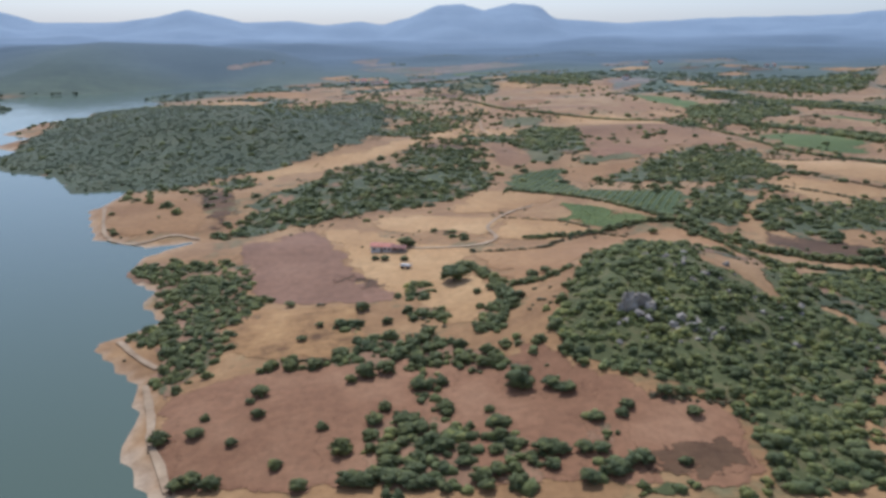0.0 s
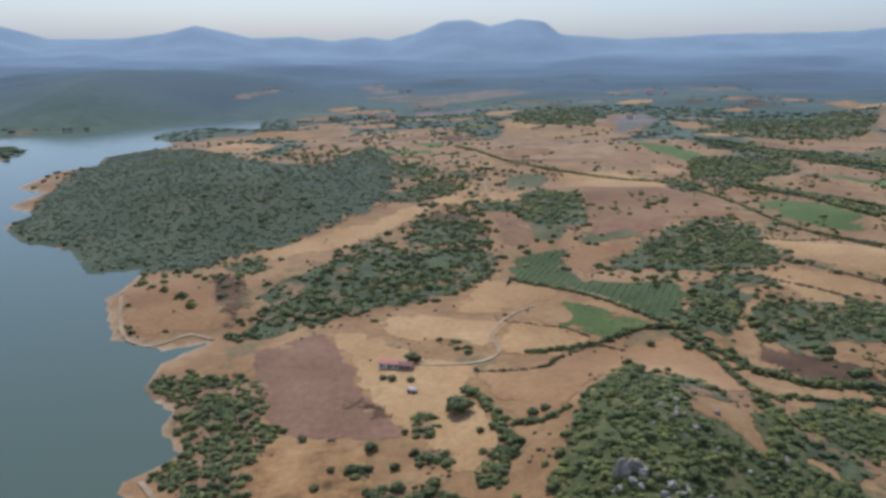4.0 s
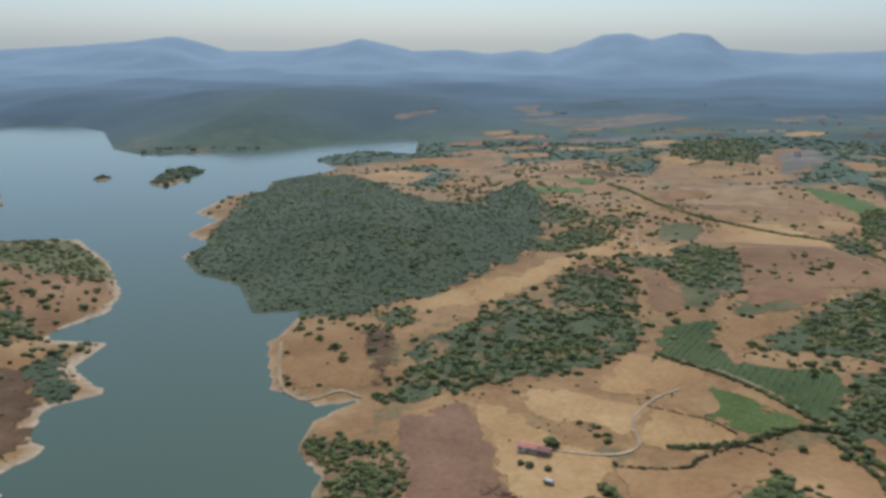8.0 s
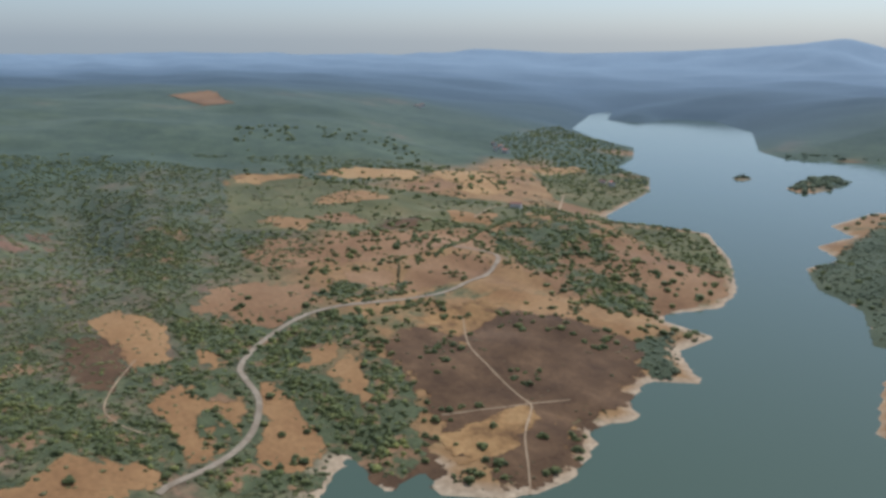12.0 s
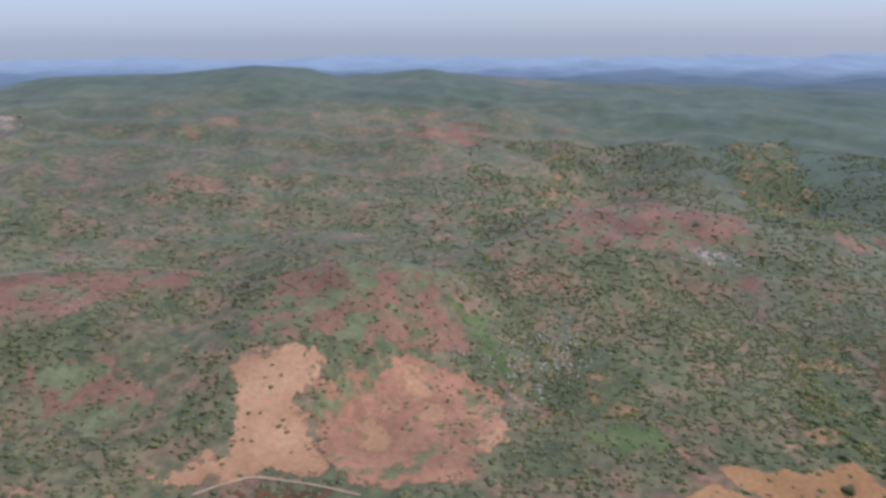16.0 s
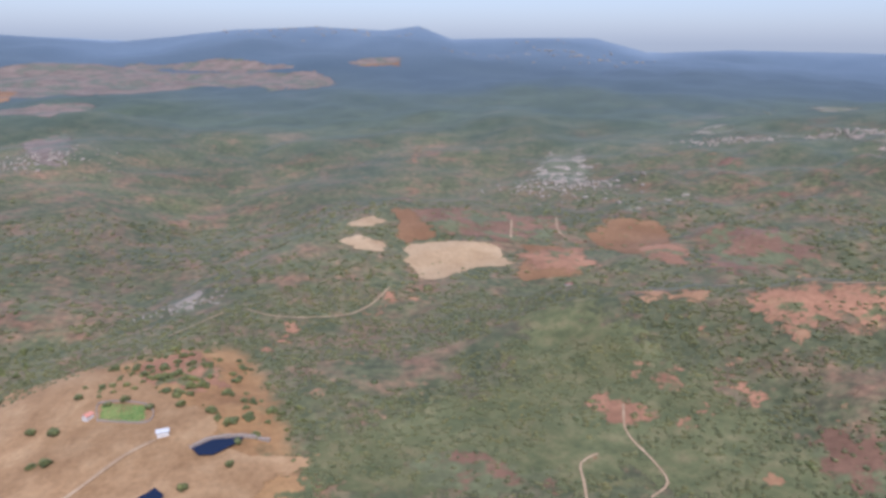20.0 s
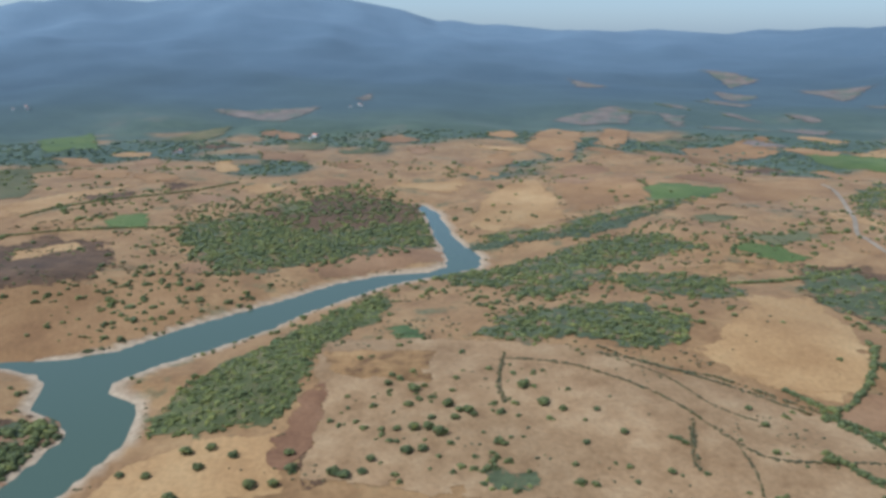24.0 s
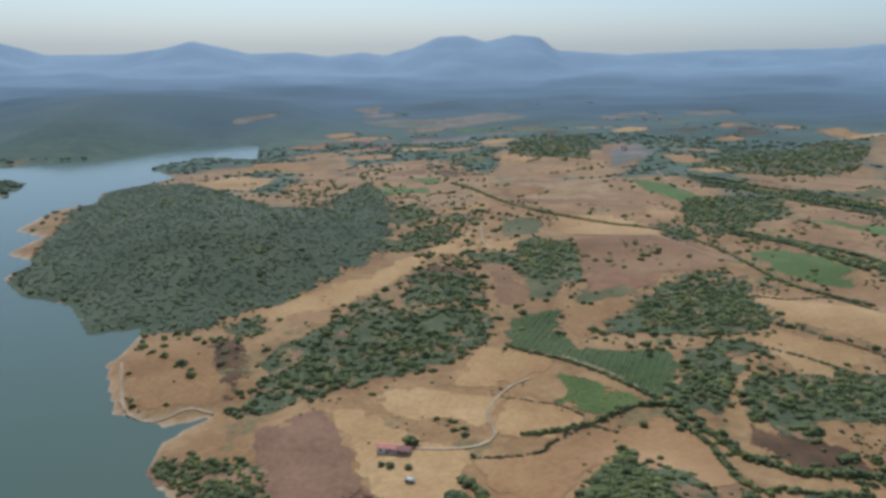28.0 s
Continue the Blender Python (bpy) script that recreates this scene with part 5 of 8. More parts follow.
field("bare_slope", "orange clay gully among bushes", M_CLAY,[(-199, -222), (-211, -224), (-205, -217)])
field("pasture_field", "pink-tan bare slope above the scrub", M_FALLOW,[(-171, -665), (-218, -708), (-255, -686), (-230, -604), (-228, -552), (-190, -599)])
field("pasture_field", "pink-tan bare slope above the scrub", M_FALLOW,[(-111, -628), (-161, -628), (-148, -558), (-114, -548), (-92, -541)])
field("heath_field", "red-brown heath on the slope", M_RED,[(-265, -636), (-336, -639), (-338, -565), (-254, -512), (-224, -523)])
field("heath_field", "red-brown heath on the slope", M_RED,[(-260, -299), (-293, -266), (-285, -221), (-244, -219), (-239, -251)])
field("heath_field", "red-brown heath on the slope", M_RED,[(-182, -310), (-213, -287), (-197, -257), (-175, -269)])
field("heath_field", "red-brown burnt-looking heath above the pale field", M_RED,[(-11, -705), (-89, -728), (-165, -732), (-155, -654), (-104, -617), (-90, -623), (-48, -640), (-25, -661)])
field("bare_slope", "pink-tan worn strip above the pale field", M_FALLOW,[(-5, -705), (-15, -706), (-42, -648), (-42, -627), (-13, -615), (-8, -652)])
field("bare_slope", "pink-tan worn ground beside the pale field", M_FALLOW,[(-177, -644), (-198, -706), (-255, -705), (-240, -625), (-209, -609), (-190, -610)])
field("bare_slope", "worn ground with bushes beside the pale field", M_BARE,[(-105, -611), (-175, -650), (-156, -558), (-114, -552), (-102, -564)])
field("bare_slope", "worn ground with bushes beside the pale field", M_BARE,[(-194, -623), (-240, -619), (-231, -547), (-204, -556)])
field("stubble_field", "oval pale straw field in the scrub", M_PALE_STRAW,[(-9, -603), (-21, -619), (-53, -622), (-81, -620), (-95, -615), (-100, -583), (-84, -574), (-62, -570), (-44, -550), (-22, -541), (-18, -565)])
field("grass_field", "small pale clearing in the scrub", M_PALE_STRAW,[(36, -611), (20, -628), (-3, -609), (1, -588), (25, -590)])
field("grass_field", "small pale clearing in the scrub", M_PALE_STRAW,[(39, -650), (11, -681), (-3, -658), (20, -642)])
field("rock_slope", "grey-white bare granite slab field", M_SLABS,[(-157, -891), (-213, -1083), (-275, -1094), (-255, -922), (-211, -858)])
field("rock_slope", "grey-white bare granite slab field", M_SLABS,[(154, -519), (139, -539), (118, -516), (119, -482), (133, -485)])
field("bare_slope", "stony slide on the far slope", M_BARE,[(-28, -997), (-43, -1148), (-55, -1130), (-45, -1007)])
field("heath_field", "faded pink-brown heath in the scrub", M_RED,[(-1, -309), (-18, -316), (-43, -314), (-75, -297), (-69, -277), (-25, -281)])
field("heath_field", "faded pink-brown heath in the scrub", M_RED,[(91, -303), (64, -308), (51, -297), (61, -289)])
field("bare_slope", "tan trodden ground among oaks", M_BARE,[(141, -372), (119, -417), (106, -424), (92, -401), (74, -369), (96, -358)])
field("bare_slope", "tan trodden ground among oaks", M_BARE,[(78, -445), (56, -460), (43, -456), (60, -437)])
field("bare_slope", "tan trodden ground among oaks", M_BARE,[(16, -477), (-2, -522), (-14, -514), (2, -481)])
field("bare_slope", "tan trodden ground among oaks", M_BARE,[(77, -418), (60, -437), (60, -405)])
field("bare_slope", "smooth orange-tan eroded slope", M_CLAY,[(-300, -205), (-312, -200), (-318, -184), (-328, -162), (-320, -162), (-304, -165), (-298, -161), (-282, -150), (-264, -130), (-255, -152), (-237, -179), (-223, -198), (-247, -191), (-267, -184), (-284, -191)])
field("bare_slope", "bare reddish eroded slope with tufts", M_BARE,[(-324, -160), (-350, -138), (-362, -115), (-358, -90), (-337, -75), (-306, -74), (-280, -75), (-262, -105), (-263, -132), (-284, -153), (-298, -162)])
field("bare_slope", "pale streak down the eroded slope", M_CLAY,[(-312, -147), (-326, -135), (-304, -120), (-291, -116), (-283, -129), (-302, -141)])
field("bare_slope", "pale streak down the eroded slope", M_CLAY,[(-343, -136), (-358, -126), (-344, -115), (-327, -101), (-313, -108), (-332, -126)])
field("bare_slope", "pale streak down the eroded slope", M_CLAY,[(-314, -92), (-335, -75), (-306, -74), (-295, -80)])
field("heath_field", "brown heath with tufts at the slope foot", M_HEATH,[(-233, -177), (-251, -159), (-257, -137), (-256, -115), (-243, -130), (-233, -164)])
field("pasture_field", "dusty tan flat pasture round a farm garden", M_DUSTY,[(200, -359), (198, -398), (154, -402), (125, -384), (97, -355), (76, -338), (76, -321), (58, -310), (24, -311), (50, -287), (53, -272), (156, -274), (200, -317)])
field("grass_field", "orange dry paddock by the road", M_GOLD,[(239, -367), (229, -368), (199, -353), (190, -329), (186, -312), (215, -343)])
field("meadow_field", "olive-green scrub flank of the settled hill", M_MEADOW,[(-804, 362), (-780, 436), (-708, 487), (-637, 539), (-578, 586), (-552, 707), (-465, 561), (-515, 507), (-529, 439), (-577, 341), (-615, 271)])
field("meadow_field", "olive-green scrub flank of the settled hill", M_MEADOW,[(-784, 797), (-735, 887), (-666, 933), (-608, 849), (-562, 699), (-602, 665)])
field("meadow_field", "olive-green scrub flank of the settled hill", M_MEADOW,[(-457, 585), (-433, 706), (-364, 639), (-332, 595), (-385, 567)])
field("grass_field", "pale dry fields on a settled hilltop", M_STRAW,[(-788, 453), (-804, 525), (-762, 603), (-716, 551), (-751, 490)])
field("grass_field", "pale dry fields on a settled hilltop", M_STRAW,[(-747, 600), (-778, 707), (-620, 612), (-620, 562), (-670, 560)])
field("grass_field", "pale dry fields on a settled hilltop", M_STRAW,[(-805, 775), (-784, 919), (-742, 895), (-741, 775)])
field("grass_field", "pale dry fields on a settled hilltop", M_STRAW,[(-793, 357), (-814, 401), (-792, 437), (-773, 379)])
field("pasture_field", "tan slope dotted with bushes above the shore", M_FALLOW,[(-515, 492), (-421, 507), (-378, 530), (-317, 565), (-306, 532), (-317, 475), (-365, 440), (-452, 456)])
field("pasture_field", "pale worn heath edge by the crossing", M_GOLD,[(-389, 301), (-392, 352), (-379, 372), (-367, 336), (-352, 311), (-320, 294), (-358, 300)])
field("pasture_field", "pale worn heath edge by the crossing", M_GOLD,[(-268, 245), (-269, 284), (-250, 297), (-223, 235), (-240, 224), (-266, 229)])
field("fallow_field", "pink field in the far valley, dulled by painted haze", M_HAZY_UPLAND,[(-62, 2104), (42, 2145), (24, 1961)])
field("fallow_field", "pink field in the far valley, dulled by painted haze", M_HAZY_UPLAND,[(-42, 1865), (140, 1844), (321, 1992), (373, 1820), (178, 1704), (33, 1737)])
field("fallow_field", "pink field in the far valley, dulled by painted haze", M_HAZY_UPLAND,[(368, 1219), (473, 1370), (419, 1134), (333, 1073)])
field("fallow_field", "pink field in the far valley, dulled by painted haze", M_HAZY_UPLAND,[(74, 1567), (205, 1540), (179, 1422), (77, 1503)])
field("pasture_field", "tan pasture in the far valley", M_DUSTY,[(-63, 1208), (125, 1187), (160, 1078), (19, 1041)])
field("pasture_field", "tan pasture in the far valley", M_DUSTY,[(16, 868), (125, 932), (130, 871), (49, 796)])
field("pasture_field", "tan pasture in the far valley", M_DUSTY,[(145, 970), (293, 986), (284, 846), (180, 862)])
field("stubble_field", "pale golden field in the valley", M_STRAW,[(922, -278), (1007, -372), (842, -342), (749, -288), (739, -224), (780, -213)])
field("stubble_field", "pale golden field in the valley", M_STRAW,[(1015, -162), (1017, -280), (941, -244), (991, -178)])
field("stubble_field", "pale golden field in the valley", M_STRAW,[(1012, -860), (1094, -1067), (1011, -1026), (972, -928)])
field("stubble_field", "pale golden field in the valley", M_STRAW,[(409, -274), (446, -322), (460, -373), (400, -365), (347, -336), (321, -304), (327, -277), (354, -253), (387, -252)])
field("pasture_field", "tan pasture in the valley", M_PASTURE,[(947, -365), (932, -481), (808, -443), (764, -333)])
field("pasture_field", "tan pasture in the valley", M_PASTURE,[(1306, -458), (1470, -569), (1342, -586), (1062, -446), (1237, -438)])
field("pasture_field", "tan pasture in the valley", M_PASTURE,[(1228, -546), (1411, -664), (1342, -679), (1134, -559)])
field("pasture_field", "tan pasture in the valley", M_PASTURE,[(860, -567), (863, -706), (758, -648), (760, -518)])
field("pasture_field", "tan pasture in the valley", M_PASTURE,[(1156, -670), (1222, -876), (1078, -803), (980, -592)])
field("pasture_field", "tan pasture in the valley", M_PASTURE,[(797, -736), (796, -845), (709, -754), (729, -683)])
field("pasture_field", "tan pasture in the valley", M_PASTURE,[(1138, -297), (1250, -423), (1103, -373), (1070, -295)])
field("pasture_field", "tan pasture in the valley", M_PASTURE,[(966, -946), (911, -1146), (869, -1179), (780, -1065), (851, -956), (862, -869)])
field("pasture_field", "dusty pink slope beyond the road", M_DUSTY,[(594, -553), (651, -738), (552, -765), (451, -633), (481, -552), (513, -518)])
field("crop_field", "green crop field in the valley", M_CROP,[(894, -469), (830, -548), (778, -498), (785, -427)])
field("crop_field", "green crop field in the valley", M_CROP,[(1072, -836), (940, -915), (868, -823), (972, -783)])
field("bare_slope", "pale clearings on the far wooded slope", M_HAZY_UPLAND,[(1604, -621), (1708, -804), (1655, -840), (1459, -731), (1466, -640)])
field("bare_slope", "pale clearings on the far wooded slope", M_HAZY_UPLAND,[(1926, 95), (1889, -166), (1655, -60), (1832, 40)])
field("bare_slope", "pale clearings on the far wooded slope", M_HAZY_UPLAND,[(2488, -1434), (2089, -1466), (2050, -1339)])
field("bare_slope", "pale clearings on the far wooded slope", M_HAZY_UPLAND,[(1871, -1412), (1847, -1654), (1652, -1391)])
field("bare_slope", "pale clearings on the far wooded slope", M_HAZY_UPLAND,[(2344, -947), (2034, -957), (2072, -871)])
field("bare_slope", "pale clearings on the far wooded slope", M_HAZY_UPLAND,[(1962, -236), (2112, -318), (1954, -293)])
field("bare_slope", "pale clearings on the far wooded slope", M_HAZY_UPLAND,[(1604, -868), (1545, -908), (1316, -761)])
field("bare_slope", "pale clearings on the far wooded slope", M_HAZY_UPLAND,[(1997, -1228), (1813, -1275), (1747, -1143)])
field("bare_slope", "pale clearings on the far wooded slope", M_HAZY_UPLAND,[(1216, -1261), (1247, -1364), (1156, -1252)])
field("grass_field", "orange-brown worn grass on the bank", M_GOLD,[(452, -33), (429, -100), (382, -84), (408, -36)])
field("grass_field", "orange-brown worn grass on the bank", M_GOLD,[(376, -362), (319, -415), (309, -407), (339, -351)])
field("grass_field", "orange-brown worn grass on the bank", M_GOLD,[(540, -265), (551, -366), (528, -420), (512, -362), (505, -261)])
field("scrub_patch", "russet ground beside the green shrubs", M_RUST,[(393, -17), (404, -33), (334, -20), (318, -5), (330, 5)])
field("heath_field", "grey-brown heath crown of the river hill", M_HEATH,[(565, 283), (653, 314), (740, 282), (778, 186), (712, 116), (626, 121), (592, 189), (608, 233), (556, 251), (503, 245)])
field("pasture_field", "orange-tan slope of the river hill", M_PASTURE,[(478, 237), (545, 250), (603, 211), (598, 143), (667, 69), (601, 47), (526, 85), (502, 121), (473, 224)])
field("crop_field", "green crop field with pale tracks", M_CROP,[(651, 476), (760, 512), (832, 473), (696, 428), (607, 430)])
field("crop_field", "green crop field with pale tracks", M_CROP,[(1375, 337), (1662, 296), (1391, 266)])
field("crop_field", "green crop field with pale tracks", M_CROP,[(839, 149), (871, 110), (792, 106)])
field("vineyard", "dark green field on the plain", M_VINE,[(666, 553), (712, 525), (620, 455), (555, 466)])
field("meadow_field", "pale olive meadow on the plain", M_MEADOW,[(841, 462), (998, 473), (1148, 282), (979, 247), (868, 343), (778, 416)])
field("meadow_field", "pale olive meadow on the plain", M_MEADOW,[(1477, 178), (1664, 37), (1495, 53)])
field("stubble_field", "pale straw field on the plain", M_STRAW,[(531, 447), (588, 433), (604, 398), (507, 371), (510, 431)])
field("stubble_field", "pale straw field on the plain", M_STRAW,[(853, 543), (1029, 547), (1033, 489), (837, 497)])
field("stubble_field", "pale straw field on the plain", M_STRAW,[(860, 312), (1010, 195), (1059, 127), (890, 212), (823, 286)])
field("stubble_field", "pale straw field on the plain", M_STRAW,[(1030, 704), (1167, 666), (1102, 603), (1030, 661)])
field("stubble_field", "pale straw field on the plain", M_STRAW,[(1160, 577), (1250, 470), (1166, 421), (1128, 515)])
field("heath_field", "broad dark brown dry heath by the shore", M_HEATH,[(-381, 253), (-356, 308), (-369, 350), (-347, 382), (-292, 411), (-260, 386), (-254, 352), (-234, 330), (-237, 293), (-219, 263), (-210, 232), (-224, 215), (-264, 225), (-296, 232), (-320, 244)])
field("grass_field", "golden trodden grass round a track crossing", M_GOLD,[(-272, 222), (-268, 258), (-268, 284), (-251, 276), (-236, 243), (-245, 214)])
field("grass_field", "golden trodden grass round a track crossing", M_GOLD,[(-386, 331), (-380, 360), (-364, 355), (-353, 314), (-328, 288), (-361, 308)])
field("grass_field", "golden dry strip along the wooded headland", M_STRAW,[(-87, 535), (-42, 577), (-4, 601), (51, 678), (107, 754), (89, 701), (18, 585), (-16, 540), (-69, 517)])
field("grass_field", "golden dry strip along the wooded headland", M_STRAW,[(-247, 1048), (-190, 1153), (-126, 1113), (-151, 991)])
track("dirt_track", "pale winding track on the hillside", M_TRACK, 1.8,[(125, -437), (112, -453), (100, -469)])
track("dirt_track", "pale winding track on the hillside", M_TRACK, 1.8,[(89, -475), (67, -465), (30, -472), (13, -489), (-2, -522)])
track("dirt_track", "pale footpath in the scrub", M_TRACK, 1.6,[(-113, -343), (-108, -320), (-113, -297), (-114, -282), (-104, -273)])
track("dirt_track", "pale footpath in the scrub", M_TRACK, 1.6,[(-91, -305), (-82, -299), (-80, -285), (-78, -272)])
track("dirt_track", "pale straight track up the slope", M_TRACK, 2.6,[(-114, -699), (-104, -638)])
track("dirt_track", "pale straight track up the slope", M_TRACK, 2.6,[(-159, -718), (-152, -675), (-153, -654)])
track("dirt_track", "pale worn path on the ridge crest", M_TRACK, 2.0,[(-249, -417), (-274, -403), (-288, -393)])
track("dirt_track", "pale worn path on the ridge crest", M_TRACK, 2.0,[(-316, -370), (-332, -356), (-344, -345)])
track("dirt_track", "pale worn path on the ridge crest", M_TRACK, 2.0,[(-365, -321), (-374, -303), (-380, -284)])
track("dirt_track", "stony field boundary track", M_TRACK, 1.8,[(-233, -179), (-246, -169), (-253, -161), (-256, -142), (-255, -117)])
track("dirt_track", "pale track to the farm garden", M_TRACK, 3.0,[(133, -282), (122, -297), (112, -312), (101, -322)])
track("dirt_track", "pale side track to the road", M_TRACK, 2.6,[(265, -400), (249, -393), (226, -370), (199, -353), (187, -323), (184, -310)])
track("road", "pale winding asphalt country road with verges", M_ROAD, 3.3,[(-295, 95), (-299, 101), (-305, 121), (-313, 138), (-327, 154), (-350, 168), (-372, 171), (-385, 175), (-406, 197), (-425, 230), (-429, 258), (-421, 299), (-415, 343), (-419, 385), (-439, 422), (-458, 433), (-479, 409)])
track("road", "long straight grey country road", M_ROAD, 4.4,[(147, -270), (179, -300), (220, -338), (263, -382), (288, -404), (328, -425), (374, -449), (423, -481), (464, -487), (525, -504), (575, -524), (597, -533), (665, -585), (793, -669), (835, -684)])
track("dirt_track", "pale dirt track to the barn", M_TRACK, 2.8,[(9, 331), (32, 325), (47, 326), (56, 336), (55, 356), (62, 373), (72, 387), (84, 396)])
track("dirt_track", "pale dirt track past the vineyard", M_TRACK, 2.4,[(109, 424), (128, 398), (139, 377), (146, 363)])
track("dirt_track", "pale dirt track along the shore", M_TRACK, 3.4,[(-47, 162), (-51, 173), (-56, 184), (-60, 200), (-67, 221)])
track("dirt_track", "pale dirt track along the shore", M_TRACK, 3.0,[(-85, 257), (-76, 243), (-66, 231)])
track("dirt_track", "pale dirt track along the headland shore", M_TRACK, 3.2,[(-154, 469), (-142, 427), (-131, 400), (-115, 389), (-105, 395), (-98, 400), (-85, 395)])
track("dirt_track", "dirt track across the heath", M_TRACK, 1.5,[(-373, 328), (-335, 300), (-304, 290), (-274, 283), (-264, 281), (-245, 257), (-223, 237), (-210, 225)])
track("dirt_track", "dirt track across the heath", M_TRACK, 1.5,[(-284, 236), (-274, 258), (-266, 283), (-257, 303)])
track("dirt_track", "white dirt track on the far slope", M_TRACK, 4.0,[(-621, 702), (-559, 626)])
track("dirt_track", "white dirt track on the far slope", M_TRACK, 3.2,[(-547, 494), (-570, 538), (-574, 566)])
track("dirt_track", "dirt track on the wooded slope", M_TRACK, 1.5,[(-414, 128), (-387, 107), (-367, 97), (-350, 101), (-342, 107)])
track("dirt_track", "pale side track to the road", M_TRACK, 2.4,[(273, -415), (234, -375), (200, -356), (190, -330), (183, -312)])
track("dirt_track", "pale side track to the creek", M_TRACK, 2.4,[(251, -368), (253, -352), (248, -320), (223, -282), (214, -245), (200, -229)])
track("dirt_track", "pale dirt track in the valley", M_TRACK, 2.4,[(406, -596), (379, -544), (369, -507), (356, -470)])
track("stream", "pale stony stream bed", M_TRACK, 3.5,[(625, 330), (576, 303), (531, 272), (491, 248)])
track("dirt_track", "white dirt track on the far plain", M_TRACK, 4.0,[(387, 1051), (371, 955), (372, 885)])
track("dirt_track", "pale dirt track on the far plain", M_TRACK, 2.4,[(171, 709), (219, 689), (260, 672), (279, 630), (299, 599)])
track("dirt_track", "pale dirt track through the fields", M_TRACK, 2.4,[(109, 764), (101, 692), (110, 656), (124, 640)])
wood("mixed_wood", 1.4, 1.7,[(-449, -104), (-415, -84), (-370, -83), (-343, -47), (-352, -13), (-400, -17), (-435, -50), (-417, -70)])
wood("mixed_wood", 1.4, 1.7,[(-460, 54), (-390, 61), (-350, 72), (-333, 91), (-317, 102), (-336, 116), (-384, 91), (-459, 82)])
wood("mixed_wood", 1.4, 1.7,[(-618, 189), (-652, 248), (-599, 247), (-516, 191), (-477, 167), (-548, 168)])
wood("mixed_wood", 1.4, 1.7,[(-459, 154), (-446, 181), (-404, 192), (-396, 173), (-430, 165)])
wood("mixed_wood", 0.7, 2.0,[(-982, 36), (-1054, 99), (-840, 116), (-648, 100), (-679, 64), (-821, 42)])
wood("mixed_wood", 0.7, 2.0,[(-914, -166), (-968, -148), (-809, -121), (-789, -140)])
wood("oak_grove", 1.5, 2.5,[(-3, 176), (4, 182), (14, 181), (23, 171), (24, 160), (21, 144), (3, 146), (-1, 158)])
wood("oak_grove", 1.5, 2.5,[(25, 168), (31, 176), (34, 163), (36, 150), (37, 143), (26, 142), (28, 155)])
wood("oak_grove", 1.5, 2.5,[(11, 196), (16, 213), (19, 208), (17, 194), (19, 182), (13, 183)])
wood("oak_grove", 1.5, 2.5,[(49, 170), (56, 168), (54, 155), (52, 143), (47, 143), (49, 155)])
wood("oak_grove", 1.5, 2.4,[(-34, 222), (-29, 226), (-8, 219), (-4, 231), (11, 234), (24, 222), (33, 210), (43, 198), (42, 192), (32, 200), (19, 208), (6, 213), (-11, 214), (-31, 217)])
wood("oak_grove", 1.5, 2.4,[(41, 217), (42, 236), (46, 245), (40, 244), (34, 241), (34, 230), (41, 214), (42, 198), (42, 183), (46, 196), (45, 208)])
wood("oak_grove", 1.5, 2.4,[(-82, 257), (-75, 276), (-60, 285), (-51, 294), (-39, 285), (-43, 265), (-51, 256), (-47, 243), (-47, 228), (-55, 217), (-58, 207), (-67, 221), (-67, 234), (-67, 240)])
wood("oak_grove", 1.5, 2.4,[(-81, 303), (-76, 321), (-53, 324), (-47, 313), (-47, 299), (-62, 272), (-73, 277)])
wood("oak_grove", 1.5, 2.4,[(-104, 334), (-100, 350), (-89, 336), (-81, 320), (-95, 322)])
wood("oak_grove", 1.5, 2.4,[(-92, 347), (-78, 341), (-55, 340), (-74, 332)])
wood("oak_grove", 1.5, 2.4,[(11, 273), (17, 284), (22, 278), (20, 260), (12, 262)])
wood("oak_grove", 1.5, 2.4,[(11, 249), (20, 256), (26, 245), (24, 237), (13, 243)])
wood("oak_grove", 1.5, 2.4,[(-12, 246), (-4, 241), (-1, 234), (-10, 238)])
trees("oak_tree", 5.2,[(31, 279)])
trees("oak_tree", 4.0,[(38, 187), (16, 333)])
trees("oak_tree", 2.5,[(4, 207), (-2, 206), (-31, 202), (-8, 168), (-6, 154), (-42, 163), (-37, 161), (-45, 163), (3, 186), (0, 180), (38, 156), (41, 155), (45, 143), (47, 182), (49, 180), (-10, 244), (-3, 257), (62, 265), (-54, 184)])
trees("oak_tree", 1.9,[(-6, 203), (-33, 198), (-44, 192), (-45, 184), (-30, 190), (-23, 165), (-35, 178), (-13, 180), (-17, 155), (29, 178), (46, 184), (61, 169), (59, 166), (76, 164), (67, 146), (-17, 246), (-6, 242), (5, 243), (-29, 272), (-40, 285), (-22, 236), (57, 264), (37, 260), (42, 261), (36, 245), (76, 172), (72, 172), (2, 317), (6, 315), (14, 312), (93, 236), (128, 337), (144, 332)])
wood("mixed_wood", 0.75, 2.4,[(-71, 450), (-51, 480), (-23, 512), (0, 549), (30, 508), (55, 527), (80, 502), (74, 464), (45, 424), (12, 415), (-13, 406), (-58, 416)])
wood("mixed_wood", 0.75, 2.4,[(18, 585), (45, 606), (83, 585), (83, 523), (55, 527), (23, 524)])
wood("mixed_wood", 0.75, 2.4,[(134, 461), (194, 517), (210, 527), (266, 536), (245, 476), (203, 440), (170, 458)])
wood("mixed_wood", 0.75, 2.4,[(178, 423), (212, 428), (185, 363), (160, 367)])
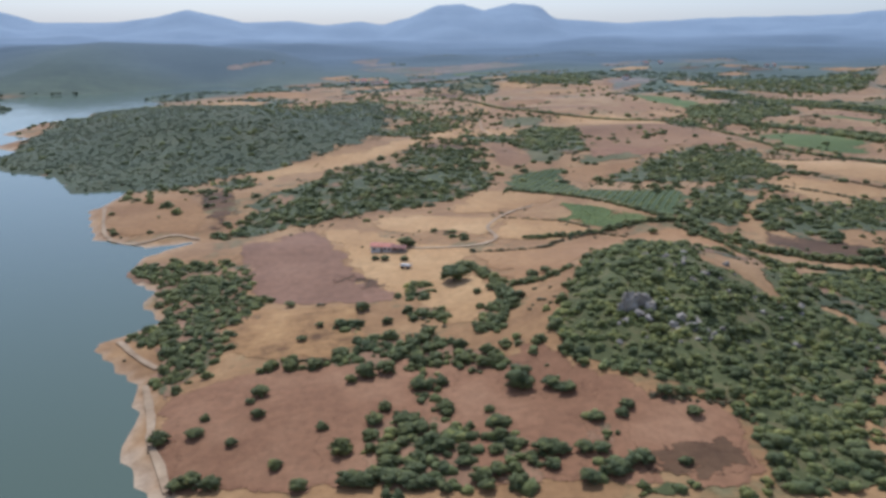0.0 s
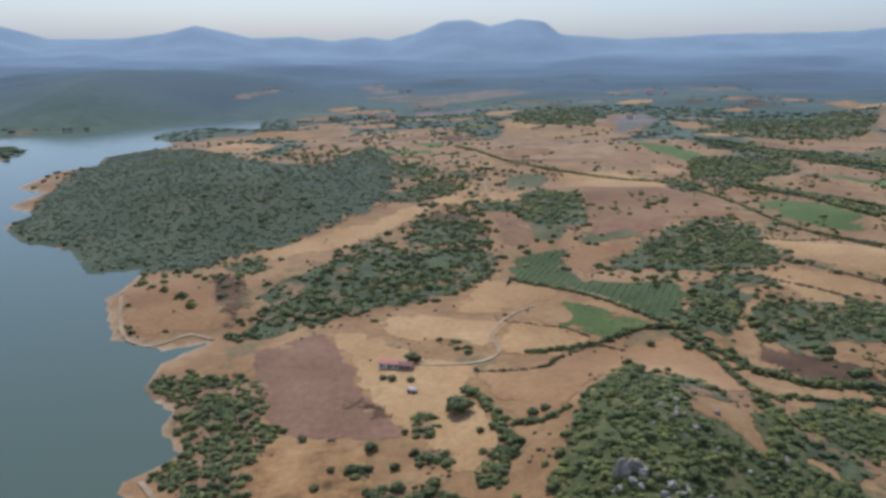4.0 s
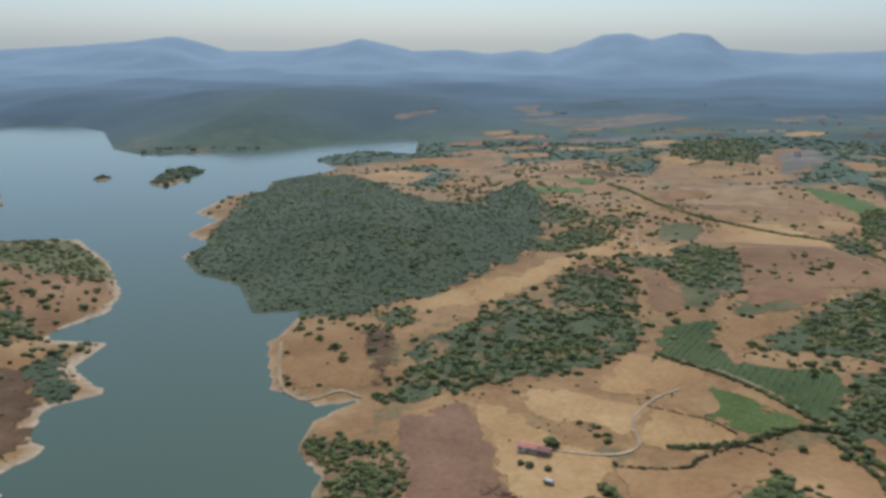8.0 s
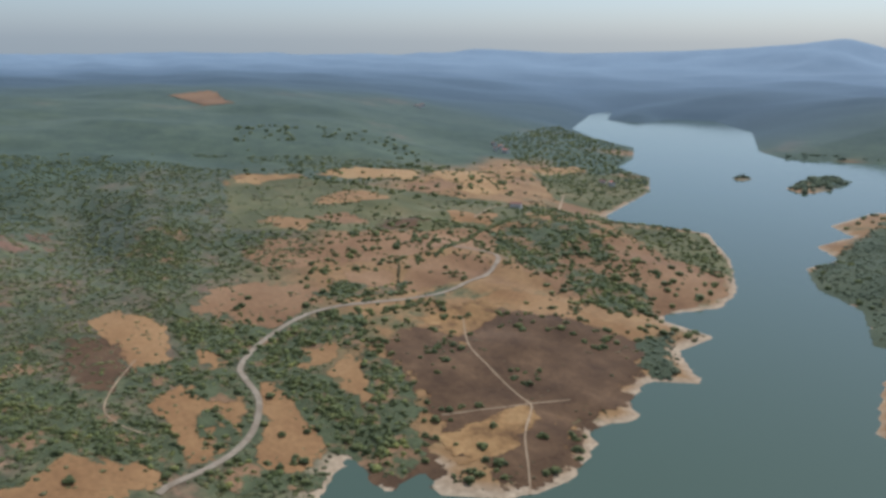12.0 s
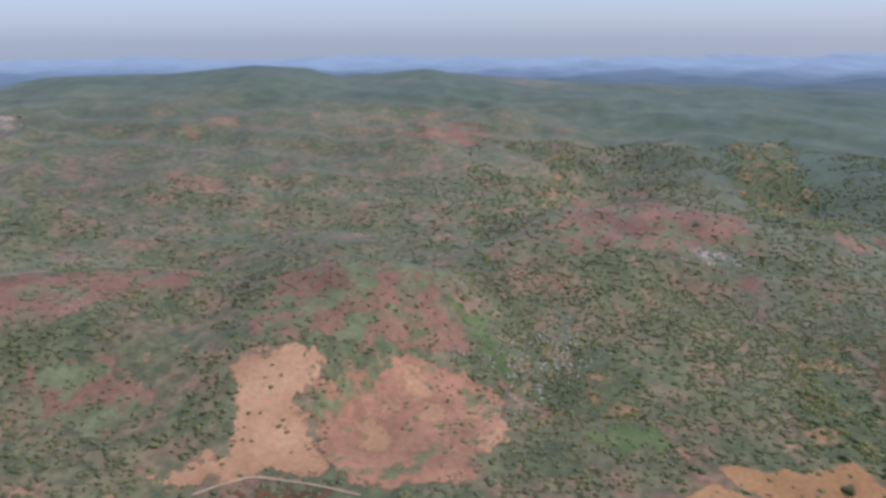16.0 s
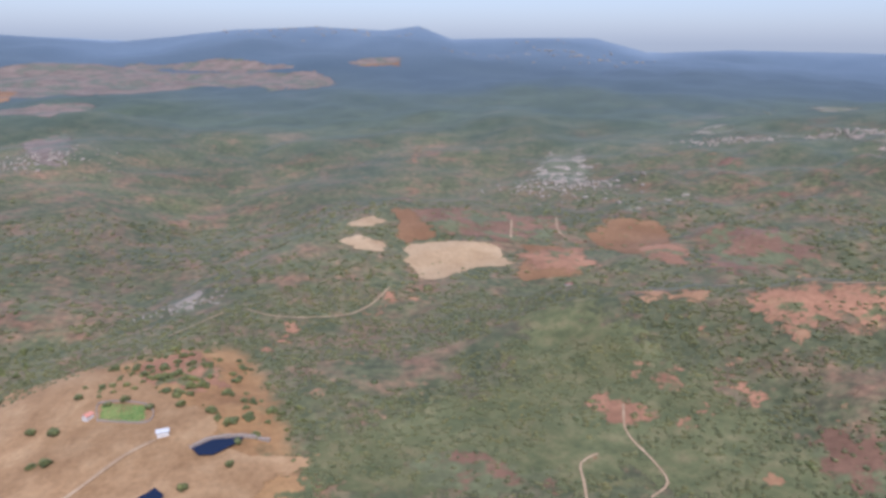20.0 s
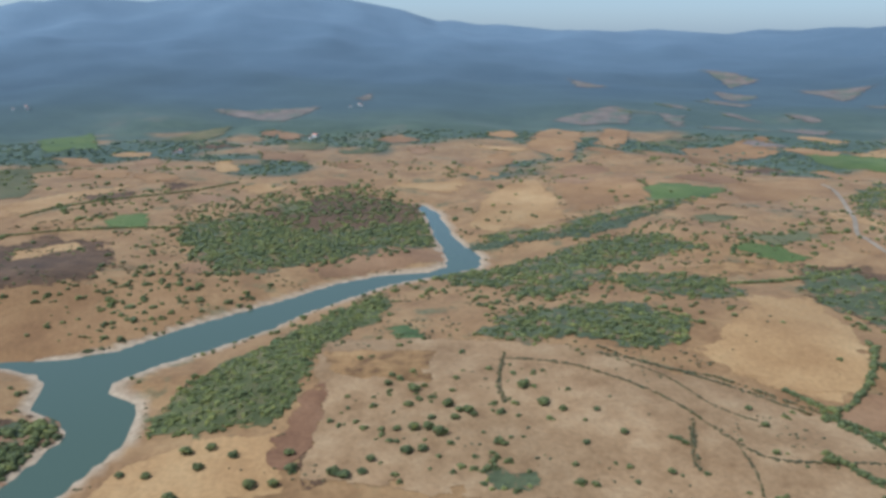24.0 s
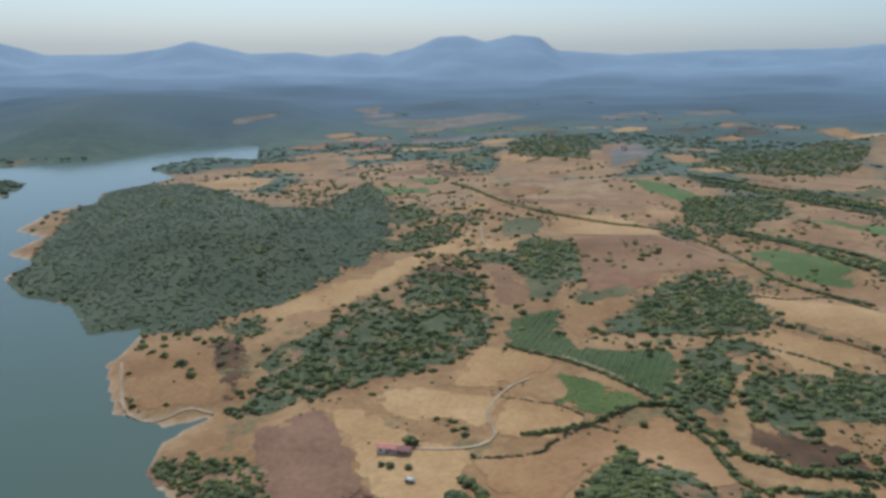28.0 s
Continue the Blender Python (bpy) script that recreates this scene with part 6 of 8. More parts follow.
wood("mixed_wood", 0.75, 2.4,[(209, 400), (268, 363), (249, 346), (211, 354)])
wood("mixed_wood", 0.75, 2.4,[(122, 678), (156, 697), (171, 648), (160, 589), (128, 565), (114, 600)])
wood("mixed_wood", 0.75, 2.4,[(-102, 513), (-79, 533), (-66, 495), (-87, 487)])
wood("mixed_wood", 0.75, 2.4,[(84, 279), (110, 298), (129, 279), (130, 250), (81, 251)])
wood("mixed_wood", 0.5, 3.2,[(261, 1417), (408, 1466), (323, 1152), (213, 1199)])
wood("mixed_wood", 0.5, 3.2,[(437, 1050), (554, 1147), (677, 1227), (761, 1243), (772, 1160), (641, 988), (557, 975), (471, 987)])
wood("mixed_wood", 0.5, 3.2,[(347, 842), (414, 847), (370, 739), (308, 729)])
wood("mixed_wood", 1.1, 2.3,[(483, -144), (486, -186), (483, -246), (432, -271), (395, -240), (396, -210), (428, -186), (431, -143)])
wood("mixed_wood", 1.1, 2.3,[(732, -211), (725, -279), (752, -354), (782, -440), (780, -507), (748, -421), (709, -322), (689, -265), (705, -213)])
wood("mixed_wood", 1.1, 2.3,[(628, -131), (616, -186), (640, -257), (665, -313), (647, -365), (589, -379), (583, -329), (568, -258), (548, -201), (566, -152)])
wood("mixed_wood", 1.1, 2.3,[(811, 76), (840, 5), (772, -57), (682, -53), (649, -4), (683, 53)])
wood("mixed_wood", 1.1, 2.3,[(552, -270), (512, -341), (460, -326), (463, -290), (505, -257)])
wood("mixed_wood", 1.1, 2.3,[(404, -468), (334, -432), (256, -377), (274, -400), (330, -438), (399, -480)])
wood("mixed_wood", 1.1, 2.3,[(297, -86), (290, -110), (274, -106), (281, -86)])
wood("mixed_wood", 1.1, 2.3,[(749, -649), (842, -777), (702, -668), (686, -612)])
wood("mixed_wood", 1.1, 2.3,[(707, 62), (783, 13), (763, -68), (817, -183), (710, -167), (669, -62), (628, 32)])
wood("mixed_wood", 1.1, 2.3,[(616, 333), (674, 352), (781, 341), (844, 320), (731, 302), (620, 313), (542, 285), (560, 304)])
wood("mixed_wood", 1.1, 2.3,[(322, 162), (372, 153), (415, 107), (394, 99), (340, 123), (319, 138)])
wood("mixed_wood", 1.1, 2.3,[(268, 240), (277, 220), (279, 195), (269, 194), (254, 229)])
wood("mixed_wood", 1.1, 2.3,[(428, 366), (450, 284), (434, 259), (410, 260), (378, 326)])
wood("mixed_wood", 1.1, 2.3,[(222, 301), (246, 294), (269, 267), (271, 237), (274, 204), (275, 185), (258, 198), (263, 237), (251, 265), (219, 288)])
wood("mixed_wood", 1.1, 2.3,[(184, 508), (219, 554), (263, 536), (262, 476), (231, 444), (194, 446), (175, 468)])
wood("mixed_wood", 1.1, 2.3,[(173, 401), (195, 391), (178, 360), (162, 371)])
wood("mixed_wood", 1.1, 2.3,[(196, 380), (227, 383), (275, 371), (284, 339), (244, 296), (250, 328), (205, 337), (190, 358)])
wood("mixed_wood", 1.1, 2.3,[(329, 403), (368, 412), (377, 374), (334, 326), (306, 343)])
wood("mixed_wood", 1.1, 2.3,[(174, 270), (213, 256), (187, 221), (153, 239)])
wood("mixed_wood", 1.1, 2.3,[(404, 367), (437, 327), (459, 271), (422, 256), (389, 294), (388, 342)])
wood("open_wood", 0.9, 2.0,[(-639, 283), (-534, 483), (-389, 546), (-321, 473), (-430, 421), (-452, 395), (-483, 282), (-512, 221)])
wood("mixed_wood", 1.2, 2.0,[(-461, 196), (-428, 212), (-370, 204), (-308, 201), (-269, 209), (-253, 190), (-292, 175), (-360, 183), (-407, 170)])
wood("mixed_wood", 1.2, 2.0,[(-448, 260), (-470, 295), (-445, 308), (-423, 279)])
wood("mixed_wood", 1.2, 2.0,[(-372, 247), (-326, 245), (-298, 233), (-283, 208), (-324, 226)])
wood("mixed_wood", 1.2, 2.0,[(-410, 291), (-425, 350), (-418, 365), (-403, 312)])
hedge("hedge", 2.2,[(273, -242), (266, -245), (260, -247), (253, -249), (248, -253)])
hedge("hedge", 2.2,[(296, -270), (283, -275), (264, -275), (254, -280), (249, -290)])
hedge("hedge", 1.8,[(345, -338), (312, -329), (285, -327), (269, -330), (246, -320)])
hedge("hedge", 1.3,[(412, -136), (373, -120), (350, -116)])
hedge("hedge", 1.3,[(404, -191), (383, -203), (368, -217), (353, -238), (328, -255), (305, -271)])
hedge("hedge", 1.2,[(313, -200), (291, -188), (274, -181)])
hedge("hedge", 2.4,[(153, 359), (158, 323), (165, 303), (181, 290), (205, 288), (231, 276), (253, 258)])
hedge("hedge", 2.0,[(68, 334), (81, 334), (106, 344), (129, 357), (150, 359)])
hedge("hedge", 2.6,[(411, 968), (480, 896), (542, 789), (564, 668), (605, 585)])
hedge("hedge", 2.6,[(366, 668), (399, 603), (411, 534), (454, 465), (492, 422), (486, 370), (465, 322), (462, 268)])
wood("thicket", 1.7, 2.2,[(52, 206), (54, 220), (65, 241), (79, 270), (113, 319), (109, 241), (122, 231), (127, 215), (139, 213), (155, 213), (131, 175), (118, 168), (108, 173), (88, 168), (76, 174), (71, 181), (61, 184), (57, 191), (52, 196)])
wood("thicket", 1.6, 2.4,[(89, 163), (95, 173), (108, 172), (126, 167), (104, 134), (82, 135), (86, 149)])
wood("thicket", 1.1, 2.0,[(55, 143), (68, 138), (82, 135), (53, 137)])
wood("oak_grove", 0.9, 2.4,[(-107, 336), (-89, 347), (-72, 338), (-52, 332), (-50, 302), (-63, 288), (-78, 291), (-87, 311), (-101, 327)])
wood("open_wood", 1.3, 3.0,[(-69, 421), (-35, 473), (-23, 542), (1, 538), (16, 517), (40, 664), (83, 658), (91, 556), (69, 488), (43, 443), (22, 425), (-13, 414), (-30, 395), (-74, 380), (-82, 408)])
wood("dense_wood", 1.0, 2.3,[(-301, 658), (-313, 744), (-340, 920), (-356, 1124), (-250, 1110), (-176, 989), (-101, 815), (-56, 833), (-4, 1035), (27, 849), (16, 684), (-23, 606), (-55, 566), (-91, 542), (-106, 515), (-160, 518), (-195, 527), (-225, 576), (-253, 603), (-285, 620)])
wood("mixed_wood", 0.7, 3.4,[(113, 635), (153, 690), (177, 683), (175, 618), (154, 557), (129, 577), (114, 592)])
wood("open_wood", 0.5, 3.4,[(133, 463), (165, 498), (215, 549), (264, 593), (279, 548), (268, 457), (245, 414), (234, 454), (200, 435), (202, 408), (169, 392), (159, 416), (138, 433)])
wood("mixed_wood", 0.6, 3.2,[(166, 391), (192, 387), (178, 350), (151, 339), (151, 369)])
wood("mixed_wood", 0.6, 3.2,[(198, 379), (206, 354), (214, 333), (201, 314), (189, 321), (186, 349)])
wood("mixed_wood", 0.6, 3.2,[(244, 368), (268, 375), (239, 331), (236, 345)])
wood("open_wood", 0.3, 3.0,[(-157, 498), (-123, 521), (-77, 505), (-65, 466), (-94, 462), (-90, 405), (-105, 395), (-126, 399), (-149, 457)])
wood("hedge", 1.6, 2.4,[(20, 361), (35, 359), (46, 340), (44, 333), (31, 345), (21, 355)])
wood("open_wood", 0.28, 3.0,[(29, 934), (135, 920), (120, 741), (30, 669)])
wood("open_wood", 0.22, 3.2,[(277, 779), (386, 808), (335, 675), (281, 697)])
wood("mixed_wood", 0.8, 3.0,[(-338, 206), (-317, 209), (-293, 206), (-271, 211), (-256, 186), (-273, 183), (-295, 188), (-318, 190), (-359, 193)])
wood("mixed_wood", 0.9, 3.0,[(-416, 195), (-413, 223), (-392, 236), (-368, 192), (-389, 185)])
wood("mixed_wood", 0.7, 2.8,[(-457, 164), (-438, 192), (-410, 192), (-395, 171), (-417, 158)])
wood("mixed_wood", 0.6, 2.8,[(-339, 102), (-306, 112), (-299, 126), (-283, 128), (-302, 110), (-316, 96)])
wood("open_wood", 0.4, 3.0,[(-465, 272), (-449, 329), (-406, 316), (-395, 246), (-425, 230)])
wood("open_wood", 0.35, 3.0,[(-559, 339), (-557, 420), (-503, 482), (-478, 445), (-503, 380), (-510, 319)])
wood("open_wood", 0.4, 3.2,[(-448, 443), (-453, 517), (-444, 585), (-419, 687), (-344, 613), (-314, 555), (-310, 480), (-320, 427), (-395, 428)])
wood("dense_wood", 0.8, 2.6,[(-289, 412), (-282, 439), (-244, 386), (-246, 364), (-268, 378)])
wood("open_wood", 0.5, 2.6,[(-247, 264), (-236, 297), (-214, 263), (-213, 232)])
wood("open_wood", 0.4, 2.8,[(-282, 212), (-268, 252), (-220, 221), (-237, 196)])
wood("open_wood", 1.2, 2.2,[(-545, 698), (-434, 702), (-364, 636), (-342, 563), (-438, 560), (-507, 528), (-554, 546), (-562, 621)])
wood("open_wood", 0.3, 3.0,[(-795, 426), (-798, 633), (-732, 765), (-615, 606), (-663, 455)])
wood("open_wood", 0.4, 2.8,[(156, -376), (131, -402), (112, -423), (56, -351), (38, -328), (72, -327), (103, -356)])
wood("open_wood", 0.5, 2.4,[(152, -367), (137, -400), (103, -430), (85, -368), (103, -351)])
wood("mixed_wood", 1.0, 3.0,[(440, -189), (469, -237), (434, -263), (397, -247), (396, -223), (420, -183)])
wood("mixed_wood", 0.8, 2.6,[(450, -123), (462, -152), (461, -185), (423, -181), (415, -158)])
wood("mixed_wood", 0.6, 2.6,[(582, -207), (602, -274), (536, -264), (499, -201), (535, -178)])
wood("open_wood", 0.3, 2.6,[(517, -296), (490, -338), (430, -315), (420, -262), (457, -260)])
wood("dense_wood", 1.0, 2.6,[(705, -195), (703, -240), (704, -318), (769, -445), (747, -433), (674, -309), (682, -237), (686, -193)])
wood("mixed_wood", 0.6, 2.6,[(433, -496), (346, -441), (285, -407), (237, -374), (242, -370), (302, -404), (394, -466)])
wood("open_wood", 0.3, 2.6,[(673, -609), (489, -551), (439, -488), (477, -472)])
wood("mixed_wood", 0.5, 2.6,[(526, -423), (426, -474), (371, -452), (375, -393), (446, -369)])
wood("oak_grove", 1.0, 2.8,[(307, 183), (317, 160), (383, 137), (423, 109), (400, 103), (350, 114), (325, 135), (301, 142), (288, 165), (281, 188)])
wood("oak_grove", 0.9, 2.8,[(273, 244), (289, 214), (281, 188), (273, 191), (256, 231)])
wood("open_wood", 0.45, 2.8,[(372, 251), (395, 195), (415, 121), (362, 142), (340, 170), (339, 225)])
wood("thicket", 0.85, 2.3,[(376, 61), (425, 49), (475, 5), (578, -91), (518, -83), (454, -32), (388, -15), (368, -4), (367, 30)])
wood("open_wood", 0.35, 2.8,[(706, 131), (768, 68), (602, 39), (543, 88), (557, 116)])
wood("open_wood", 0.5, 2.8,[(768, 68), (836, 14), (1011, -121), (921, -198), (700, -155), (703, -64), (667, 10), (643, 42)])
wood("dense_wood", 1.0, 3.0,[(539, 294), (617, 328), (731, 338), (843, 320), (872, 262), (766, 291), (639, 292), (567, 279), (510, 257)])
wood("mixed_wood", 0.8, 3.0,[(510, 430), (517, 393), (496, 360), (487, 288), (468, 282), (458, 326), (474, 393)])
wood("open_wood", 0.25, 2.8,[(557, 260), (587, 206), (604, 117), (585, 60), (518, 100), (513, 207)])
wood("open_wood", 0.8, 2.4,[(573, -91), (628, -166), (589, -218), (457, -173), (456, -149), (555, -148)])
wood("mixed_wood", 0.7, 3.2,[(184, 508), (244, 552), (267, 510), (257, 461), (229, 479), (184, 456)])
wood("hedge", 1.8, 2.6,[(216, 303), (256, 278), (271, 237), (274, 204), (285, 180), (278, 179), (262, 201), (258, 240), (229, 274), (183, 283), (163, 304), (151, 343), (154, 349), (170, 311), (183, 293)])
wood("mixed_wood", 0.8, 3.0,[(254, 343), (284, 338), (271, 282), (258, 272), (246, 294)])
wood("mixed_wood", 0.6, 3.0,[(199, 386), (237, 376), (269, 363), (225, 346), (200, 341)])
wood("mixed_wood", 0.7, 3.0,[(180, 417), (194, 390), (175, 354), (160, 375)])
wood("thicket", 1.2, 2.4,[(163, 262), (193, 263), (196, 235), (190, 220), (151, 241)])
wood("mixed_wood", 0.6, 3.0,[(321, 382), (403, 383), (374, 345), (310, 337)])
wood("dense_wood", 1.2, 3.0,[(400, 975), (512, 816), (611, 626), (591, 597), (517, 753), (415, 913)])
wood("dense_wood", 1.2, 3.0,[(356, 671), (396, 579), (471, 468), (501, 405), (460, 299), (444, 297), (469, 390), (444, 454), (386, 549)])
wood("open_wood", 0.3, 2.8,[(209, 251), (244, 230), (242, 195), (209, 207)])
wood("mixed_wood", 0.8, 2.4,[(-408, 61), (-384, 78), (-354, 92), (-331, 99), (-327, 88), (-341, 72), (-334, 59), (-352, 49)])
wood("mixed_wood", 0.8, 2.2,[(-407, 126), (-406, 147), (-430, 164), (-401, 157), (-378, 145), (-380, 125)])
wood("open_wood", 0.15, 2.4,[(-376, 120), (-364, 163), (-320, 144), (-304, 124), (-316, 111)])
wood("open_wood", 0.5, 2.2,[(-387, 107), (-366, 117), (-342, 108), (-351, 98), (-367, 97)])
wood("open_wood", 0.08, 2.4,[(-359, 170), (-326, 197), (-283, 170), (-292, 136)])
wood("mixed_wood", 0.8, 2.4,[(-300, 122), (-309, 142), (-294, 142), (-275, 166), (-268, 153), (-285, 119)])
wood("mixed_wood", 0.7, 2.2,[(-390, 147), (-395, 171), (-370, 166), (-352, 149), (-330, 147), (-315, 133), (-322, 128), (-354, 146), (-368, 137)])
wood("open_wood", 0.7, 2.4,[(-489, 301), (-444, 286), (-415, 258), (-409, 299), (-394, 297), (-380, 252), (-402, 233)])
wood("mixed_wood", 0.7, 2.6,[(-355, 235), (-365, 250), (-334, 244), (-307, 220), (-306, 209)])
wood("open_wood", 0.5, 2.6,[(-567, 366), (-559, 505), (-489, 469), (-516, 334)])
wood("mixed_wood", 0.6, 2.6,[(-506, 471), (-493, 562), (-457, 569), (-426, 488), (-460, 454)])
wood("mixed_wood", 0.6, 2.6,[(-414, 481), (-354, 492), (-314, 459), (-329, 426), (-378, 434)])
wood("mixed_wood", 1.0, 2.8,[(268, 330), (278, 307), (267, 271), (277, 238), (279, 200), (267, 194), (260, 231), (249, 265), (236, 283), (218, 296), (226, 304), (245, 293)])
wood("open_wood", 0.6, 2.6,[(237, 505), (266, 471), (222, 383), (183, 335), (163, 362)])
wood("mixed_wood", 0.7, 2.6,[(255, 395), (290, 384), (282, 335), (251, 308), (241, 341)])
wood("thicket", 1.0, 2.2,[(187, 278), (202, 238), (194, 227), (167, 255)])
wood("thicket", 1.2, 2.3,[(244, 210), (272, 200), (280, 161), (280, 137), (223, 193)])
wood("mixed_wood", 0.8, 2.8,[(366, 251), (378, 211), (375, 170), (419, 108), (396, 104), (374, 134), (354, 164), (355, 205)])
wood("mixed_wood", 0.8, 2.8,[(333, 420), (380, 397), (388, 351), (360, 317), (318, 325), (321, 373)])
wood("hedge", 1.6, 2.2,[(155, 348), (167, 309), (191, 295), (225, 278), (249, 265), (245, 261), (221, 273), (186, 288), (161, 304), (152, 341)])
wood("mixed_wood", 0.9, 2.6,[(-367, 192), (-362, 204), (-338, 209), (-308, 211), (-280, 219), (-267, 216), (-273, 199), (-290, 190), (-301, 186), (-327, 192)])
wood("mixed_wood", 0.8, 2.4,[(-466, 167), (-448, 188), (-417, 196), (-391, 180), (-403, 168), (-425, 158)])
wood("open_wood", 0.7, 2.4,[(-470, 207), (-435, 217), (-424, 247), (-406, 236), (-398, 197), (-419, 190)])
wood("mixed_wood", 1.0, 2.4,[(224, -264), (219, -284), (206, -268), (211, -252)])
wood("mixed_wood", 0.9, 2.2,[(270, -278), (247, -288), (241, -280), (256, -263)])
wood("mixed_wood", 0.9, 2.4,[(266, -350), (256, -365), (242, -343), (244, -327)])
wood("mixed_wood", 1.0, 2.2,[(378, -457), (336, -432), (290, -414), (255, -389), (237, -375), (240, -370), (267, -388), (308, -412), (358, -440)])
wood("open_wood", 0.5, 2.2,[(274, -430), (243, -479), (196, -463), (200, -400), (227, -382)])
wood("open_wood", 0.8, 2.4,[(148, -376), (140, -410), (103, -430), (82, -358), (99, -354)])
wood("open_wood", 1.0, 2.6,[(851, 88), (947, 21), (1008, -76), (996, -176), (793, -164), (675, -129), (643, -46), (692, 9), (756, 70)])
wood("open_wood", 0.5, 2.6,[(616, 163), (667, 73), (617, -17), (494, -4), (486, 91), (527, 144)])
wood("open_wood", 0.5, 2.4,[(564, -188), (653, -327), (649, -441), (564, -439), (437, -262), (426, -161)])
wood("open_wood", 0.35, 2.2,[(376, -24), (401, -69), (399, -134), (344, -177), (293, -126), (296, -50)])
wood("hedge", 0.8, 2.2,[(-380, 252), (-387, 311), (-369, 366), (-364, 361), (-377, 302), (-366, 246)])
wood("mixed_wood", 1.1, 2.2,[(-462, 169), (-438, 192), (-410, 197), (-403, 182), (-419, 169), (-440, 159)])
wood("mixed_wood", 1.3, 2.6,[(-402, 192), (-403, 207), (-370, 192), (-352, 203), (-322, 203), (-297, 198), (-285, 189), (-296, 182), (-318, 190), (-342, 191), (-358, 186), (-372, 178)])
wood("mixed_wood", 1.1, 2.4,[(-432, 232), (-414, 249), (-388, 237), (-394, 217), (-411, 218)])
wood("mixed_wood", 1.0, 2.4,[(-343, 232), (-340, 249), (-313, 241), (-305, 224), (-305, 208)])
wood("mixed_wood", 1.0, 2.4,[(-417, 255), (-416, 277), (-376, 255), (-373, 232)])
wood("mixed_wood", 1.2, 2.0,[(-403, 151), (-387, 155), (-374, 156), (-367, 141), (-373, 136)])
wood("mixed_wood", 1.2, 2.0,[(-352, 137), (-352, 149), (-333, 140), (-313, 133), (-318, 127), (-332, 126)])
wood("mixed_wood", 1.0, 2.2,[(-383, 56), (-366, 76), (-348, 91), (-343, 106), (-317, 107), (-305, 109), (-315, 98), (-329, 88), (-341, 71), (-358, 51)])
wood("mixed_wood", 1.1, 2.2,[(-356, 114), (-341, 121), (-323, 116), (-306, 111), (-312, 106), (-331, 109)])
wood("mixed_wood", 0.9, 2.4,[(-482, 289), (-449, 299), (-447, 337), (-427, 323), (-427, 284), (-452, 273)])
wood("mixed_wood", 0.9, 2.4,[(-393, 461), (-376, 485), (-347, 483), (-326, 455), (-341, 428), (-365, 432)])
wood("mixed_wood", 0.9, 2.4,[(-489, 469), (-459, 495), (-407, 466), (-405, 438), (-449, 438)])
wood("mixed_wood", 0.9, 2.4,[(-450, 537), (-437, 560), (-396, 502), (-417, 499)])
wood("mixed_wood", 0.7, 3.2,[(352, 851), (462, 848), (427, 758), (335, 688), (305, 680), (309, 743)])
wood("mixed_wood", 0.9, 2.8,[(4, 680), (48, 748), (88, 753), (81, 707), (42, 667), (8, 663)])
wood("mixed_wood", 0.8, 2.8,[(17, 832), (55, 858), (70, 802), (36, 741)])
wood("mixed_wood", 0.8, 2.8,[(75, 803), (119, 815), (113, 776), (76, 761)])
wood("mixed_wood", 0.9, 2.8,[(128, 675), (174, 674), (169, 613), (137, 600), (126, 639)])
wood("mixed_wood", 0.9, 2.8,[(81, 666), (119, 649), (112, 622), (81, 625)])
wood("mixed_wood", 0.8, 2.8,[(223, 558), (279, 586), (282, 542), (252, 499), (207, 517)])
wood("mixed_wood", 0.8, 2.8,[(278, 736), (306, 705), (287, 659), (262, 664)])
wood("open_wood", 0.5, 3.0,[(-129, 1071), (49, 990), (18, 861), (-60, 746)])
wood("open_wood", 0.4, 2.8,[(180, 661), (249, 657), (233, 587), (170, 586)])
wood("mixed_wood", 0.8, 2.8,[(395, 357), (443, 335), (447, 305), (408, 278), (381, 320)])
wood("mixed_wood", 1.0, 2.6,[(336, 417), (341, 395), (338, 365), (329, 325), (311, 318), (309, 354), (322, 401)])
wood("mixed_wood", 1.0, 2.6,[(380, 397), (390, 367), (354, 340), (348, 365)])
wood("mixed_wood", 1.0, 2.6,[(248, 527), (260, 461), (243, 450), (221, 474)])
wood("mixed_wood", 1.0, 2.6,[(286, 374), (294, 347), (274, 320), (248, 341), (246, 377), (261, 388)])
wood("mixed_wood", 0.8, 2.6,[(208, 449), (229, 427), (225, 404), (204, 407), (195, 424)])
wood("open_wood", 1.2, 2.4,[(-1014, 951), (-1178, 1307), (-876, 1155), (-761, 974), (-678, 942), (-618, 860), (-567, 704), (-644, 692), (-786, 822)])
wood("mixed_wood", 0.9, 2.8,[(-69, 421), (-47, 452), (-20, 455), (-7, 424), (-30, 397), (-74, 382)])
wood("mixed_wood", 0.9, 2.8,[(-7, 453), (21, 480), (46, 478), (47, 448), (22, 427), (-3, 418)])
wood("mixed_wood", 0.9, 2.6,[(142, 250), (172, 271), (204, 281), (170, 228), (150, 210), (149, 221), (138, 230)])
wood("thicket", 1.4, 2.2,[(151, 284), (148, 248), (142, 223), (156, 207), (146, 192), (132, 201), (126, 218)])
wood("open_wood", 0.9, 2.0,[(147, -373), (119, -417), (77, -404), (34, -343), (37, -317), (64, -325), (97, -359)])
wood("open_wood", 0.8, 2.2,[(82, -343), (64, -341), (64, -318), (77, -326)])
hedge("hedge", 2.4,[(36, 297), (40, 290), (44, 271), (45, 259), (46, 244), (42, 232)])
hedge("hedge", 1.3,[(42, 317), (53, 313), (73, 315), (81, 325), (102, 339), (115, 330)])
hedge("hedge", 1.0,[(65, 376), (76, 370), (94, 361), (103, 349)])
hedge("hedge", 1.8,[(144, 351), (152, 316), (149, 274), (168, 274), (201, 272)])
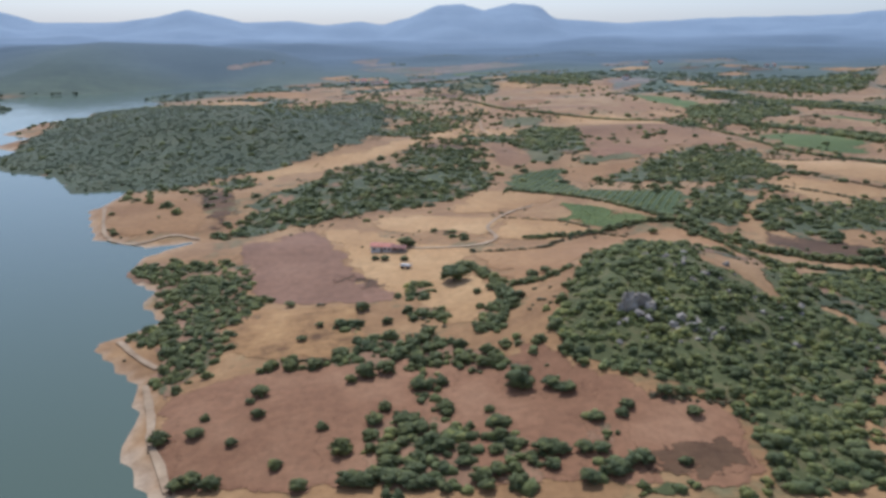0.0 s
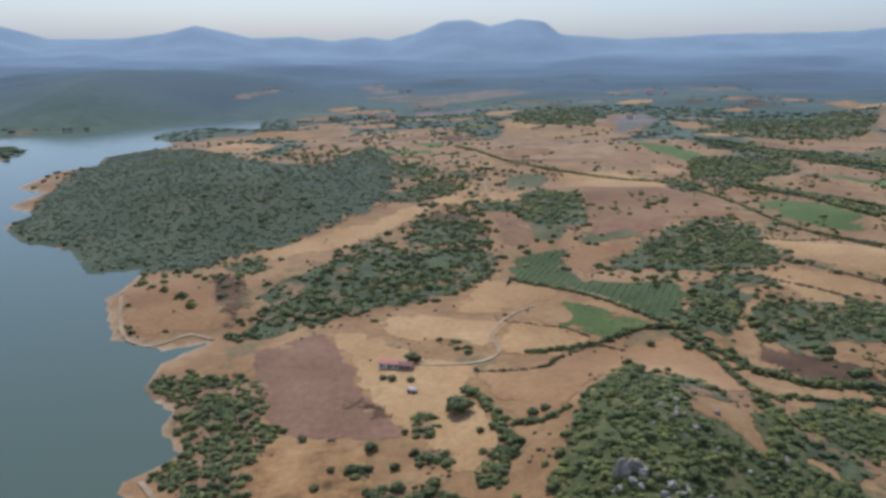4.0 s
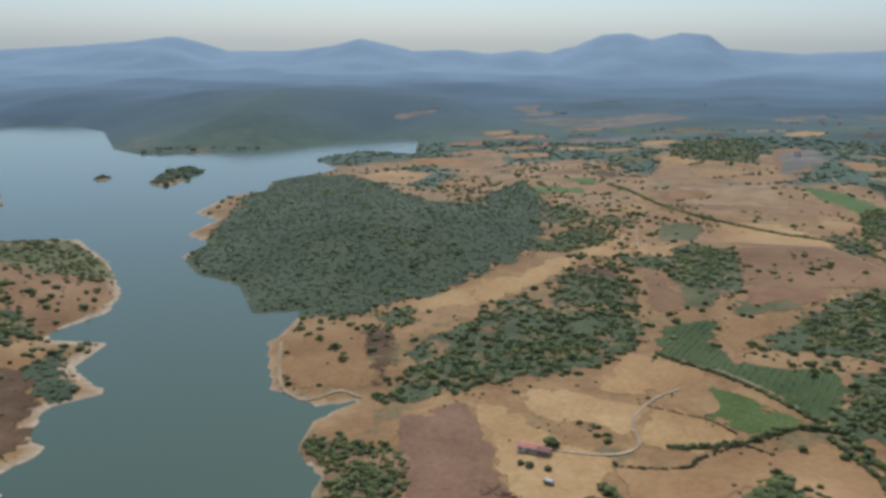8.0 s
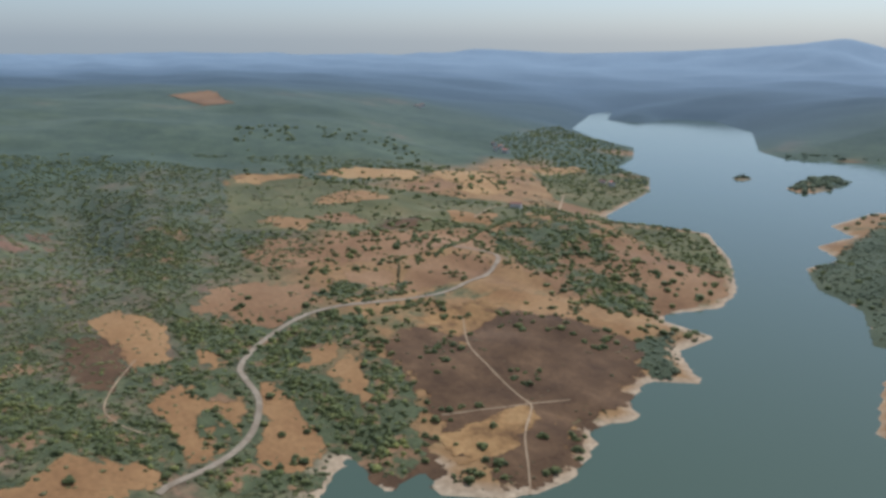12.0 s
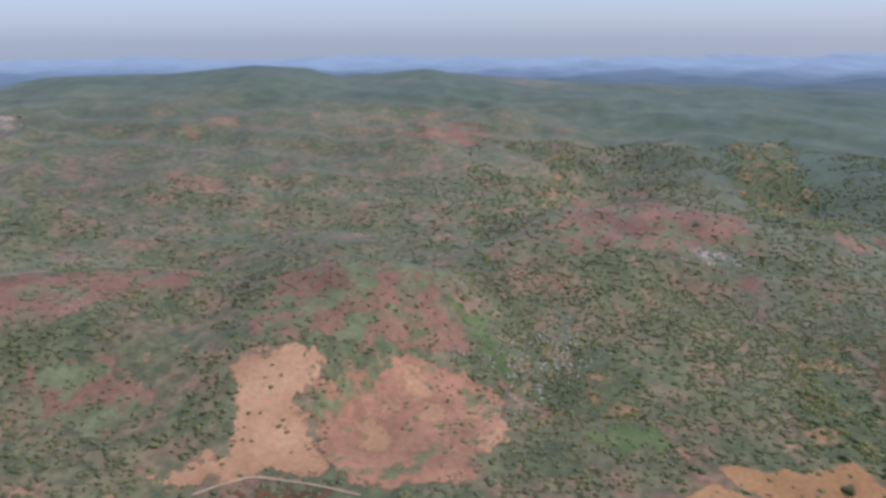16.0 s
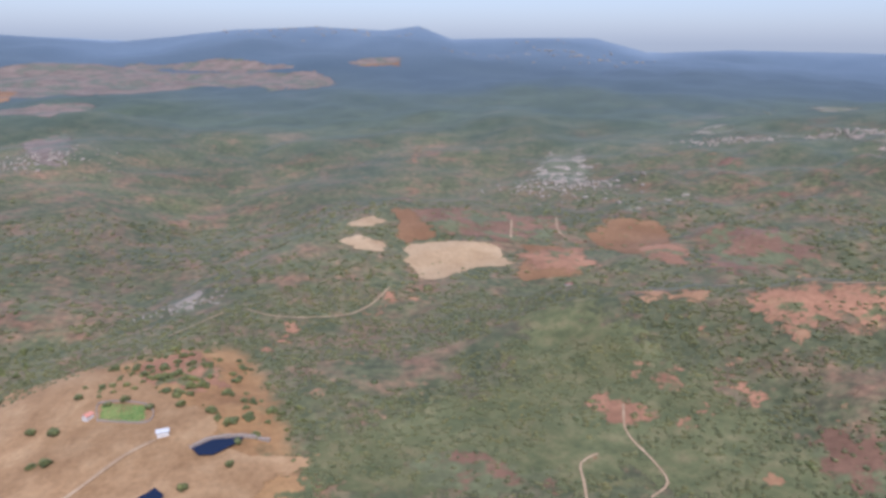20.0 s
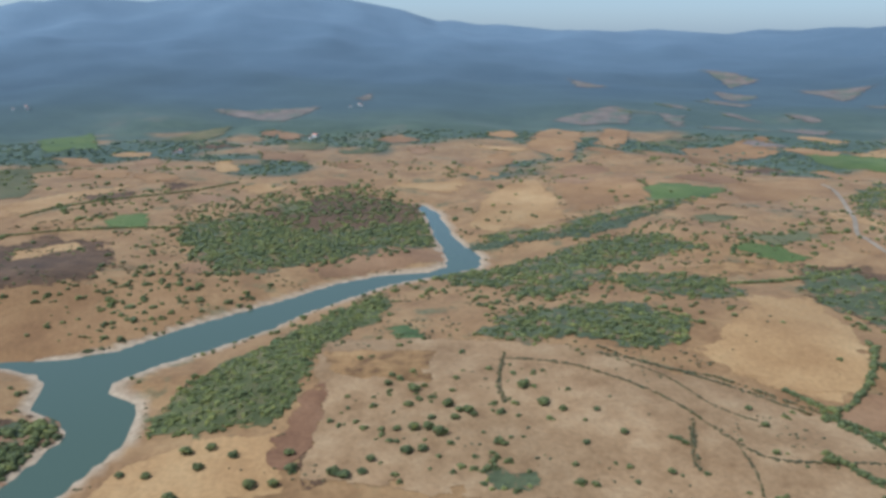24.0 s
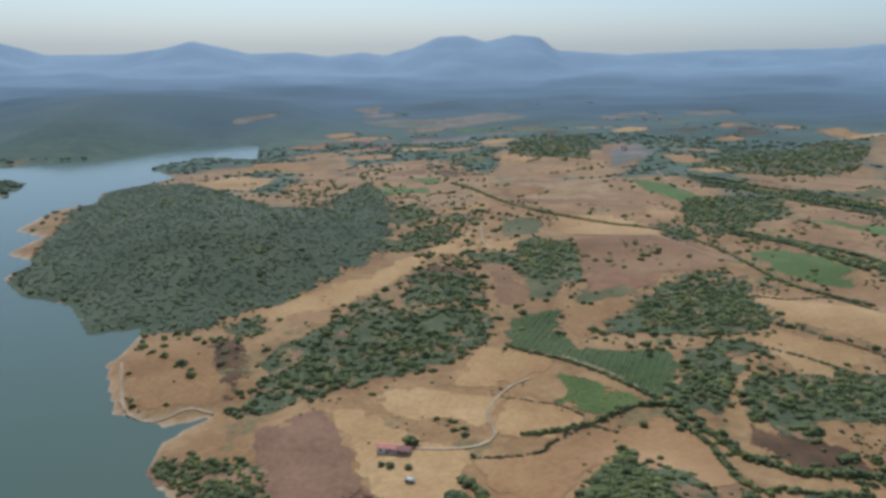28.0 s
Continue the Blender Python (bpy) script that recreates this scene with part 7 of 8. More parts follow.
hedge("hedge", 1.6,[(50, 260), (60, 256), (71, 261)])
hedge("hedge", 1.6,[(81, 449), (97, 430), (108, 419), (127, 394), (146, 362)])
hedge("hedge", 1.4,[(219, 430), (246, 404), (269, 377)])
hedge("hedge", 2.0,[(102, 993), (142, 883), (176, 799), (223, 754), (275, 697)])
hedge("hedge", 2.0,[(399, 913), (445, 893), (475, 799), (512, 749)])
hedge("hedge", 1.6,[(270, 698), (298, 639), (308, 545), (338, 483)])
hedge("hedge", 1.4,[(-469, 347), (-431, 316)])
hedge("hedge", 1.6,[(-469, 382), (-514, 479), (-522, 561), (-521, 638)])
hedge("hedge", 1.2,[(406, -131), (382, -168), (341, -197), (289, -209), (271, -222), (261, -266)])
hedge("hedge", 1.0,[(307, -195), (289, -186), (276, -180)])
hedge("hedge", 1.0,[(397, -129), (371, -120), (349, -117)])
hedge("hedge", 1.8,[(368, -353), (331, -316), (309, -279), (332, -265)])
hedge("hedge", 2.2,[(307, -269), (272, -287), (248, -291), (230, -293)])
hedge("hedge", 1.4,[(395, -187), (376, -211), (346, -236), (308, -261)])
hedge("hedge", 1.8,[(530, -261), (504, -288), (492, -361), (498, -451)])
hedge("hedge", 1.2,[(180, -305), (191, -337), (198, -357), (195, -384)])
hedge("hedge", 1.8,[(490, 239), (492, 215), (493, 191)])
hedge("hedge", 1.6,[(859, 231), (924, 165), (978, 88), (1047, 20)])
hedge("hedge", 1.6,[(619, 309), (696, 299), (783, 248), (795, 142), (790, 70)])
hedge("hedge", 1.0,[(68, 172), (74, 170), (82, 168), (88, 168)])
hedge("hedge", 1.2,[(-27, 222), (-17, 220), (-8, 217)])
hedge("hedge", 0.9,[(395, -187), (362, -210), (322, -219), (302, -233)])
hedge("hedge", 0.9,[(289, -209), (263, -202), (244, -193)])
hedge("hedge", 0.9,[(281, -334), (254, -313), (247, -286)])
hedge("hedge", 3.0,[(412, 932), (448, 901), (477, 827), (524, 779)])
hedge("hedge", 3.0,[(338, 683), (368, 649), (372, 602), (382, 557)])
hedge("hedge", 3.0,[(447, 911), (482, 856), (519, 806), (544, 739), (552, 654), (598, 617), (595, 565)])
hedge("hedge", 3.0,[(338, 701), (372, 644), (384, 588), (399, 547), (425, 494), (454, 459)])
hedge("hedge", 3.2,[(516, 458), (525, 420), (493, 372), (473, 323)])
hedge("hedge", 1.4,[(254, 539), (287, 505), (318, 505), (334, 475)])
hedge("hedge", 1.0,[(265, 444), (284, 420), (310, 386)])
hedge("hedge", 1.0,[(370, 445), (405, 434), (466, 408)])
trees("oak_tree", 3.0,[(338, 66), (332, 54), (349, 38), (349, 27), (338, 17), (332, -8), (319, -8), (309, 10), (308, 0), (311, -26), (308, -30), (309, -38), (340, -59), (338, -67), (337, -74), (345, -77), (355, -88), (348, -92), (346, -96), (320, -60), (319, -67), (330, -78), (315, -102)])
trees("oak_tree", 2.6,[(345, -135), (365, -131), (318, -43), (307, 70), (296, 72), (303, 64), (387, -63), (376, -75), (379, -81), (308, 42), (294, 77), (331, 32)])
trees("oak_tree", 2.4,[(343, -134), (336, -142), (332, -158), (309, -162), (305, -141), (275, -168), (294, -185), (313, -104), (342, -88), (342, -98), (227, -235), (227, -204), (213, -229), (268, -324), (266, -240), (173, -323), (152, -313), (146, -314), (162, -340), (151, -337), (305, -365), (300, -231), (317, -233), (247, -305)])
trees("oak_tree", 2.4,[(162, -340), (150, -336), (151, -314), (145, -313), (149, -364), (125, -357), (111, -349), (97, -350), (132, -354), (82, -288), (66, -302), (82, -343)])
trees("oak_tree", 2.6,[(-315, 162), (-295, 158), (-290, 160), (-291, 148), (-344, 236), (-462, 213), (-472, 223), (-454, 270), (-419, 255), (-349, 174), (-312, 174), (-312, 180), (-349, 233), (-316, 67), (-305, 102)])

# ---- scrub of the western hills ----
def ring(r0, r1, a0, a1, n):
    r = np.sqrt(rng.uniform(r0 * r0, r1 * r1, n))
    a = np.radians(rng.uniform(a0, a1, n))
    return -np.sin(a) * r, np.cos(a) * r


def clear_of(x, y, polys, chance):
    """Keep a place inside one of the polygons only now and then."""
    hit = np.zeros(len(x), bool)
    for p in polys:
        hit |= inside(p, x, y)
    return ~hit | (rng.uniform(0, 1, len(x)) < chance)


def scrub_cover(name, label, r0, r1, n, size, shapes, threshold, mat):
    x, y = ring(r0, r1, 44, 222, n)
    keep = (sample(scrub_part, x, y) > rng.uniform(0.2, 0.8, n)) & (sample(GD, x, y) > 3) & (waves(x, y, 90) + 0.5 * waves(x, y, 35) > threshold)
    keep &= clear_of(x, y, OPEN_FIELDS, 0.12) & clear_of(x, y, ROUGH_FIELDS, 0.4)
    for line, width in TRACKS:
        keep &= distance(line, x, y, False) > width * 0.5 + 1
    x, y = x[keep], y[keep]
    scatter(name, label, mat, shapes, x, y, size * rng.uniform(0.5, 1.4, len(x)), 0.36 if r1 < 600 else 0.25, "scrub", 0.35)


WAVES = np.random.default_rng(77)
scrub_cover("maquis", "low grey-green maquis bushes on the slope", 250, 520, 42000, 1.15, BUSHES, -0.55, M_MAQUIS)
scrub_cover("maquis", "low grey-green maquis bushes on the hills", 520, 820, 14000, 2.0, BUSHES, -0.5, M_MAQUIS)
x, y = ring(360, 1000, 50, 106, 17000)
keep = (sample(scrub_part, x, y) > 0.5) & (sample(GD, x, y) > 4) & (waves(x, y, 140) + 0.6 * waves(x, y, 50) > -0.4) & clear_of(x, y, OPEN_FIELDS, 0.02) & clear_of(x, y, ROUGH_FIELDS, 0.25)
for line, width in TRACKS:
    keep &= distance(line, x, y, False) > width * 0.5 + 2
x, y = x[keep], y[keep]
scatter("hillside_wood", "dark green scrub oaks covering the hillside", M_OAK, BUSHES, x, y, rng.uniform(0.8, 1.8, len(x)) * (0.8 + np.hypot(x, y) / 2200), 0.5)
scrub_cover("maquis_oaks", "dark green oaks in the scrub gullies", 300, 900, 8000, 1.7, BUSHES, 0.5, M_OAK)

x, y = ring(200, 900, 205, 424, 46000)
keep = (sample(GD, x, y) > 4) & (waves(x, y, 70) + 0.7 * waves(x, y, 28) > 0.45) & clear_of(x, y, OPEN_FIELDS, 0.12)
for line, width in TRACKS:
    keep &= distance(line, x, y, False) > width * 0.5 + 1
x, y = x[keep], y[keep]
scatter("dry_scrub", "low brown-green tufts and bushes on dry grass", M_TUFT, BUSHES, x, y, rng.uniform(0.4, 1.1, len(x)) * (0.7 + np.hypot(x, y) / 900), 0.6, "scrub")

# patchwork of far fields, with hedges between them
FAR_KINDS = [("pasture_field", "tan pasture in the far patchwork", M_PASTURE), ("fallow_field", "pinkish fallow field in the far patchwork", M_FALLOW),
             ("stubble_field", "pale stubble field in the far patchwork", M_STRAW), ("meadow_field", "olive meadow in the far patchwork", M_MEADOW),
             ("heath_field", "brown heath in the far patchwork", M_HEATH), ("crop_field", "green crop field in the far patchwork", M_CROP)]


def far_fields(a0, a1, r0, r1, count, odds, dull=False):
    taken = [np.mean(p, axis=0) for p in OPEN_FIELDS + ROUGH_FIELDS]
    edges = []
    for _ in range(count * 6):
        (x,), (y,) = ring(r0, r1, a0, a1, 1)
        w, d, turn = rng.uniform(45, 95) * (0.6 + x * x / 4e6 + y * y / 4e6), rng.uniform(35, 70), rng.uniform(-0.4, 0.4) + 0.3
        if min(math.hypot(x - p[0], y - p[1]) for p in taken) < (w + d) * 0.62 or sample(GD, np.array(x), np.array(y)) < w * 0.8:
            continue
        if any(inside(p, np.array([x]), np.array([y]))[0] for p in WOODS):
            continue
        c, s = math.cos(turn), math.sin(turn)
        poly = [(x + c * u * w * 0.5 - s * v * d * 0.5 + rng.normal() * 5, y + s * u * w * 0.5 + c * v * d * 0.5 + rng.normal() * 5)
                for u, v in ((-1, -1), (0.1, -1.1), (1, -1), (1.1, 0), (1, 1), (0, 1.1), (-1, 1))]
        taken.append(np.array((x, y)))
        name, label, mat = FAR_KINDS[rng.choice(6, p=odds)]
        field(name, label, M_HAZY_UPLAND if dull else mat, poly)
        side = int(rng.integers(0, 4))
        edges += smooth_line(poly[side:side + 4], 3.2)
        count -= 1
        if count <= 0:
            break
    x, y = np.array([v.x for v in edges]) + rng.normal(0, 1.2, len(edges)), np.array([v.y for v in edges]) + rng.normal(0, 1.2, len(edges))
    keep = (rng.uniform(0, 1, len(x)) > 0.5) & (waves(x, y, 120) > -0.3) & (sample(GD, x, y) > 4)
    x, y = x[keep], y[keep]
    scatter("hedge", "dark hedges between far fields", M_OAK, BUSHES, x, y, rng.uniform(1.0, 2.6, len(x)), 0.9, "hedge")


far_fields(318, 372, 650, 1700, 70, [0.34, 0.28, 0.16, 0.10, 0.06, 0.06])
far_fields(222, 318, 620, 1500, 80, [0.40, 0.18, 0.22, 0.08, 0.08, 0.04])
# far off, the haze-muted tone replaces each field's own colour
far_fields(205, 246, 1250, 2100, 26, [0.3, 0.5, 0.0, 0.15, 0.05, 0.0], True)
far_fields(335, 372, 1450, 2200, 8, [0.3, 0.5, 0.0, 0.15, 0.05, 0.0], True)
far_fields(40, 62, 560, 900, 10, [0.45, 0.35, 0.1, 0.0, 0.1, 0.0])

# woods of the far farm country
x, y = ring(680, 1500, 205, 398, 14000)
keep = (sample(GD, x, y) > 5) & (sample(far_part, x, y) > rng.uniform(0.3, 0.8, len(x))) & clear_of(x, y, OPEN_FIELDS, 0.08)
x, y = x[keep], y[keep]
scatter("far_wood", "woods among the far fields, leaf colour paled for haze", M_FAR, BUSHES, x, y, rng.uniform(2.2, 5.0, len(x)) * (0.75 + np.hypot(x, y) / 3000), 0.42)
x, y = ring(340, 820, 28, 78, 3000)
keep = (sample(GD, x, y) > 4) & (waves(x, y, 90) + 0.6 * waves(x, y, 40) > 0.35) & (sample(scrub_part, x, y) < 0.5)
for line, width in TRACKS:
    keep &= distance(line, x, y, False) > width * 0.5 + 2
x, y = x[keep], y[keep]
scatter("scattered_oaks", "clusters of dark green oaks on the tan western slopes", M_OAK, CLUMPS, x, y, rng.uniform(1.3, 3.0, len(x)), 0.85)

# loose oaks over the farm country, and woods towards the hills
for r0, r1, n, size, gate in ((300, 480, 1600, 1.8, 0.05), (480, 800, 5000, 2.1, 0.05), (800, 1200, 5000, 2.6, 0.1)):
    x, y = ring(r0, r1, 205, 425, n)
    keep = (sample(GD, x, y) > 4) & (waves(x, y, 160) + 0.6 * waves(x, y, 60) > gate) & clear_of(x, y, OPEN_FIELDS, 0.12)
    for line, width in TRACKS:
        keep &= distance(line, x, y, False) > width * 0.5 + 2
    x, y = x[keep], y[keep]
    scatter("scattered_oaks", "loose dark green oaks over dry farm country", M_OAK, CLUMPS if r1 < 600 else BUSHES, x, y, size * rng.uniform(0.5, 1.4, len(x)), 0.85)

# rows of the two nearest vineyards and of the green crop
def crop_rows(poly, turn, gap, size, label):
    p = np.array(poly, float)
    c, s = math.cos(radians(turn)), math.sin(radians(turn))
    mid, reach = p.mean(0), np.ptp(p, axis=0).max()
    u, v = np.meshgrid(np.arange(-reach, reach, 1.5), np.arange(-reach, reach, gap))
    u, v = u.ravel() + rng.normal(0, 0.3, u.size), v.ravel() + rng.normal(0, 0.15, v.size)
    x, y = mid[0] + c * u - s * v, mid[1] + s * u + c * v
    keep = inside(poly, x, y) & (distance(poly, x, y) > 2.5)
    scatter("crop_row", label, M_BUSH, BUSHES, x[keep], y[keep], size * rng.uniform(0.7, 1.3, keep.sum()), 0.7, "vines")


crop_rows([(90, 496), (126, 510), (119, 466), (122, 436), (147, 429), (175, 431), (168, 392), (146, 364), (127, 396), (109, 422), (81, 450)], 62, 4.2, 0.75, "dark green vines planted in rows")
crop_rows([(99, 403), (119, 390), (127, 376), (141, 362), (126, 355), (108, 349), (89, 367), (101, 379)], -35, 4.0, 0.6, "bright green crop planted in rows")

# ---- islands ----
for isle in ISLANDS:
    x, y = fill(isle, 1.6)
    scatter("island_scrub", "dark green scrub covering a small island", M_DENSE, LUMPS, x, y, rng.uniform(2.2, 4.5, len(x)), 0.8, "scrub")

# ---- boulders ----
def boulder(seed, name="boulder"):
    """A weathered granite block, split by joints, with flat worn faces."""
    r = random.Random(seed)
    bm = bmesh.new()
    bmesh.ops.create_icosphere(bm, subdivisions=3, radius=1)
    off = Vector((r.uniform(-40, 40), r.uniform(-40, 40), r.uniform(-40, 40)))
    for v in bm.verts:
        n = v.co.normalized()
        k = 1 + 0.5 * noise.noise(n * 1.1 + off) + 0.22 * noise.noise(n * 2.9 + off) - 0.16 * abs(noise.noise(n * 5.2 + off))
        v.co = Vector((n.x, n.y, n.z * 0.9)) * k
    for _ in range(9):
        cut = Vector((r.gauss(0, 1), r.gauss(0, 1), r.gauss(0, 0.8))).normalized()
        at = r.uniform(0.5, 0.85)
        for v in bm.verts:
            over = v.co.dot(cut) - at
            if over > 0:
                v.co -= cut * over * 0.94
    me = bpy.data.meshes.new(name)
    bm.to_mesh(me)
    bm.free()
    me.materials.append(M_STONE)
    return me


STONES = [boulder(s) for s in range(6)]


def stone(x, y, size, label, high=1.0, sink=0.35, group="boulders"):
    ob = new("boulder", STONES[int(rng.integers(0, 6))])
    ob.matrix_basis = Matrix.LocRotScale((x, y, float(ground_z(x, y)) + size * high * (0.5 - sink)), Euler((rng.uniform(-0.3, 0.3), rng.uniform(-0.3, 0.3), rng.uniform(0, 6.28))),
                                         (size * rng.uniform(0.8, 1.2), size * rng.uniform(0.7, 1.0), size * high))
    tagged(ob, label, "rock", group)


# the tor on the thicket hill
for x, y, s, h in ((74.5, 209, 2.3, 2.5), (77.6, 210, 2.5, 1.9), (71.8, 208.5, 1.7, 2.0), (80.5, 207.5, 2.2, 1.3), (76, 206, 1.8, 1.2), (78.5, 204, 1.7, 0.9), (84, 206, 2.0, 1.0), (87, 203, 1.9, 0.8), (84, 200, 1.8, 0.8), (89, 199, 1.7, 0.7), (72, 204, 1.6, 0.9)):
    stone(x, y, s, "large grey weathered granite tor block on the hill", h, 0.2, "tor blocks")
for k in range(55):
    a, d = rng.uniform(0, 6.28), abs(rng.normal(0, 1))
    stone(84 + math.cos(a) * d * 15 + 6, 200 + math.sin(a) * d * 9, rng.uniform(0.5, 1.3), "grey-white granite boulder among shrubs", 0.8)
for cx, cy, n, spread in ((92, 248, 16, 9), (104, 236, 16, 9), (118, 222, 14, 10), (128, 206, 10, 10), (140, 190, 10, 12)):
    for k in range(n):
        stone(cx + rng.normal() * spread, cy + rng.normal() * spread * 0.6, rng.uniform(0.5, 1.4), "grey-white granite boulder among shrubs", 0.8, 0.1)


def rubble(name, label, az, dist, wide, deep, n, size):
    """A slope of pale stones too many to count."""
    ax, ay = -math.sin(radians(az)), math.cos(radians(az))
    u, v = rng.normal(0, wide, n), rng.normal(0, deep, n)
    x, y = ax * (dist + v) + ay * u, ay * (dist + v) - ax * u
    scatter(name, label, M_STONE, BUSHES, x, y, size * rng.uniform(0.4, 1.5, n), 0.6, "rocks", 0.3)


rubble("rocks", "pale stones of a rocky gully", 98.6, 415, 9, 16, 260, 0.9)
rubble("rocks", "pale stones of a rocky gully", 101.6, 385, 7, 14, 160, 0.8)
rubble("rocks", "pale outcrop stones on the hill crest", 88.6, 572, 20, 16, 150, 1.0)
rubble("rocks", "pale outcrop stones on the slope", 194.6, 517, 14, 7, 90, 1.0)
rubble("rocks", "pale outcrop stones on the slope", 203.0, 1060, 40, 30, 160, 2.0)
rubble("rocks", "grey-white slabs of a granite outcrop", 167.0, 890, 34, 30, 260, 2.0)
rubble("rocks", "grey-white granite crest", 155.8, 1150, 34, 14, 150, 2.2)
rubble("rocks", "grey-white granite crest", 148.5, 1180, 40, 14, 150, 2.2)
rubble("rocks", "grey-white granite blocks on the far skyline", 167.4, 2560, 150, 110, 80, 4.5)
rubble("rocks", "grey-white granite blocks on the far skyline", 184.0, 2880, 150, 90, 70, 4.5)
rubble("rocks", "white stones in a hillside clearing", 133.0, 450, 10, 8, 60, 0.7)
rubble("rocks", "white stones in a hillside clearing", 105.6, 387, 8, 6, 60, 0.7)
rubble("rocks", "pale stones on the bare slope", 119.0, 350, 30, 18, 90, 0.45)

# ---- buildings ----
def plain(name, colour, rough=0.85, spread=0.25, scale=1.5):
    m, t, b = material(name, rough)
    n = noise_tex(t, scale, 5, 0.65)
    lo, hi = tuple(c * (1 - spread) for c in colour), tuple(min(1, c * (1 + spread)) for c in colour)
    t.links.new(ramp(t, n, ((0.3, lo), (0.7, hi))), b.inputs["Base Color"])
    return m


M_WALL = plain("whitewash", (0.62, 0.58, 0.52), 0.9)
M_STONEWALL = plain("field_stone", (0.30, 0.24, 0.19), 0.9, 0.4, 3.0)
M_ROOF = plain("red_roof_tiles", (0.56, 0.24, 0.17), 0.85, 0.3, 2.0)
M_ROOF_DULL = plain("old_roof_tiles", (0.27, 0.14, 0.11), 0.85, 0.3, 2.0)
M_DARK = plain("dark_opening", (0.03, 0.03, 0.035), 0.4)
M_WOODEN = plain("grey_wood", (0.20, 0.15, 0.11), 0.8, 0.3, 4.0)
M_METAL = plain("pale_sheet_metal", (0.55, 0.54, 0.52), 0.5)
M_RUBBER = plain("black_rubber", (0.02, 0.02, 0.02), 0.8)
M_BED = plain("vegetable_leaves", (0.10, 0.20, 0.05), 0.85, 0.4, 1.2)


def box(bm, x0, y0, z0, x1, y1, z1):
    made = bmesh.ops.create_cube(bm, size=1)["verts"]
    bmesh.ops.scale(bm, vec=(x1 - x0, y1 - y0, z1 - z0), verts=made)
    bmesh.ops.translate(bm, vec=((x0 + x1) / 2, (y0 + y1) / 2, (z0 + z1) / 2), verts=made)
    return made


def gable(bm, w, d, z, rise, over=0.35, thick=0.18):
    """A ridged roof along x: two sloping slabs that meet."""
    ends = []
    for x in (-w / 2 - over, w / 2 + over):
        pts = [(-d / 2 - over, z - 0.1), (0, z + rise), (d / 2 + over, z - 0.1), (d / 2 + over, z - 0.1 - thick), (0, z + rise - thick), (-d / 2 - over, z - 0.1 - thick)]
        ends.append([bm.verts.new((x, y, h)) for y, h in pts])
    a, b = ends
    for i in range(6):
        bm.faces.new((a[i], a[(i + 1) % 6], b[(i + 1) % 6], b[i]))
    bm.faces.new(a[::-1])
    bm.faces.new(b)


def house(name, label, x, y, turn, w, d, h, wall_mat, roof_mat, windows=3, rise=1.2, category="house"):
    """A small gabled building with a door and windows let into its long side."""
    ob = new(name)
    bm = bmesh.new()
    box(bm, -w / 2, -d / 2, -2.0, w / 2, d / 2, h)
    for s in (-w / 2, w / 2):
        tri = [bm.verts.new((s, -d / 2, h)), bm.verts.new((s, d / 2, h)), bm.verts.new((s, 0, h + rise * 0.96))]
        bm.faces.new(tri if s > 0 else tri[::-1])
    part("wall", bm, wall_mat, ob)
    bm = bmesh.new()
    gable(bm, w, d, h + 0.12, rise)
    part("roof", bm, roof_mat, ob, "weathered clay tile roof")
    bm = bmesh.new()
    box(bm, -0.55, -d / 2 - 0.04, 0, 0.55, -d / 2 + 0.05, min(2.1, h - 0.3))
    part("door", bm, M_WOODEN, ob, "grey wooden door")
    for k in range(windows):
        u = (k + 0.5) / windows * w - w / 2
        if abs(u) < 1.0:
            u += 1.4
        bm = bmesh.new()
        box(bm, u - 0.45, -d / 2 - 0.03, 1.0, u + 0.45, -d / 2 + 0.05, 2.0)
        win = part("window", bm, M_DARK, ob)
        bm = bmesh.new()
        box(bm, u - 0.55, -d / 2 - 0.12, 0.9, u + 0.55, -d / 2, 0.98)
        part("sill", bm, M_STONEWALL, win)
    ob.matrix_basis = pose(x, y, float(ground_z(x, y)) + 0.1, 0, 0, turn)
    return tagged(ob, label, category, "farm buildings")


house("barn", "long low barn with a pink-red tile roof", 5.5, 329, -16, 9.6, 4.6, 2.6, M_WALL, M_ROOF, 3, 1.0, "barn")
house("shed", "lower stone lean-to with a dull brown roof beside the barn", 12.4, 325.6, -16, 6.0, 4.2, 2.2, M_STONEWALL, M_ROOF_DULL, 2, 0.7, "shed")
house("garden_hut", "small whitewashed hut by a farm garden", 99, -325, 20, 5.0, 3.2, 2.4, M_WALL, M_METAL, 2, 0.5, "hut")
house("garden_hut", "small red-roofed hut at the garden corner", 138, -345, 60, 4.0, 3.0, 2.2, M_WALL, M_ROOF, 2, 0.7, "hut")
house("shed", "whitewashed field shed on the scrub hill", -131, -539, 8, 5.0, 3.0, 2.0, M_WALL, M_ROOF_DULL, 2, 0.6, "shed")
house("shed", "whitewashed field shed on a tan hilltop", 572, 187, 70, 7.0, 4.5, 2.5, M_WALL, M_ROOF_DULL, 2, 0.9, "shed")
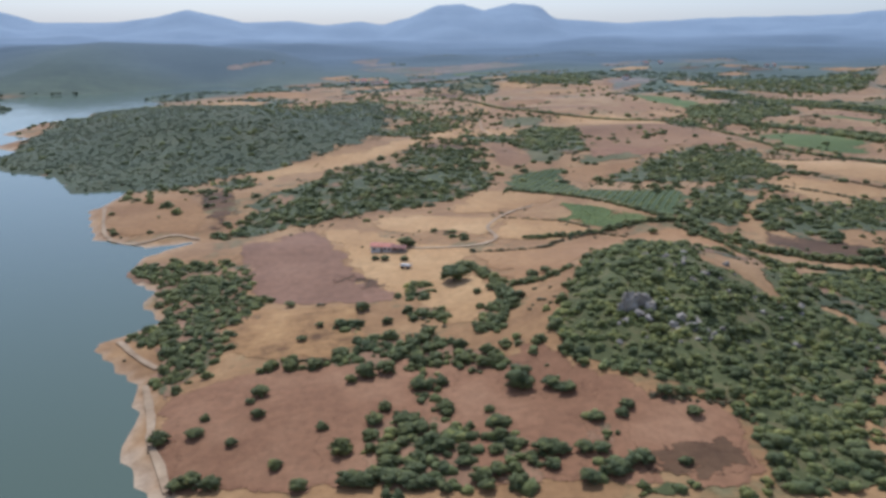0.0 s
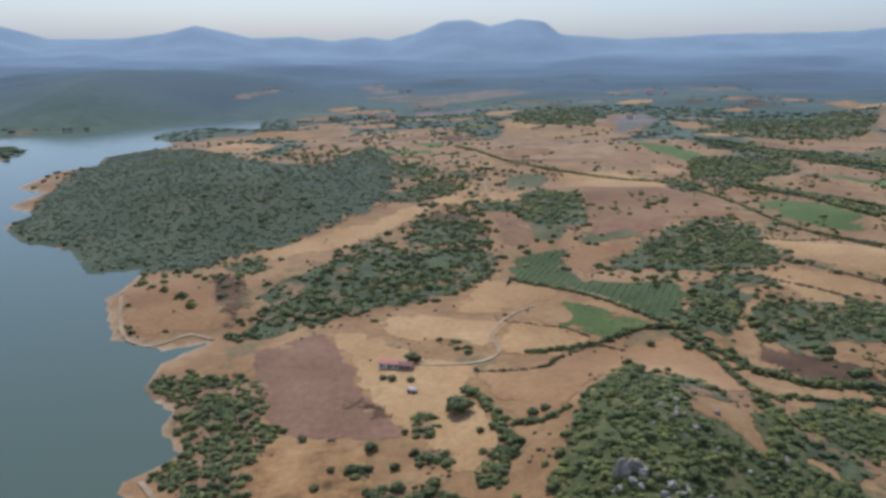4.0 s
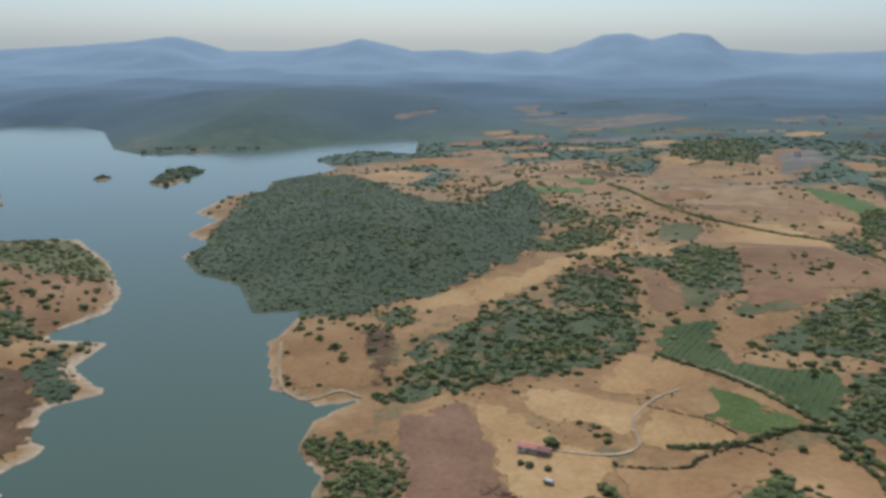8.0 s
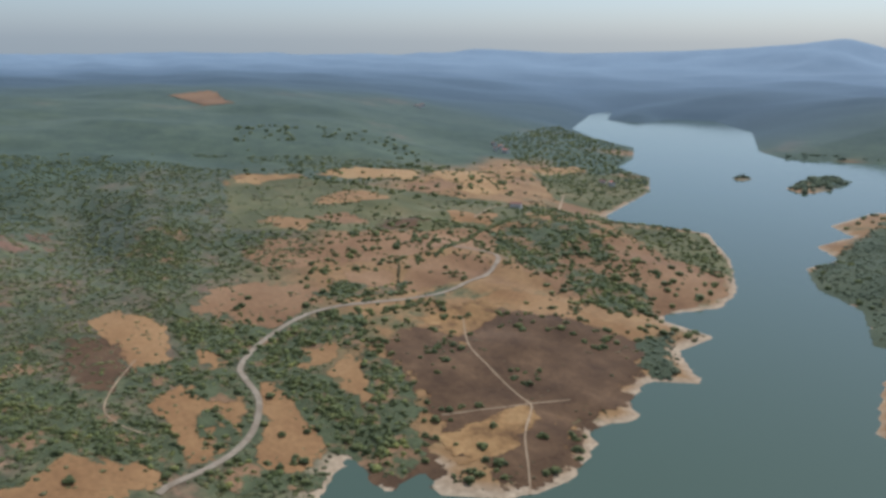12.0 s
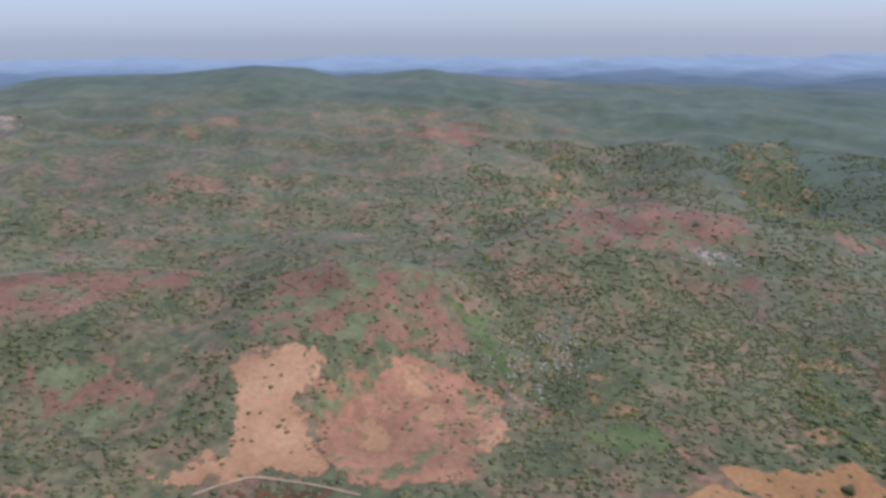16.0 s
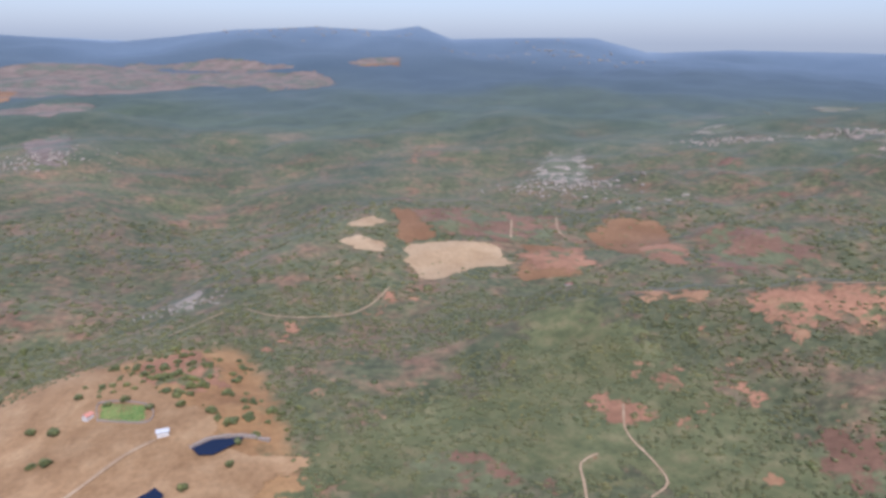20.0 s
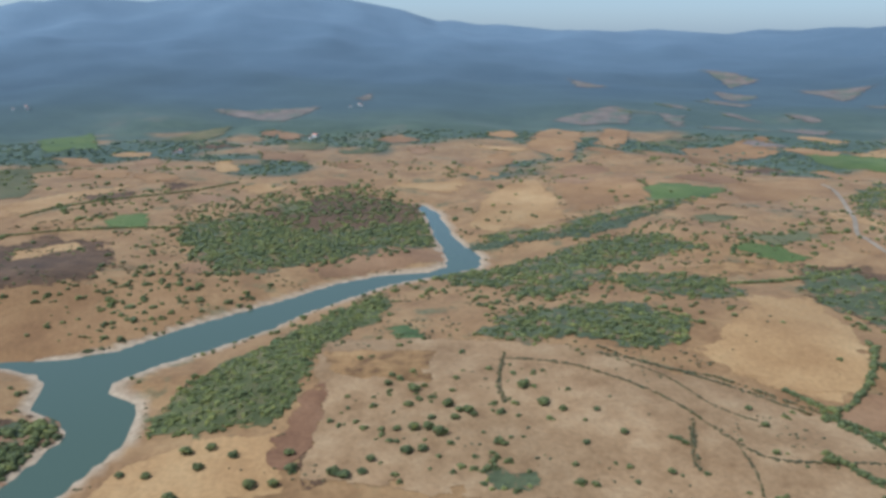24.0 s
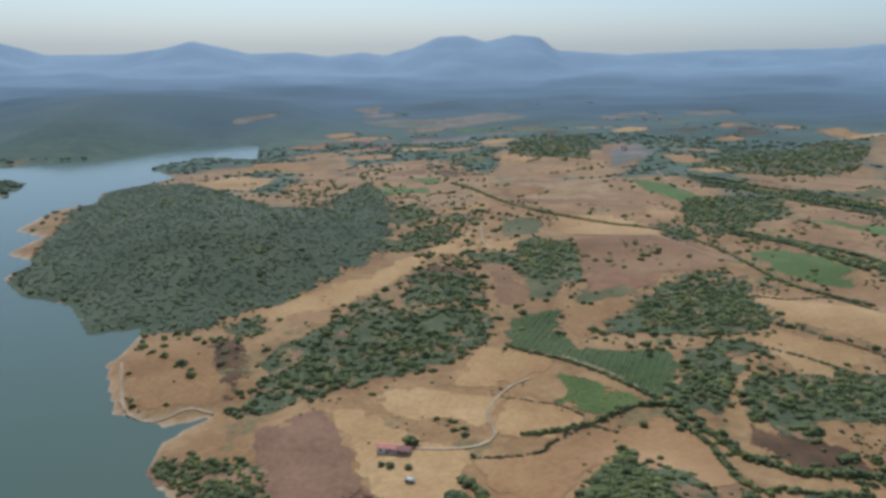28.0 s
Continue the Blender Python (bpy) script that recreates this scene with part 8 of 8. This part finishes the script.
for x, y, n in ((-30, 1490, 4), (15, 1400, 4), (1290, 115, 2), (1451, -108, 2), (1900, 470, 3), (1860, -255, 3), (-979, 924, 2),
                (-937, 891, 2), (-676, 840, 2), (-1369, 1054, 3), (600, 1690, 3), (395, 1218, 1), (760, 1500, 2), (-560, 560, 1)):
    for k in range(n):
        w = rng.uniform(7.5, 11.5)
        house("farmhouse", "small whitewashed farmhouse with a tile roof, far off", x + (k % 2) * 22 + rng.uniform(-6, 6), y + (k // 2) * 24 + rng.uniform(-6, 6),
              rng.uniform(-40, 40) + 180 * (y < 0), w, w * 0.6, rng.uniform(3, 5.5), M_WALL, M_ROOF if k % 2 else M_ROOF_DULL, 3, 1.6)


# ---- farm trailer in the yard ----
def trailer(x, y, turn):
    ob = new("farm_trailer")
    bm = bmesh.new()
    made = box(bm, -2.1, -1.0, 0.75, 2.1, 1.0, 1.0)
    part("bed", bm, M_WOODEN, ob)
    for s in (-1, 1):
        bm = bmesh.new()
        box(bm, -2.1, s * 1.0 - 0.04, 1.0, 2.1, s * 1.0 + 0.04, 1.55)
        part("side_board", bm, M_METAL, ob)
        bm = bmesh.new()
        box(bm, s * 2.1 - 0.04, -1.0, 1.0, s * 2.1 + 0.04, 1.0, 1.55)
        part("end_board", bm, M_METAL, ob)
    for wx in (-1.2, 1.2):
        for wy in (-1.0, 1.0):
            bm = bmesh.new()
            bmesh.ops.create_cone(bm, cap_ends=True, segments=16, radius1=0.45, radius2=0.45, depth=0.26, matrix=pose(wx, wy, 0.45, 90))
            part("wheel", bm, M_RUBBER, ob)
    bm = bmesh.new()
    limb(bm, (2.1, 0, 0.8), (3.4, 0, 0.55), 0.06, 0.05)
    part("drawbar", bm, M_METAL, ob)
    bm = bmesh.new()
    bmesh.ops.create_uvsphere(bm, u_segments=12, v_segments=6, radius=1)
    bmesh.ops.scale(bm, vec=(1.95, 0.9, 0.45), verts=bm.verts)
    bmesh.ops.translate(bm, vec=(0, 0, 1.45), verts=bm.verts)
    part("load", bm, M_WALL, ob, "pale sacking over the load")
    ob.matrix_basis = pose(x, y, float(ground_z(x, y)) + 0.16, 0, 0, turn)
    tagged(ob, "pale farm trailer with a covered load on straw ground", "trailer")


trailer(14, 301, -25)

# ---- farm garden and ponds ----
plot = [(133, -342), (136, -357), (113, -352), (109, -337)]
tagged(drape("garden_plot", frayed(plot, 4, 0.3), M_MARSH), "yellow-green kitchen garden plot", "garden", kind="structure")
for k in range(7):
    u = k / 7 + 0.07
    ax, ay, bx, by = 133 + 3 * u, -342 - 15 * u, 109 + 4 * u, -337 - 15 * u
    t = np.linspace(0.06, 0.94, 34)
    scatter("vegetable_row", "row of bright green vegetables in the garden", M_BED, BUSHES, ax + (bx - ax) * t, ay + (by - ay) * t, rng.uniform(0.35, 0.75, 34), 0.7, "plants")


def field_wall(name, label, pts, high=1.0, wide=0.5):
    """A dry stone wall along a line, built of courses of uneven blocks."""
    ob = new(name)
    line = smooth_line(pts, 1.6)
    ob.matrix_basis = Matrix.Translation((line[0].x, line[0].y, float(ground_z(line[0].x, line[0].y))))
    bm = bmesh.new()
    for a, b in zip(line, line[1:]):
        d = (b - a).normalized()
        turn = math.degrees(math.atan2(d.y, d.x))
        m = (a + b) / 2
        made = box(bm, -0.85, -wide / 2, -0.4, 0.85, wide / 2, high * rng.uniform(0.8, 1.15))
        bmesh.ops.transform(bm, matrix=pose(m.x - line[0].x, m.y - line[0].y, float(ground_z(m.x, m.y)) - ob.location.z, 0, 0, turn + rng.uniform(-4, 4)), verts=made)
    part("stones", bm, M_STONEWALL, ob)
    tagged(ob, label, "wall", "dry stone walls")


field_wall("garden_wall", "low pale dry stone wall round the garden", plot + plot[:1], 1.0)
tagged(drape("pond", frayed([(84, -314), (76, -320), (63, -322), (66, -317), (74, -309), (80, -309)], 3, 0.2), M_POND, 1.2), "small dark blue farm pond", "pond", kind="structure")
tagged(drape("pond", frayed([(107, -273), (93, -289), (88, -284), (92, -273)], 3, 0.2), M_POND, 1.2), "small dark blue farm pond", "pond", kind="structure")
field_wall("pond_bank", "low pale earth bank round the pond", [(85, -315), (76, -322), (62, -324), (52, -321)], 1.3, 1.6)
